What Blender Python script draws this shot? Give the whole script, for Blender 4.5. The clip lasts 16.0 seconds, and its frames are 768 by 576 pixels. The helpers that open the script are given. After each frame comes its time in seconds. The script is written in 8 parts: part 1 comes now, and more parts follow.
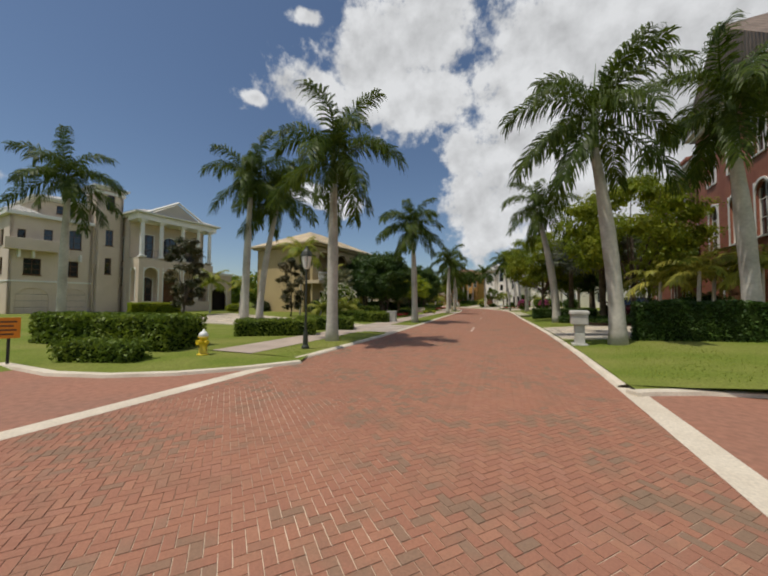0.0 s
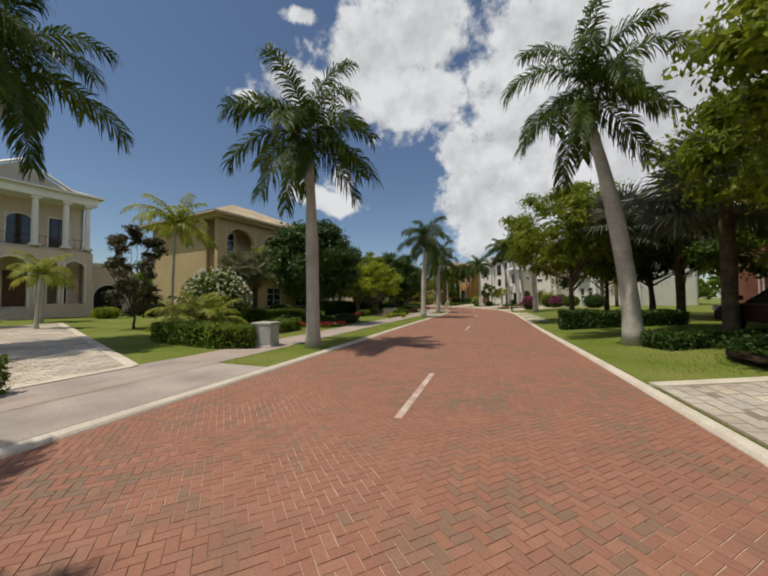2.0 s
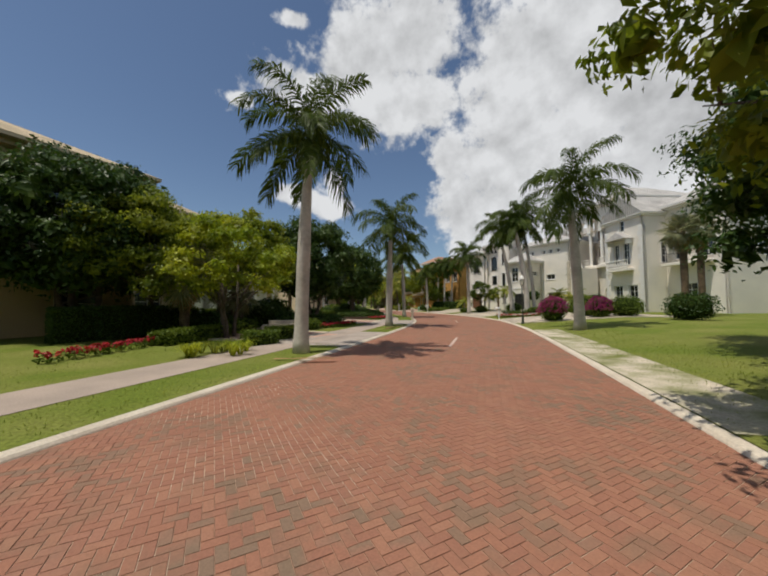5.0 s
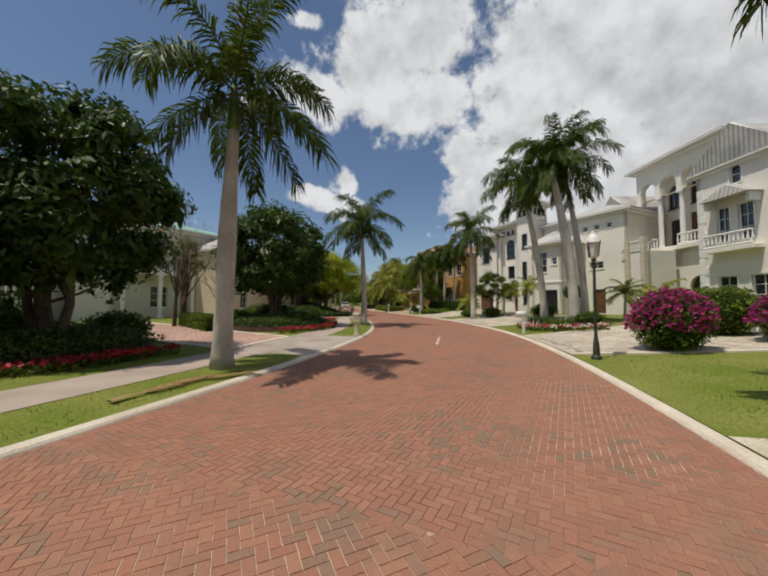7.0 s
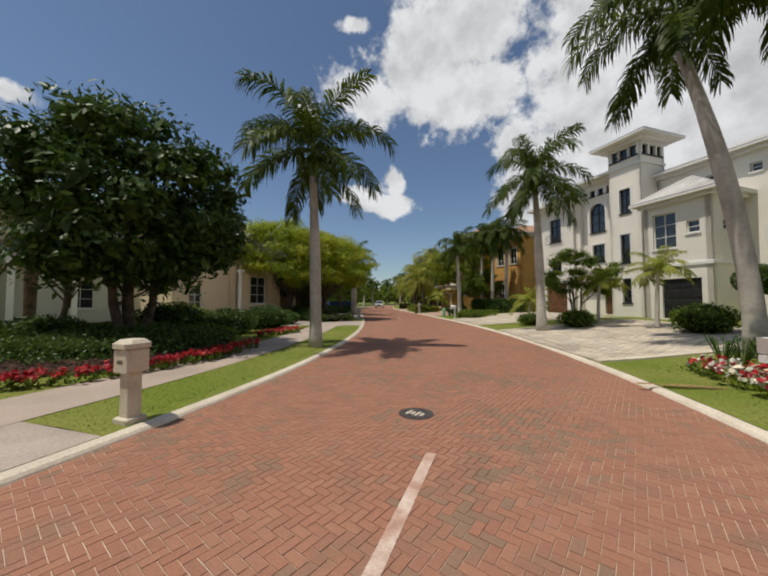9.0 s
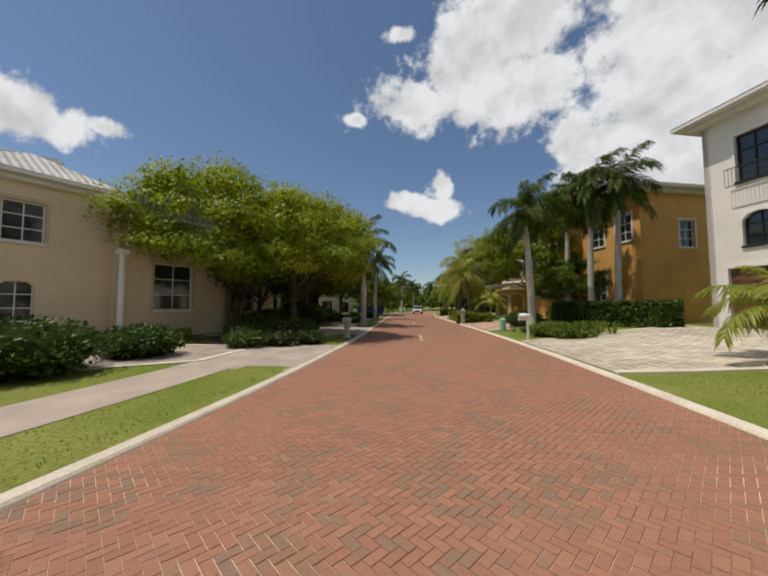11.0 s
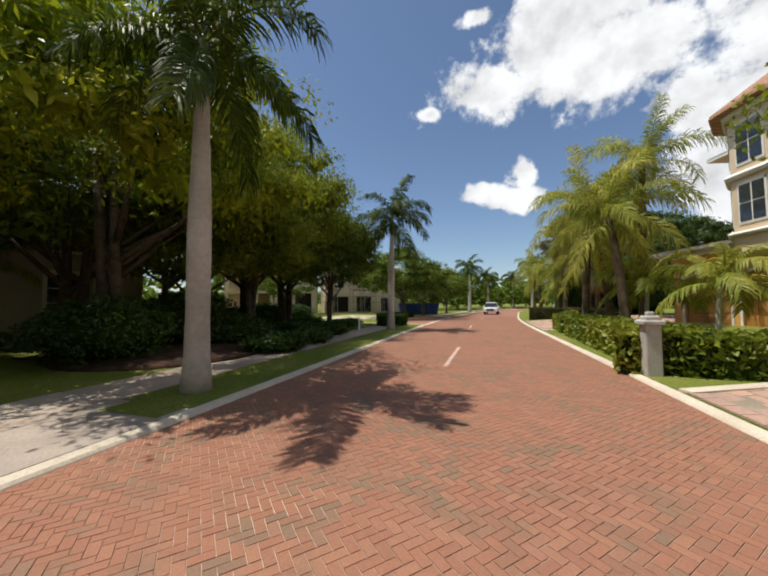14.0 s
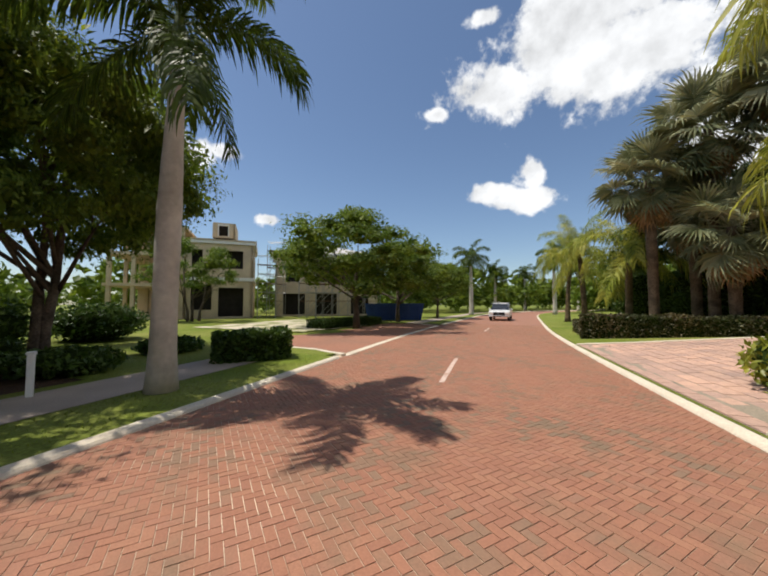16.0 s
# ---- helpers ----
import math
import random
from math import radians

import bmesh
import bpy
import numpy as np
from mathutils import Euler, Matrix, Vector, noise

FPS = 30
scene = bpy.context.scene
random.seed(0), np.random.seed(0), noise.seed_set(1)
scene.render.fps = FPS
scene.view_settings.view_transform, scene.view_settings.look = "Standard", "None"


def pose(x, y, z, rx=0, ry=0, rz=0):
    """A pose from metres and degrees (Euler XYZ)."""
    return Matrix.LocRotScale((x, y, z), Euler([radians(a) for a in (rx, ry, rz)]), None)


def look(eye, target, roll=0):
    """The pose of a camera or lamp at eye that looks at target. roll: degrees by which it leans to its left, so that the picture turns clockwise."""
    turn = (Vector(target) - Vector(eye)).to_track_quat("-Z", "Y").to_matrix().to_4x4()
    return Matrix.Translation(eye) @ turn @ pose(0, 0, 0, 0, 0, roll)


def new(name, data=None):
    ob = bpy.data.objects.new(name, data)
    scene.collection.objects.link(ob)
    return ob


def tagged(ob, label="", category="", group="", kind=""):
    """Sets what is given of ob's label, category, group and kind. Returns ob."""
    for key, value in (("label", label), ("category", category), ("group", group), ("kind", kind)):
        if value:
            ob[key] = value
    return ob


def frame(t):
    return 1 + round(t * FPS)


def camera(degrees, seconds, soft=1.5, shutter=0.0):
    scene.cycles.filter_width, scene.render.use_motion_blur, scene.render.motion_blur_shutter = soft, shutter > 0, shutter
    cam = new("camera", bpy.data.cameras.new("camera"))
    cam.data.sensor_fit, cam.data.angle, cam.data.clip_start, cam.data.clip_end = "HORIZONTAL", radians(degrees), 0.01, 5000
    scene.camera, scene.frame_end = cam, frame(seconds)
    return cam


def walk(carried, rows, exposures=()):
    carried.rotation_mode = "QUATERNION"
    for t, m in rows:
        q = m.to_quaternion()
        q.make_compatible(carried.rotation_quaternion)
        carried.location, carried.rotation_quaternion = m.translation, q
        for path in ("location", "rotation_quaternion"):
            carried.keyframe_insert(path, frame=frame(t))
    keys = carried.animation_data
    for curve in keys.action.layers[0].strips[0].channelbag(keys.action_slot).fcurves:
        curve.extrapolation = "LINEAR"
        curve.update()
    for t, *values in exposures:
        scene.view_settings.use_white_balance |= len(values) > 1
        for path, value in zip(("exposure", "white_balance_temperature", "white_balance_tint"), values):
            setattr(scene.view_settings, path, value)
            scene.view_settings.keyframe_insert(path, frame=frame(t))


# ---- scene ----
cam = camera(99.8, 16.0, soft=2.1)
PATH = [
    (0.0, (12.232, 22.551, 1.649), (7.816, 31.514, 2.053), 0.27),
    (0.5, (11.724, 26.108, 1.648), (7.337, 35.088, 1.986), -0.02),
    (1.0, (11.246, 29.440, 1.623), (6.913, 38.443, 2.031), -0.43),
    (1.5, (10.833, 33.038, 1.620), (6.502, 42.041, 2.049), -0.29),
    (2.0, (10.449, 36.565, 1.631), (6.110, 45.567, 2.005), -0.39),
    (2.5, (10.062, 39.758, 1.642), (5.780, 48.784, 2.078), -0.48),
    (3.0, (9.738, 42.635, 1.667), (5.424, 51.646, 2.104), -0.07),
    (3.2, (9.623, 43.485, 1.667), (5.327, 52.504, 2.092), -0.05),
    (5.3, (7.361, 58.382, 1.621), (3.275, 67.496, 2.097), -0.25),
    (5.5, (7.183, 59.973, 1.627), (3.094, 69.087, 2.082), -0.13),
    (6.0, (6.772, 63.903, 1.654), (2.607, 72.980, 2.160), 0.05),
    (6.5, (6.336, 67.552, 1.660), (2.067, 76.580, 2.169), -0.02),
    (7.0, (5.898, 70.888, 1.645), (1.452, 79.833, 2.102), 0.04),
    (7.5, (5.337, 73.918, 1.651), (0.622, 82.723, 2.140), -0.14),
    (8.0, (4.652, 76.997, 1.681), (-0.401, 85.616, 2.101), -0.25),
    (8.5, (3.877, 79.999, 1.685), (-1.545, 88.392, 2.106), -0.06),
    (9.0, (3.001, 82.760, 1.662), (-2.742, 90.935, 2.078), -0.08),
    (9.2, (2.681, 83.725, 1.629), (-3.196, 91.805, 2.041), -0.06),
    (11.3, (-4.139, 96.903, 1.628), (-11.264, 103.899, 2.167), -0.25),
    (11.5, (-4.881, 98.228, 1.635), (-12.181, 105.044, 2.128), -0.26),
    (12.0, (-6.861, 101.385, 1.642), (-14.536, 107.776, 2.141), -0.08),
    (12.5, (-8.911, 104.304, 1.625), (-16.905, 110.291, 2.122), -0.08),
    (13.0, (-10.993, 107.077, 1.622), (-19.203, 112.767, 2.098), -0.35),
    (13.5, (-13.267, 109.911, 1.640), (-21.594, 115.427, 2.138), -0.51),
    (14.0, (-15.476, 112.628, 1.671), (-23.863, 118.051, 2.170), -0.47),
    (14.5, (-18.045, 115.785, 1.665), (-26.499, 121.106, 2.136), -0.27),
    (15.0, (-20.541, 118.779, 1.659), (-29.025, 124.050, 2.128), -0.15),
    (15.5, (-22.967, 121.729, 1.652), (-31.469, 126.975, 2.096), -0.38),
    (16.0, (-25.324, 124.501, 1.664), (-33.813, 129.762, 2.169), -0.01),
]
walk(cam, [(t, look(eye, target, roll)) for t, eye, target, roll in PATH],
     exposures=[(0.0, -0.28), (9.0, -0.22), (11.5, -0.10), (13.0, 0.12), (16.0, 0.22)])

# ---- world and sun ----
SUN_TO = Vector((-0.205, -0.295, 0.933)).normalized()
CLOUDS = [
    (37.3, 32.7, 7.0, 3.3), (27.6, 37.2, 7.1, 7.1), (18.7, 40.4, 6.8, 5.4), (18.8, 32.0, 7.5, 4.1),
    (12.9, 24.0, 3.2, 3.9), (9.7, 15.3, 6.1, 7.3), (-2.2, 33.8, 9.9, 8.6), (-14.9, 32.0, 12.9, 13.0),
    (-1.1, 20.7, 11.1, 10.3), (-14.0, 13.1, 14.4, 10.1), (-24.0, 20.0, 14.0, 12.0), (40.2, 18.3, 3.2, 1.6),
    (33.8, 16.9, 4.6, 2.0), (40.3, 41.4, 1.9, 1.0), (48.5, 30.7, 1.4, 0.8), (85.2, 23.3, 2.1, 1.1),
    # from (-48.0, 24.0) on: unseen clouds, added to whiten the ambient light
    (94.1, 22.4, 6.2, 2.8), (33.3, 20.6, 2.2, 2.4), (78.3, 14.0, 2.0, 0.8), (-48.0, 24.0, 16.0, 9.0), (-80.0, 40.0, 18.0, 10.0), (-118.0, 28.0, 20.0, 9.0), (150.0, 34.0, 22.0, 12.0), (-160.0, 22.0, 18.0, 8.0), (120.0, 52.0, 12.0, 7.0),
]


def make_world():
    world = bpy.data.worlds.new("sky")
    scene.world = world
    world.use_nodes = True
    nt = world.node_tree
    nt.nodes.clear()
    N, K = nt.nodes.new, nt.links.new

    def m(op, a, b=None, c=None):
        n = N("ShaderNodeMath")
        n.operation = op
        for i, v in enumerate((a, b, c)):
            if v is None:
                continue
            if isinstance(v, (int, float)):
                n.inputs[i].default_value = v
            else:
                K(v, n.inputs[i])
        return n.outputs[0]

    tc = N("ShaderNodeTexCoord").outputs["Generated"]
    sep = N("ShaderNodeSeparateXYZ")
    K(tc, sep.inputs[0])
    # ragged edges: bend the direction with noise
    nz = N("ShaderNodeTexNoise")
    nz.inputs["Scale"].default_value, nz.inputs["Detail"].default_value, nz.inputs["Roughness"].default_value = 9.0, 9.0, 0.62
    K(tc, nz.inputs["Vector"])
    nb = N("ShaderNodeTexNoise")
    nb.inputs["Scale"].default_value, nb.inputs["Detail"].default_value = 3.2, 5.0
    K(tc, nb.inputs["Vector"])
    az = m("MULTIPLY", m("ARCTAN2", m("MULTIPLY", sep.outputs[0], -1.0), sep.outputs[1]), 57.2958)
    el = m("MULTIPLY", m("ARCSINE", sep.outputs[2]), 57.2958)
    total = None
    for a, e, ra, re in CLOUDS:
        ca = math.cos(radians(e))
        u = m("MULTIPLY", m("SUBTRACT", az, a), ca / ra)
        v = m("MULTIPLY", m("SUBTRACT", el, e), 1 / re)
        d = m("ADD", m("MULTIPLY", u, u), m("MULTIPLY", v, v))
        g = m("EXPONENT", m("MULTIPLY", d, -0.75))
        total = g if total is None else m("MAXIMUM", total, m("MULTIPLY_ADD", g, 1.0, m("MULTIPLY", total, 0.25)))
    nf = N("ShaderNodeTexNoise")
    nf.inputs["Scale"].default_value, nf.inputs["Detail"].default_value, nf.inputs["Roughness"].default_value = 24.0, 8.0, 0.62
    K(tc, nf.inputs["Vector"])
    rag = m("ADD", m("MULTIPLY", m("SUBTRACT", nz.outputs["Fac"], 0.5), 1.55), m("MULTIPLY", m("SUBTRACT", nf.outputs["Fac"], 0.5), 0.8))
    dens = m("ADD", total, rag)
    ramp = N("ShaderNodeMapRange")
    ramp.interpolation_type = "SMOOTHSTEP"
    ramp.inputs["From Min"].default_value, ramp.inputs["From Max"].default_value = 0.30, 0.66
    K(dens, ramp.inputs["Value"])
    # the clouds' own shading: heaps lit from the sun's side, grey bellies where the heap is thick
    ahead = N("ShaderNodeVectorMath")
    ahead.operation = "ADD"
    ahead.inputs[1].default_value = (0.012, -0.020, 0.040)
    K(tc, ahead.inputs[0])
    na = N("ShaderNodeTexNoise")
    na.inputs["Scale"].default_value, na.inputs["Detail"].default_value, na.inputs["Roughness"].default_value = 9.0, 5.0, 0.55
    K(ahead.outputs[0], na.inputs["Vector"])
    nh = N("ShaderNodeTexNoise")
    nh.inputs["Scale"].default_value, nh.inputs["Detail"].default_value, nh.inputs["Roughness"].default_value = 9.0, 5.0, 0.55
    K(tc, nh.inputs["Vector"])
    relief = m("MULTIPLY", m("SUBTRACT", nh.outputs["Fac"], na.outputs["Fac"]), 9.0)
    belly = N("ShaderNodeMapRange")
    belly.interpolation_type = "SMOOTHSTEP"
    belly.inputs["From Min"].default_value, belly.inputs["From Max"].default_value = 0.75, 1.75
    belly.inputs["To Min"].default_value, belly.inputs["To Max"].default_value = 8.0, 5.6
    K(m("ADD", dens, m("MULTIPLY", m("SUBTRACT", nb.outputs["Fac"], 0.5), -2.0)), belly.inputs["Value"])
    shade = N("ShaderNodeClamp")
    shade.inputs["Min"].default_value, shade.inputs["Max"].default_value = 4.4, 8.8
    K(m("ADD", belly.outputs[0], relief), shade.inputs["Value"])
    tint = N("ShaderNodeCombineColor")
    K(m("MULTIPLY", shade.outputs[0], 0.985), tint.inputs[0])
    K(shade.outputs[0], tint.inputs[1])
    K(m("MULTIPLY", shade.outputs[0], 1.02), tint.inputs[2])
    sky = N("ShaderNodeTexSky")
    sky.sky_type = "NISHITA"
    sky.sun_disc = False
    sky.sun_elevation = math.asin(SUN_TO.z)
    sky.sun_rotation = math.atan2(SUN_TO.x, SUN_TO.y)
    sky.air_density, sky.dust_density, sky.ozone_density = 1.0, 0.5, 2.6
    mix = N("ShaderNodeMix")
    mix.data_type = "RGBA"
    K(ramp.outputs[0], mix.inputs["Factor"])
    K(sky.outputs[0], mix.inputs["A"])
    K(tint.outputs[0], mix.inputs["B"])
    bg = N("ShaderNodeBackground")
    bg.inputs["Strength"].default_value = 0.100
    K(mix.outputs["Result"], bg.inputs["Color"])
    out = N("ShaderNodeOutputWorld")
    K(bg.outputs[0], out.inputs["Surface"])


make_world()
sun = new("sun", bpy.data.lights.new("sun", "SUN"))
sun.data.energy, sun.data.angle, sun.data.color = 4.0, radians(0.53), (1.0, 0.94, 0.835)
sun.matrix_world = look((0, 0, 60), Vector((0, 0, 60)) - SUN_TO)


# ---- materials ----
def material(name, base, rough=0.8, spec=0.3, metal=0.0, vary=0.18, scale=2.0, fine=40.0, bump=0.15, depth=0.01, second=None, amount=0.5, rand=None, through_light=0.0, sheen=False):
    """A surface with a broad stain and a fine grain; second: a colour that the stain brings in; rand: 'object' or 'island' for colour by piece."""
    mt = bpy.data.materials.new(name)
    mt.use_nodes = True
    nt = mt.node_tree
    N, K = nt.nodes.new, nt.links.new
    p = nt.nodes["Principled BSDF"]
    p.inputs["Roughness"].default_value, p.inputs["Metallic"].default_value = rough, metal
    p.inputs["Specular IOR Level"].default_value = spec
    tc = N("ShaderNodeTexCoord")
    geo = N("ShaderNodeNewGeometry")
    big = N("ShaderNodeTexNoise")
    big.inputs["Scale"].default_value, big.inputs["Detail"].default_value = scale, 6.0
    K(geo.outputs["Position"], big.inputs["Vector"])
    small = N("ShaderNodeTexNoise")
    small.inputs["Scale"].default_value, small.inputs["Detail"].default_value = fine, 4.0
    K(geo.outputs["Position"], small.inputs["Vector"])
    c = N("ShaderNodeMix")
    c.data_type, c.blend_type = "RGBA", "MIX"
    c.inputs["A"].default_value = (*base, 1)
    c.inputs["B"].default_value = (*(second or [v * (1 - 1.6 * vary) for v in base]), 1)
    mr = N("ShaderNodeMapRange")
    mr.inputs["From Min"].default_value, mr.inputs["From Max"].default_value = 0.38, 0.68
    mr.inputs["To Max"].default_value = amount * 2 if second else 1.0
    K(big.outputs["Fac"], mr.inputs["Value"])
    K(mr.outputs[0], c.inputs["Factor"])
    col = c.outputs["Result"]
    if rand:
        src = N("ShaderNodeObjectInfo").outputs["Random"] if rand[0] == "object" else geo.outputs["Random Per Island"]
        r = N("ShaderNodeValToRGB")
        r.color_ramp.interpolation = "CONSTANT" if rand[2] else "LINEAR"
        els = r.color_ramp.elements
        for i, (at, rgb) in enumerate(rand[1]):
            e = els[i] if i < 2 else els.new(at)
            e.position, e.color = at, (*rgb, 1)
        K(src, r.inputs["Fac"])
        x = N("ShaderNodeMix")
        x.data_type, x.blend_type = "RGBA", "MULTIPLY"
        x.inputs["Factor"].default_value = 1.0
        K(col, x.inputs["A"])
        K(r.outputs["Color"], x.inputs["B"])
        col = x.outputs["Result"]
    h = N("ShaderNodeHueSaturation")
    v = N("ShaderNodeMapRange")
    v.inputs["To Min"].default_value, v.inputs["To Max"].default_value = 1 - vary, 1 + vary
    v.inputs["From Min"].default_value, v.inputs["From Max"].default_value = 0.3, 0.7
    K(small.outputs["Fac"], v.inputs["Value"])
    K(v.outputs[0], h.inputs["Value"])
    K(col, h.inputs["Color"])
    K(h.outputs[0], p.inputs["Base Color"])
    if bump:
        b = N("ShaderNodeBump")
        b.inputs["Strength"].default_value, b.inputs["Distance"].default_value = bump, depth
        K(small.outputs["Fac"], b.inputs["Height"])
        K(b.outputs[0], p.inputs["Normal"])
    if through_light:
        t = N("ShaderNodeBsdfTranslucent")
        K(h.outputs[0], t.inputs["Color"])
        s = N("ShaderNodeMixShader")
        s.inputs[0].default_value = through_light
        K(p.outputs[0], s.inputs[1])
        K(t.outputs[0], s.inputs[2])
        K(s.outputs[0], nt.nodes["Material Output"].inputs["Surface"])
    return mt


def leaf_material(name, dark, light, gloss=0.45, through_light=0.3, spec=0.4):
    return material(name, dark, rough=gloss, spec=spec, vary=0.12, scale=0.55, fine=3.0, bump=0, second=light, amount=0.5,
                    rand=("island", [(0.0, (0.55, 0.6, 0.5)), (0.5, (1, 1, 1)), (1.0, (1.35, 1.25, 1.0))], False), through_light=through_light)


def tile_material(name, base, pitch=0.28, tilt=0.0):
    """Barrel tiles: ribs down the slope and overlapping courses."""
    mt = material(name, base, rough=0.75, vary=0.2, scale=0.8, fine=12)
    nt = mt.node_tree
    N, K = nt.nodes.new, nt.links.new
    tc = N("ShaderNodeUVMap")
    w1, w2 = N("ShaderNodeTexWave"), N("ShaderNodeTexWave")
    w1.bands_direction, w2.bands_direction = "X", "Y"
    w2.wave_profile = "SAW"
    for w, s in ((w1, 1 / pitch), (w2, 1 / 0.38)):
        w.inputs["Scale"].default_value = s * 0.314 * 0.5 * 2
        K(tc.outputs[0], w.inputs["Vector"])
    a = N("ShaderNodeMath")
    a.operation = "ADD"
    K(w1.outputs["Fac"], a.inputs[0])
    K(w2.outputs["Fac"], a.inputs[1])
    b = N("ShaderNodeBump")
    b.inputs["Strength"].default_value, b.inputs["Distance"].default_value = 1.0, 0.06
    K(a.outputs[0], b.inputs["Height"])
    K(b.outputs[0], nt.nodes["Principled BSDF"].inputs["Normal"])
    return mt


def ringed(mt):
    """Adds the faint leaf-scar rings of a palm trunk."""
    nt = mt.node_tree
    N, K = nt.nodes.new, nt.links.new
    w = N("ShaderNodeTexWave")
    w.bands_direction, w.wave_profile = "Z", "SAW"
    w.inputs["Scale"].default_value, w.inputs["Distortion"].default_value, w.inputs["Detail"].default_value = 2.6, 0.7, 2.0
    K(N("ShaderNodeNewGeometry").outputs["Position"], w.inputs["Vector"])
    b = N("ShaderNodeBump")
    b.inputs["Strength"].default_value, b.inputs["Distance"].default_value = 0.45, 0.012
    K(w.outputs["Fac"], b.inputs["Height"])
    p = nt.nodes["Principled BSDF"]
    K(p.inputs["Normal"].links[0].from_socket, b.inputs["Normal"])
    K(b.outputs[0], p.inputs["Normal"])
    return mt


def paver_material(name, source):
    """Red clay pavers: single grey-green ones gathered in drifts, over a broad stain and a fine grain. source: 'object' or 'island'."""
    mt = bpy.data.materials.new(name)
    mt.use_nodes = True
    nt = mt.node_tree
    N, K = nt.nodes.new, nt.links.new
    p = nt.nodes["Principled BSDF"]
    p.inputs["Roughness"].default_value, p.inputs["Specular IOR Level"].default_value = 0.8, 0.25
    geo = N("ShaderNodeNewGeometry")
    rand = N("ShaderNodeObjectInfo").outputs["Random"] if source == "object" else geo.outputs["Random Per Island"]

    def noise_at(scale, detail):
        n = N("ShaderNodeTexNoise")
        n.inputs["Scale"].default_value, n.inputs["Detail"].default_value = scale, detail
        K(geo.outputs["Position"], n.inputs["Vector"])
        return n.outputs["Fac"]

    def span_of(value, a, b, lo=0.0, hi=1.0):
        r = N("ShaderNodeMapRange")
        r.inputs["From Min"].default_value, r.inputs["From Max"].default_value = a, b
        r.inputs["To Min"].default_value, r.inputs["To Max"].default_value = lo, hi
        K(value, r.inputs["Value"])
        return r.outputs[0]

    def blend(fac, a, b):
        x = N("ShaderNodeMix")
        x.data_type = "RGBA"
        K(fac, x.inputs["Factor"])
        for key, v in (("A", a), ("B", b)):
            if isinstance(v, tuple):
                x.inputs[key].default_value = (*v, 1)
            else:
                K(v, x.inputs[key])
        return x.outputs["Result"]

    tone = N("ShaderNodeValToRGB")
    tone.color_ramp.interpolation = "CONSTANT"
    els = tone.color_ramp.elements
    for k, (at, rgb) in enumerate(((0.0, (0.325, 0.152, 0.096)), (0.22, (0.300, 0.140, 0.091)), (0.45, (0.342, 0.168, 0.106)), (0.66, (0.312, 0.146, 0.094)), (0.84, (0.330, 0.160, 0.106)))):
        e = els[k] if k < 2 else els.new(at)
        e.position, e.color = at, (*rgb, 1)
    K(rand, tone.inputs["Fac"])
    drift = noise_at(0.75, 3.0)
    add = N("ShaderNodeMath")
    add.operation = "MULTIPLY_ADD"
    add.inputs[1].default_value = 0.42
    K(rand, add.inputs[0])
    K(drift, add.inputs[2])
    col = blend(span_of(add.outputs[0], 0.835, 0.92, 0.0, 0.60), tone.outputs["Color"], (0.165, 0.145, 0.098))
    col = blend(span_of(noise_at(1.9, 6.0), 0.50, 0.72, 0.0, 0.62), col, (0.190, 0.140, 0.092))
    col = blend(span_of(noise_at(0.22, 2.0), 0.38, 0.66, 0.0, 0.30), col, (0.38, 0.170, 0.102))
    h = N("ShaderNodeHueSaturation")
    K(span_of(noise_at(60.0, 4.0), 0.3, 0.7, 0.88, 1.12), h.inputs["Value"])
    K(col, h.inputs["Color"])
    K(h.outputs[0], p.inputs["Base Color"])
    b = N("ShaderNodeBump")
    b.inputs["Strength"].default_value, b.inputs["Distance"].default_value = 0.3, 0.003
    K(noise_at(55.0, 4.0), b.inputs["Height"])
    K(b.outputs[0], p.inputs["Normal"])
    return mt


M = {}
M["brick"] = paver_material("clay_paver", "object")
M["brick_many"] = paver_material("clay_pavers", "island")
M["joint"] = material("joint_sand", (0.33, 0.19, 0.125), vary=0.2, scale=0.7, second=(0.80, 0.66, 0.50), amount=0.5)
M["road_far"] = material("brick_road_far", (0.325, 0.152, 0.098), vary=0.16, scale=0.5, fine=9, second=(0.28, 0.145, 0.098))
M["kerb"] = material("kerb_concrete", (0.66, 0.58, 0.46), vary=0.12, scale=1.3, fine=30, second=(0.50, 0.42, 0.32), amount=0.35)
M["paint"] = material("road_paint", (0.64, 0.50, 0.42), vary=0.18, scale=4, fine=60, second=(0.42, 0.25, 0.18), amount=0.5)
M["grass"] = material("lawn", (0.135, 0.175, 0.026), rough=0.9, spec=0.1, vary=0.3, scale=0.45, fine=22, bump=0.6, depth=0.03, second=(0.210, 0.215, 0.055), amount=0.5)
M["blade"] = leaf_material("grass_blade", (0.190, 0.255, 0.030), (0.30, 0.32, 0.07), 0.7, 0.6, 0.1)
M["walk"] = material("sidewalk_concrete", (0.44, 0.35, 0.285), vary=0.12, scale=0.9, fine=35, second=(0.31, 0.255, 0.205), amount=0.35)
M["drive_grey"] = material("driveway_grey", (0.44, 0.37, 0.31), vary=0.13, scale=0.8, fine=30, second=(0.30, 0.25, 0.21))
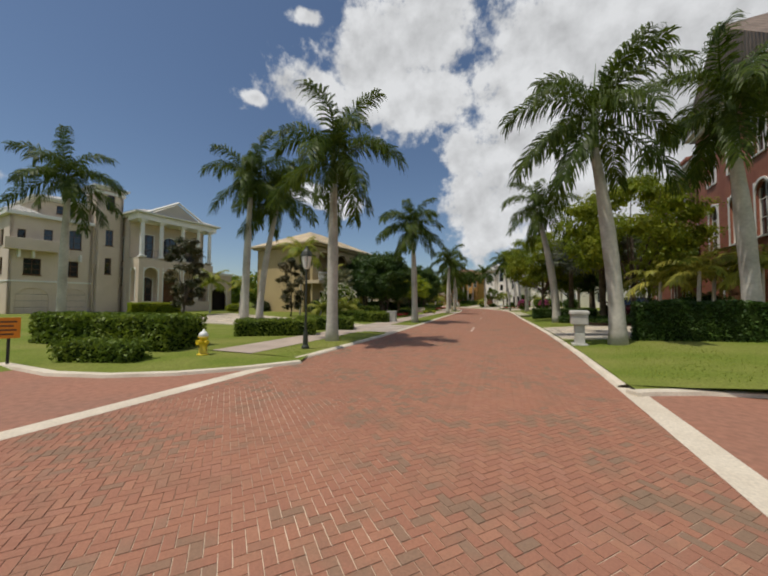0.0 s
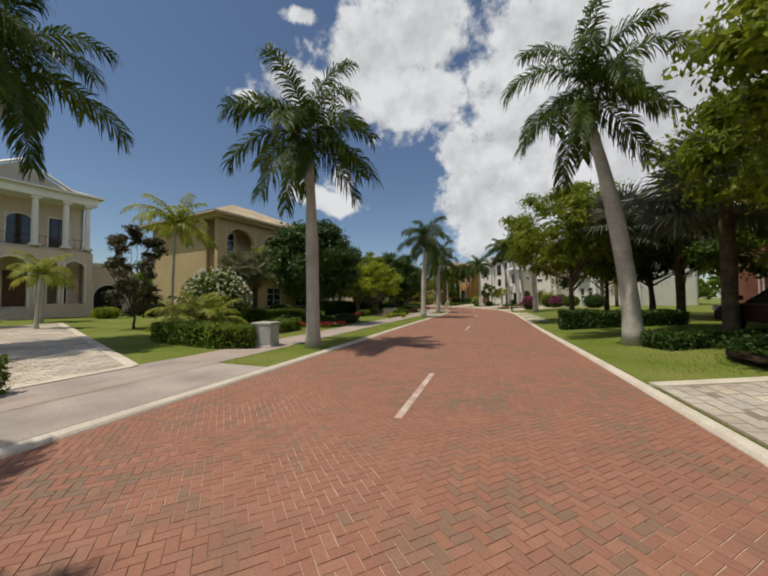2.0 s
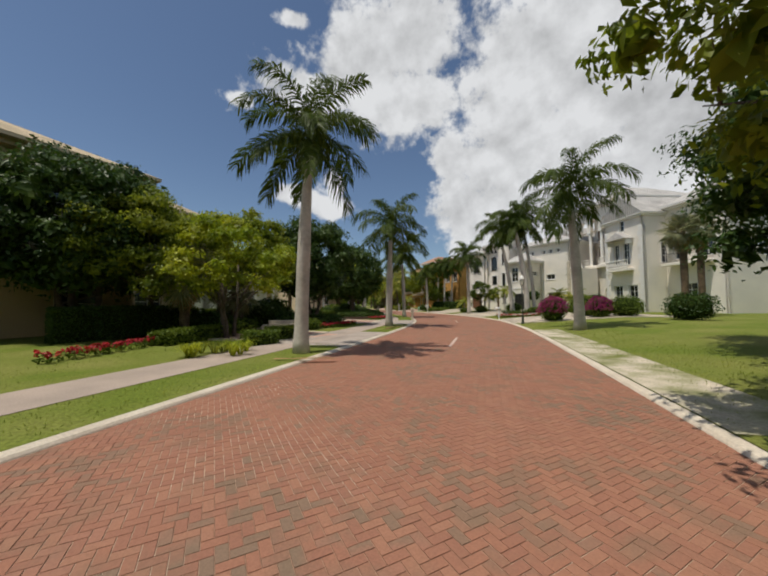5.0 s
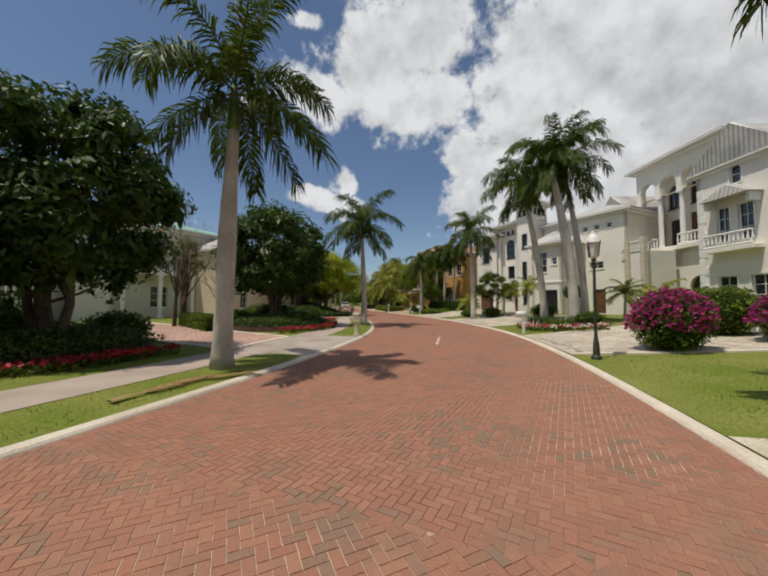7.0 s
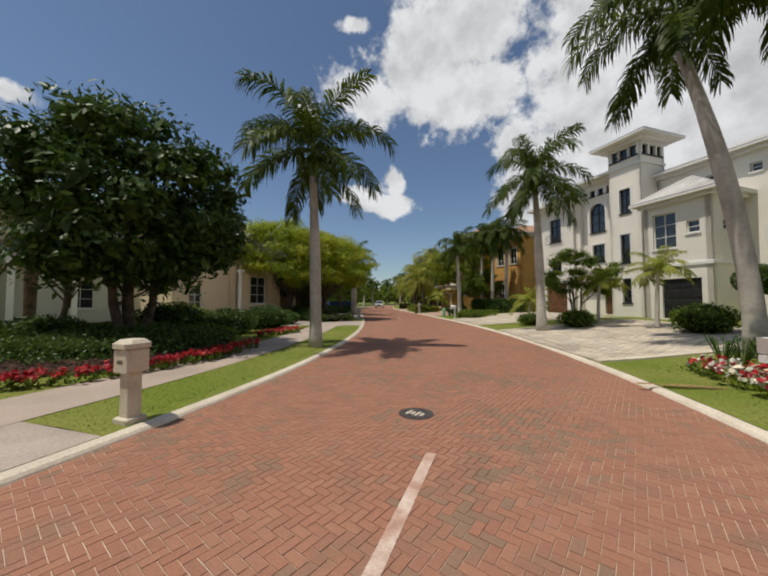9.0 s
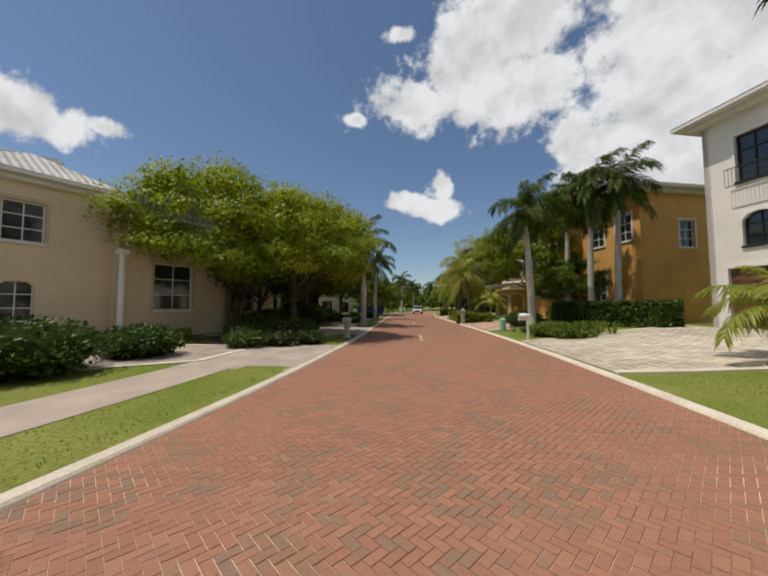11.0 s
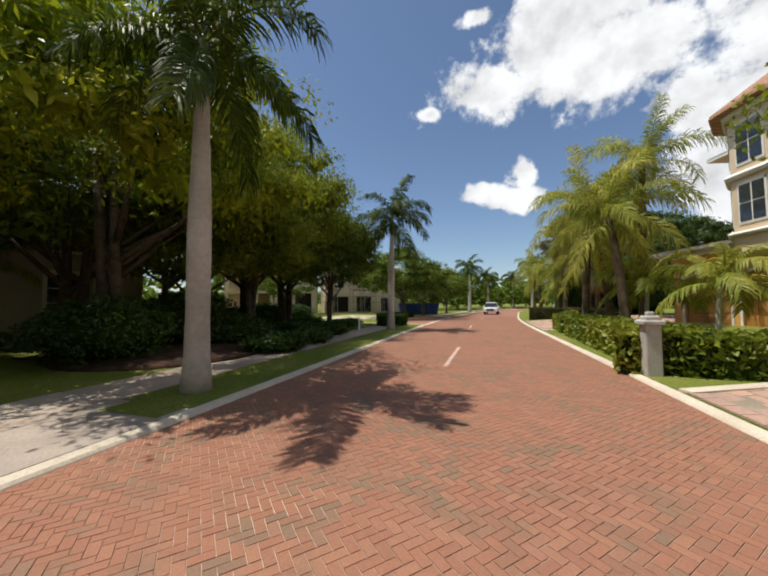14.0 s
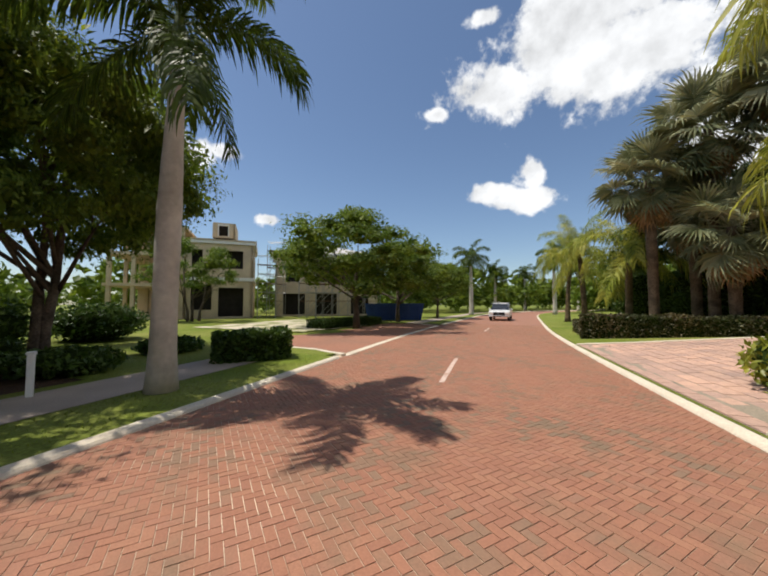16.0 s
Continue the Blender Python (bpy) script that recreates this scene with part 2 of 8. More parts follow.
M["drive_cream"] = material("driveway_cream", (0.60, 0.53, 0.43), vary=0.14, scale=0.8, fine=14, second=(0.43, 0.37, 0.29), rand=("island", [(0, (0.82, 0.82, 0.84)), (1, (1.12, 1.08, 1.0))], False))
M["drive_pink"] = material("driveway_pink", (0.55, 0.36, 0.28), vary=0.14, scale=0.8, fine=14, second=(0.44, 0.30, 0.24), rand=("island", [(0, (0.82, 0.82, 0.84)), (1, (1.12, 1.06, 1.0))], False))
M["bed"] = material("paving_sand", (0.34, 0.28, 0.21), vary=0.2, scale=1.2)
M["mulch"] = material("mulch", (0.085, 0.045, 0.028), rough=0.95, vary=0.4, scale=3, fine=45, bump=0.8, depth=0.03)
M["sand"] = material("bare_sand", (0.60, 0.52, 0.40), vary=0.2, scale=0.9, fine=25, second=(0.16, 0.18, 0.035), amount=0.55)
M["trunk"] = ringed(material("royal_palm_trunk", (0.54, 0.50, 0.435), rough=0.85, vary=0.10, scale=1.1, fine=9, bump=0.2, depth=0.01, second=(0.34, 0.31, 0.26), amount=0.4))
M["shaft"] = material("crownshaft", (0.10, 0.17, 0.035), rough=0.45, spec=0.4, vary=0.15, scale=2, fine=8, second=(0.16, 0.21, 0.06))
M["bark"] = material("bark", (0.13, 0.10, 0.075), rough=0.95, vary=0.3, scale=3, fine=18, bump=0.8, depth=0.03)
M["fibre"] = material("palm_fibre", (0.16, 0.115, 0.07), rough=0.95, vary=0.35, scale=3, fine=20, bump=0.8, depth=0.03)
M["frond"] = leaf_material("royal_frond", (0.056, 0.094, 0.011), (0.108, 0.150, 0.020), 0.46, 0.40, 0.22)
M["frond_coco"] = leaf_material("coconut_frond", (0.235, 0.285, 0.032), (0.48, 0.45, 0.095), 0.5, 0.45, 0.25)
M["frond_fan"] = leaf_material("fan_frond", (0.190, 0.210, 0.105), (0.38, 0.37, 0.23), 0.6, 0.25, 0.15)
# darker than fan_frond: the shade on these palms is put into the colour
M["frond_bismarck"] = leaf_material("bismarck_frond", (0.125, 0.145, 0.100), (0.21, 0.22, 0.160), 0.6, 0.2, 0.2)
M["leaf_dark"] = leaf_material("leaf_dark", (0.040, 0.084, 0.014), (0.082, 0.135, 0.024), 0.46, 0.26, 0.3)
M["leaf_mid"] = leaf_material("leaf_mid", (0.100, 0.160, 0.020), (0.190, 0.250, 0.032), 0.5, 0.42, 0.25)
M["leaf_lime"] = leaf_material("leaf_lime", (0.235, 0.315, 0.014), (0.420, 0.440, 0.022), 0.5, 0.42)
M["leaf_olive"] = leaf_material("leaf_olive", (0.165, 0.225, 0.018), (0.310, 0.340, 0.028), 0.5, 0.5, 0.25)
M["leaf_bright"] = leaf_material("leaf_bright", (0.150, 0.205, 0.018), (0.300, 0.310, 0.035), 0.42, 0.35)
M["leaf_hedge"] = leaf_material("leaf_hedge", (0.105, 0.165, 0.020), (0.205, 0.260, 0.030), 0.5, 0.35, 0.25)
M["leaf_bronze"] = leaf_material("leaf_bronze", (0.050, 0.060, 0.020), (0.115, 0.085, 0.035), 0.5, 0.2)
# near-black green: the shade inside dense foliage, put into the colour
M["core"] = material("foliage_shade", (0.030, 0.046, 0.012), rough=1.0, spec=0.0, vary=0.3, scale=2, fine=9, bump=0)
M["bloom_pink"] = leaf_material("bougainvillea_bloom", (0.42, 0.035, 0.20), (0.30, 0.02, 0.16), 0.6, 0.35)
M["bloom_red"] = leaf_material("red_bloom", (0.50, 0.03, 0.035), (0.38, 0.02, 0.05), 0.6, 0.3)
M["bloom_white"] = leaf_material("white_bloom", (0.75, 0.72, 0.66), (0.8, 0.78, 0.72), 0.6, 0.3)
M["dry"] = leaf_material("dry_frond", (0.33, 0.19, 0.085), (0.42, 0.27, 0.14), 0.8, 0.15, 0.2)
M["clay"] = material("clay_pot", (0.42, 0.19, 0.10), rough=0.8, vary=0.12, scale=4)
M["twig"] = leaf_material("dry_twig", (0.30, 0.23, 0.15), (0.40, 0.31, 0.20), 0.9, 0.1, 0.1)
M["stucco_cream"] = material("stucco_cream", (0.74, 0.59, 0.41), vary=0.06, scale=0.6, fine=60, bump=0.25, depth=0.005, second=(0.63, 0.50, 0.35), amount=0.3)
M["stucco_sand"] = material("stucco_sand", (0.68, 0.565, 0.455), vary=0.08, scale=0.6, fine=60, bump=0.25, depth=0.005, second=(0.58, 0.475, 0.375), amount=0.35)
M["stucco_white"] = material("stucco_white", (0.82, 0.765, 0.67), vary=0.05, scale=0.5, fine=60, bump=0.25, depth=0.005, second=(0.66, 0.63, 0.57), amount=0.3)
M["stucco_tan"] = material("stucco_tan", (0.50, 0.38, 0.20), vary=0.07, scale=0.6, fine=60, bump=0.25, depth=0.005, second=(0.42, 0.32, 0.17), amount=0.3)
M["stucco_orange"] = material("stucco_orange", (0.74, 0.41, 0.12), vary=0.07, scale=0.6, fine=60, bump=0.25, depth=0.005, second=(0.52, 0.28, 0.09), amount=0.3)
M["stucco_grey"] = material("stucco_grey", (0.52, 0.48, 0.42), vary=0.07, scale=0.6, fine=60, bump=0.25, depth=0.005, second=(0.42, 0.39, 0.34), amount=0.3)
M["stucco_green"] = material("stucco_pale", (0.64, 0.63, 0.55), vary=0.06, scale=0.6, fine=60, bump=0.25, depth=0.005, second=(0.55, 0.54, 0.47), amount=0.3)
M["brick_red"] = material("red_brick_wall", (0.36, 0.140, 0.086), vary=0.2, scale=0.9, fine=26, bump=0.4, depth=0.008, second=(0.29, 0.105, 0.068))
M["trim"] = material("white_trim", (0.80, 0.78, 0.73), rough=0.6, vary=0.04, scale=1, fine=30, bump=0.05)
M["trim_tan"] = material("tan_trim", (0.58, 0.47, 0.31), rough=0.7, vary=0.06, scale=1, fine=30, bump=0.05)
M["roof_pale"] = tile_material("pale_roof_tile", (0.58, 0.55, 0.51))
M["roof_tan"] = tile_material("tan_roof_tile", (0.62, 0.49, 0.31))
M["roof_clay"] = tile_material("clay_roof_tile", (0.50, 0.28, 0.17))
M["roof_brown"] = tile_material("brown_roof_tile", (0.24, 0.18, 0.145))
M["roof_green"] = material("green_metal_roof", (0.30, 0.50, 0.42), rough=0.45, vary=0.06, scale=0.5, fine=8, bump=0.05)
M["glass"] = material("window_glass", (0.025, 0.03, 0.035), rough=0.06, spec=0.9, vary=0.1, scale=0.4, fine=2, bump=0.02)
# the darkness of unlit rooms, put into the colour
M["dark"] = material("interior_shade", (0.03, 0.025, 0.02), rough=0.9, vary=0.2)
M["wood"] = material("brown_wood", (0.16, 0.075, 0.035), rough=0.55, vary=0.2, scale=2, fine=25, second=(0.10, 0.05, 0.025))
M["wood_gold"] = material("honey_wood", (0.50, 0.25, 0.07), rough=0.5, vary=0.15, scale=2, fine=25, second=(0.40, 0.19, 0.05))
M["iron"] = material("black_iron", (0.02, 0.02, 0.02), rough=0.5, spec=0.4, vary=0.1)
M["bronze"] = material("green_bronze", (0.05, 0.055, 0.04), rough=0.5, vary=0.2, scale=6)
M["lamp_glass"] = material("frosted_glass", (0.82, 0.80, 0.74), rough=0.35, vary=0.04)
M["yellow"] = material("yellow_enamel", (0.75, 0.52, 0.02), rough=0.4, spec=0.5, vary=0.08, scale=8)
M["orange"] = material("orange_sign", (0.80, 0.26, 0.02), rough=0.5, vary=0.04)
M["green_plastic"] = material("green_plastic", (0.30, 0.52, 0.36), rough=0.5, vary=0.08, scale=5)
M["stone"] = material("cast_stone", (0.62, 0.55, 0.43), vary=0.1, scale=3, fine=40, second=(0.50, 0.43, 0.33))
M["stone_grey"] = material("grey_cast_stone", (0.50, 0.48, 0.43), vary=0.12, scale=3, fine=40, second=(0.38, 0.36, 0.32))
M["white_paint"] = material("white_paint", (0.82, 0.82, 0.80), rough=0.4, vary=0.03, scale=3)
M["car_white"] = material("white_car_paint", (0.80, 0.80, 0.80), rough=0.18, spec=0.6, vary=0.02, bump=0)
M["car_dark"] = material("maroon_car_paint", (0.05, 0.012, 0.018), rough=0.15, spec=0.6, vary=0.05, bump=0)
M["rubber"] = material("tyre_rubber", (0.02, 0.02, 0.02), rough=0.85, vary=0.1)
M["chrome"] = material("bright_metal", (0.6, 0.6, 0.62), rough=0.25, metal=1.0, vary=0.05, bump=0)
M["scaffold"] = material("scaffold_steel", (0.36, 0.35, 0.33), rough=0.5, metal=0.6, vary=0.15)
M["blue"] = material("blue_steel", (0.035, 0.08, 0.30), rough=0.5, vary=0.12)
M["concrete"] = material("raw_concrete", (0.60, 0.48, 0.33), vary=0.12, scale=0.7, fine=20, second=(0.48, 0.38, 0.26))
M["manhole"] = material("cast_iron_lid", (0.10, 0.085, 0.075), rough=0.6, metal=0.4, vary=0.25, scale=12, fine=60)


# ---- building kit ----
class Shape:
    """Collects vertices and faces of one mesh."""

    def __init__(self):
        self.v, self.f, self.uv, self.smooth = [], [], None, False

    def add(self, verts, faces):
        n = len(self.v)
        self.v.extend(verts)
        self.f.extend(tuple(i + n for i in f) for f in faces)
        return self

    def box(self, x0, x1, y0, y1, z0, z1, bevel=0.0):
        b = min(bevel, (x1 - x0) / 3, (y1 - y0) / 3)
        if b <= 0:
            return self.add([(x, y, z) for z in (z0, z1) for x, y in ((x0, y0), (x1, y0), (x1, y1), (x0, y1))],
                            [(3, 2, 1, 0), (4, 5, 6, 7), (0, 1, 5, 4), (1, 2, 6, 5), (2, 3, 7, 6), (3, 0, 4, 7)])
        ring = [(x0 + b, y0), (x1 - b, y0), (x1, y0 + b), (x1, y1 - b), (x1 - b, y1), (x0 + b, y1), (x0, y1 - b), (x0, y0 + b)]
        cx, cy = (x0 + x1) / 2, (y0 + y1) / 2
        top = [(x + (cx - x) / abs(cx - x) * b, y + (cy - y) / abs(cy - y) * b) for x, y in ring]
        return self.loft([[(x, y, z0) for x, y in ring], [(x, y, z1 - b) for x, y in ring], [(x, y, z1) for x, y in top]])

    def loft(self, rings, close=True, caps=True):
        n, k = len(rings[0]), len(self.v)
        for r in rings:
            self.v.extend(r)
        for j in range(len(rings) - 1):
            for i in range(n if close else n - 1):
                a, b = k + j * n + i, k + j * n + (i + 1) % n
                self.f.append((a, b, b + n, a + n))
        if caps and close:
            self.f.append(tuple(reversed(range(k, k + n))))
            self.f.append(tuple(range(k + (len(rings) - 1) * n, k + len(rings) * n)))
        return self

    def lathe(self, profile, sides=12, at=(0, 0, 0), turn=0.0):
        """profile: rows of radius and height."""
        return self.loft([[(at[0] + r * math.cos(turn + 2 * math.pi * i / sides), at[1] + r * math.sin(turn + 2 * math.pi * i / sides), at[2] + z)
                           for i in range(sides)] for r, z in profile])

    def tube(self, points, radii, sides=8):
        rings = []
        for i, p in enumerate(points):
            p = Vector(p)
            d = (Vector(points[min(i + 1, len(points) - 1)]) - Vector(points[max(i - 1, 0)])).normalized()
            a = d.cross(Vector((0.31, 0.95, 0.02))).normalized() if abs(d.z) > 0.5 else d.cross(Vector((0, 0, 1))).normalized()
            b = d.cross(a)
            rings.append([tuple(p + (a * math.cos(2 * math.pi * k / sides) + b * math.sin(2 * math.pi * k / sides)) * radii[i]) for k in range(sides)])
        return self.loft(rings)

    def blob(self, c, r, seed=0, n=10, rough=0.15):
        rings = []
        for j in range(1, n):
            a = math.pi * j / n
            ring = []
            for i in range(2 * n):
                b = math.pi * i / n
                d = Vector((math.sin(a) * math.cos(b), math.sin(a) * math.sin(b), -math.cos(a)))
                k = 1 + rough * noise.noise(d * 2.3 + Vector((seed * 3.1, seed, 0)))
                ring.append((c[0] + d.x * r[0] * k, c[1] + d.y * r[1] * k, c[2] + d.z * r[2] * k))
            rings.append(ring)
        return self.loft(rings)

    def mesh(self, name):
        me = bpy.data.meshes.new(name)
        me.from_pydata([tuple(p) for p in self.v], [], self.f)
        if self.smooth:
            me.shade_smooth()
        return me


def thing(name, m, label, category, group="", kind=""):
    ob = new(name)
    ob.matrix_world = m
    ob.empty_display_size = 0.2
    return tagged(ob, label, category, group, kind)


def part(name, shape, mat, parent=None, label="", m=None):
    me = shape if isinstance(shape, bpy.types.Mesh) else shape.mesh(name)
    if not me.materials:
        me.materials.append(mat)
    ob = new(name, me)
    if parent is not None:
        ob.parent = parent
    if m is not None:
        ob.matrix_basis = m
    return tagged(ob, label)


def solid(name, shape, mat, label, category, m=None, group="", kind=""):
    ob = part(name, shape, mat)
    if m is not None:
        ob.matrix_basis = m
    return tagged(ob, label, category, group, kind)


def setting(name, shape, mat, label=""):
    return tagged(part(name, shape, mat), label, "", "", "structure")


# ---- the road's line ----
KNOTS = [(13.6, -60), (12.4, -25), (11.2, 5), (10.4, 20), (9.95, 28), (9.15, 37), (8.25, 44), (7.4, 50), (6.5, 56), (5.4, 65), (4.15, 74.5), (3.2, 80),
         (1.35, 86.75), (-0.75, 91.3), (-4.95, 98.3), (-9.4, 104.2), (-13.1, 108.9), (-17.3, 113.9), (-21.7, 119.1), (-26.6, 124.8), (-31.2, 130.2),
         (-35.8, 135.8), (-40.0, 141.3), (-48.0, 153.0), (-54.6, 162.6), (-61.5, 174.0), (-66.5, 187.0), (-68.5, 203.0), (-66.0, 226.0), (-56.0, 262.0), (-38.0, 320.0), (-8.0, 400.0)]


def road_line():
    k = np.array(KNOTS, float)
    d = np.r_[0, np.cumsum(np.hypot(*np.diff(k, axis=0).T))]
    s = np.arange(0, d[-1], 0.5)
    p = np.stack([np.interp(s, d, k[:, 0]), np.interp(s, d, k[:, 1])], 1)
    for _ in range(3):
        q = p.copy()
        for i in range(6, len(p) - 6):
            q[i] = p[i - 6:i + 7].mean(0)
        p = q
    t = np.gradient(p, axis=0)
    t /= np.hypot(*t.T)[:, None]
    return p, np.stack([t[:, 1], -t[:, 0]], 1), t


LINE, SIDE, ALONG = road_line()          # SIDE points to the right


def near(x, y):
    """The index on the road's line nearest to a place, and the distance to its right."""
    i = int(np.argmin(((LINE - (x, y)) ** 2).sum(1)))
    return i, float((np.array((x, y)) - LINE[i]) @ SIDE[i])


def road_point(i, n):
    return LINE[i] + SIDE[i] * n


LEFT, RIGHT = -3.62, 3.72                # the kerbs' inner edges


def lift(n):
    """The ground's height at a distance n to the right of the road's middle."""
    if n > 0:
        return 0.07 + min(max(n - 4.3, 0), 7.0) * 0.075
    return 0.07 + min(max(-n - 8.0, 0), 12.0) * 0.012


def ground_z(x, y):
    return lift(near(x, y)[1])


def strip(i0, i1, ns, zs=None, step=2, dz=0.0, skip=()):
    """A band along the road between offsets ns, left out over the index spans in skip."""
    sh = Shape()
    rows = list(range(i0, i1 + 1, step))
    spans, cur = [], []
    for i in rows:
        if any(a <= i <= b for a, b in skip):
            if len(cur) > 1:
                spans.append(cur)
            cur = []
        else:
            cur.append(i)
    if len(cur) > 1:
        spans.append(cur)
    for span in spans:
        k, w = len(sh.v), len(ns)
        for i in span:
            for j, n in enumerate(ns):
                x, y = road_point(i, n)
                sh.v.append((x, y, (zs[j] if zs else lift(n)) + dz))
        for a in range(len(span) - 1):
            for j in range(w - 1):
                sh.f.append((k + a * w + j, k + a * w + j + 1, k + (a + 1) * w + j + 1, k + (a + 1) * w + j))
    return sh


I0, I1 = near(12.4, -25)[0], len(LINE) - 1
IA, IB = near(10.2, 22)[0], near(-43, 146)[0]        # where single pavers are built
J1 = (near(11, 4)[0], near(9.9, 29.3)[0])            # mouth of the first side street, to the left
J1R = (near(11, 8)[0], near(9.85, 29.5)[0])          # and to the right
J2 = (near(-32.0, 131.3)[0], near(-41.5, 143.5)[0])  # mouth of the second


def build_road():
    setting("road", strip(I0, I1, [-3.9, 0, 4.0], [-0.0045, -0.0005, -0.0045]), M["joint"], "herringbone brick road with sandy joints")
    far = strip(IB, I1, [-3.7, 0, 3.8], [0.0, 0.004, 0.0])
    setting("road_far", far, M["road_far"], "red brick road further on")
    back = strip(I0, IA, [-3.7, 0, 3.8], [0.0, 0.004, 0.0])
    setting("road_near", back, M["road_far"], "red brick road")
    # kerbs: a low rounded concrete edge
    left = strip(I0, I1, [LEFT + 0.0, LEFT - 0.02, LEFT - 0.05, LEFT - 0.17, LEFT - 0.22], [-0.02, 0.02, 0.05, 0.075, 0.03], skip=[J1, J2])
    right = strip(I0, I1, [RIGHT + 0.22, RIGHT + 0.17, RIGHT + 0.05, RIGHT + 0.02, RIGHT], [0.03, 0.075, 0.05, 0.02, -0.02], skip=[J1R])
    setting("kerb_left", left, M["kerb"], "pale concrete kerb")
    setting("kerb_right", right, M["kerb"], "pale concrete kerb")
    band = strip(J1[0], J1[1], [LEFT - 0.36, LEFT], [0.006, 0.006])
    setting("band_left", band, M["kerb"], "flush concrete band across the side street")
    band = strip(J2[0], J2[1], [LEFT - 0.28, LEFT], [0.006, 0.006])
    setting("band_far", band, M["kerb"], "flush concrete band across the side street")
    band = strip(J1R[0], J1R[1] + 8, [RIGHT - 0.01, RIGHT + 0.36], [0.006, 0.006])
    setting("band_right", band, M["kerb"], "flush concrete band across the side street")


def bilinear(c, u, v):
    a, b, d, e = [np.array(p, float) for p in c]
    return (a * (1 - u) + b * u) * (1 - v) + (e * (1 - u) + d * u) * v


def patch(name, corners, mat, label, z=0.02, nu=8, nv=8, inner=None):
    """A four-sided piece of paving that follows the ground: corners in order."""
    sh = Shape()
    for j in range(nv + 1):
        for i in range(nu + 1):
            x, y = bilinear(corners, i / nu, j / nv)
            sh.v.append((x, y, ground_z(x, y) + z))
    for j in range(nv):
        for i in range(nu):
            a = j * (nu + 1) + i
            sh.f.append((a, a + 1, a + nu + 2, a + nu + 1))
    return setting(name, sh, mat, label)


def slabs(corners, size=0.3, gap=0.012, z=0.035, seed=1):
    """Separate paving slabs over a four-sided place, in running bond."""
    c = [np.array(p, float) for p in corners]
    lu = (np.hypot(*(c[1] - c[0])) + np.hypot(*(c[2] - c[3]))) / 2
    lv = (np.hypot(*(c[3] - c[0])) + np.hypot(*(c[2] - c[1]))) / 2
    nu, nv = max(int(lu / (size * 1.5)), 1), max(int(lv / size), 1)
    sh, rnd, front = Shape(), random.Random(seed), []
    gu, gv = gap / lu, gap / lv
    for j in range(nv):
        o = 0.5 if j % 2 else 0.0
        for i in range(nu + 1):
            u0, u1 = max((i - o) / nu, 0), min((i + 1 - o) / nu, 1)
            if u1 - u0 < 0.2 / nu:
                continue
            q = [bilinear(c, u0 + gu, j / nv + gv), bilinear(c, u1 - gu, j / nv + gv), bilinear(c, u1 - gu, (j + 1) / nv - gv), bilinear(c, u0 + gu, (j + 1) / nv - gv)]
            h = z + rnd.uniform(-0.004, 0.004)
            zz = [ground_z(*p) for p in q]
            one = sh
            if j < 2 and len(front) < 24:
                one = Shape()
                front.append(one)
            one.add([(p[0], p[1], w - 0.02) for p, w in zip(q, zz)] + [(p[0], p[1], w + h) for p, w in zip(q, zz)],
                   [(4, 5, 6, 7), (0, 1, 5, 4), (1, 2, 6, 5), (2, 3, 7, 6), (3, 0, 4, 7)])
    return sh, front


# mouths of the driveways: index spans along the road
def span(a, b):
    return (near(*a)[0], near(*b)[0])


APRON_L = [span((8.9, 38.3), (8.4, 42.0)), span((5.0, 67.6), (4.4, 71.4)), span((3.2, 80.0), (2.1, 84.2)),
           span((-8.2, 101.6), (-10.2, 105.2)), span((-13.9, 109.8), (-18.4, 114.2))]
APRON_R = [span((8.95, 38.0), (8.2, 43.4)), span((2.7, 81.6), (1.4, 86.4)), span((-0.5, 91.3), (-5.3, 98.4)), span((-7.5, 101.8), (-11.4, 107.2)),
           span((-15.5, 111.8), (-20.6, 117.8)), span((-29.2, 128.0), (-34.8, 135.4))]


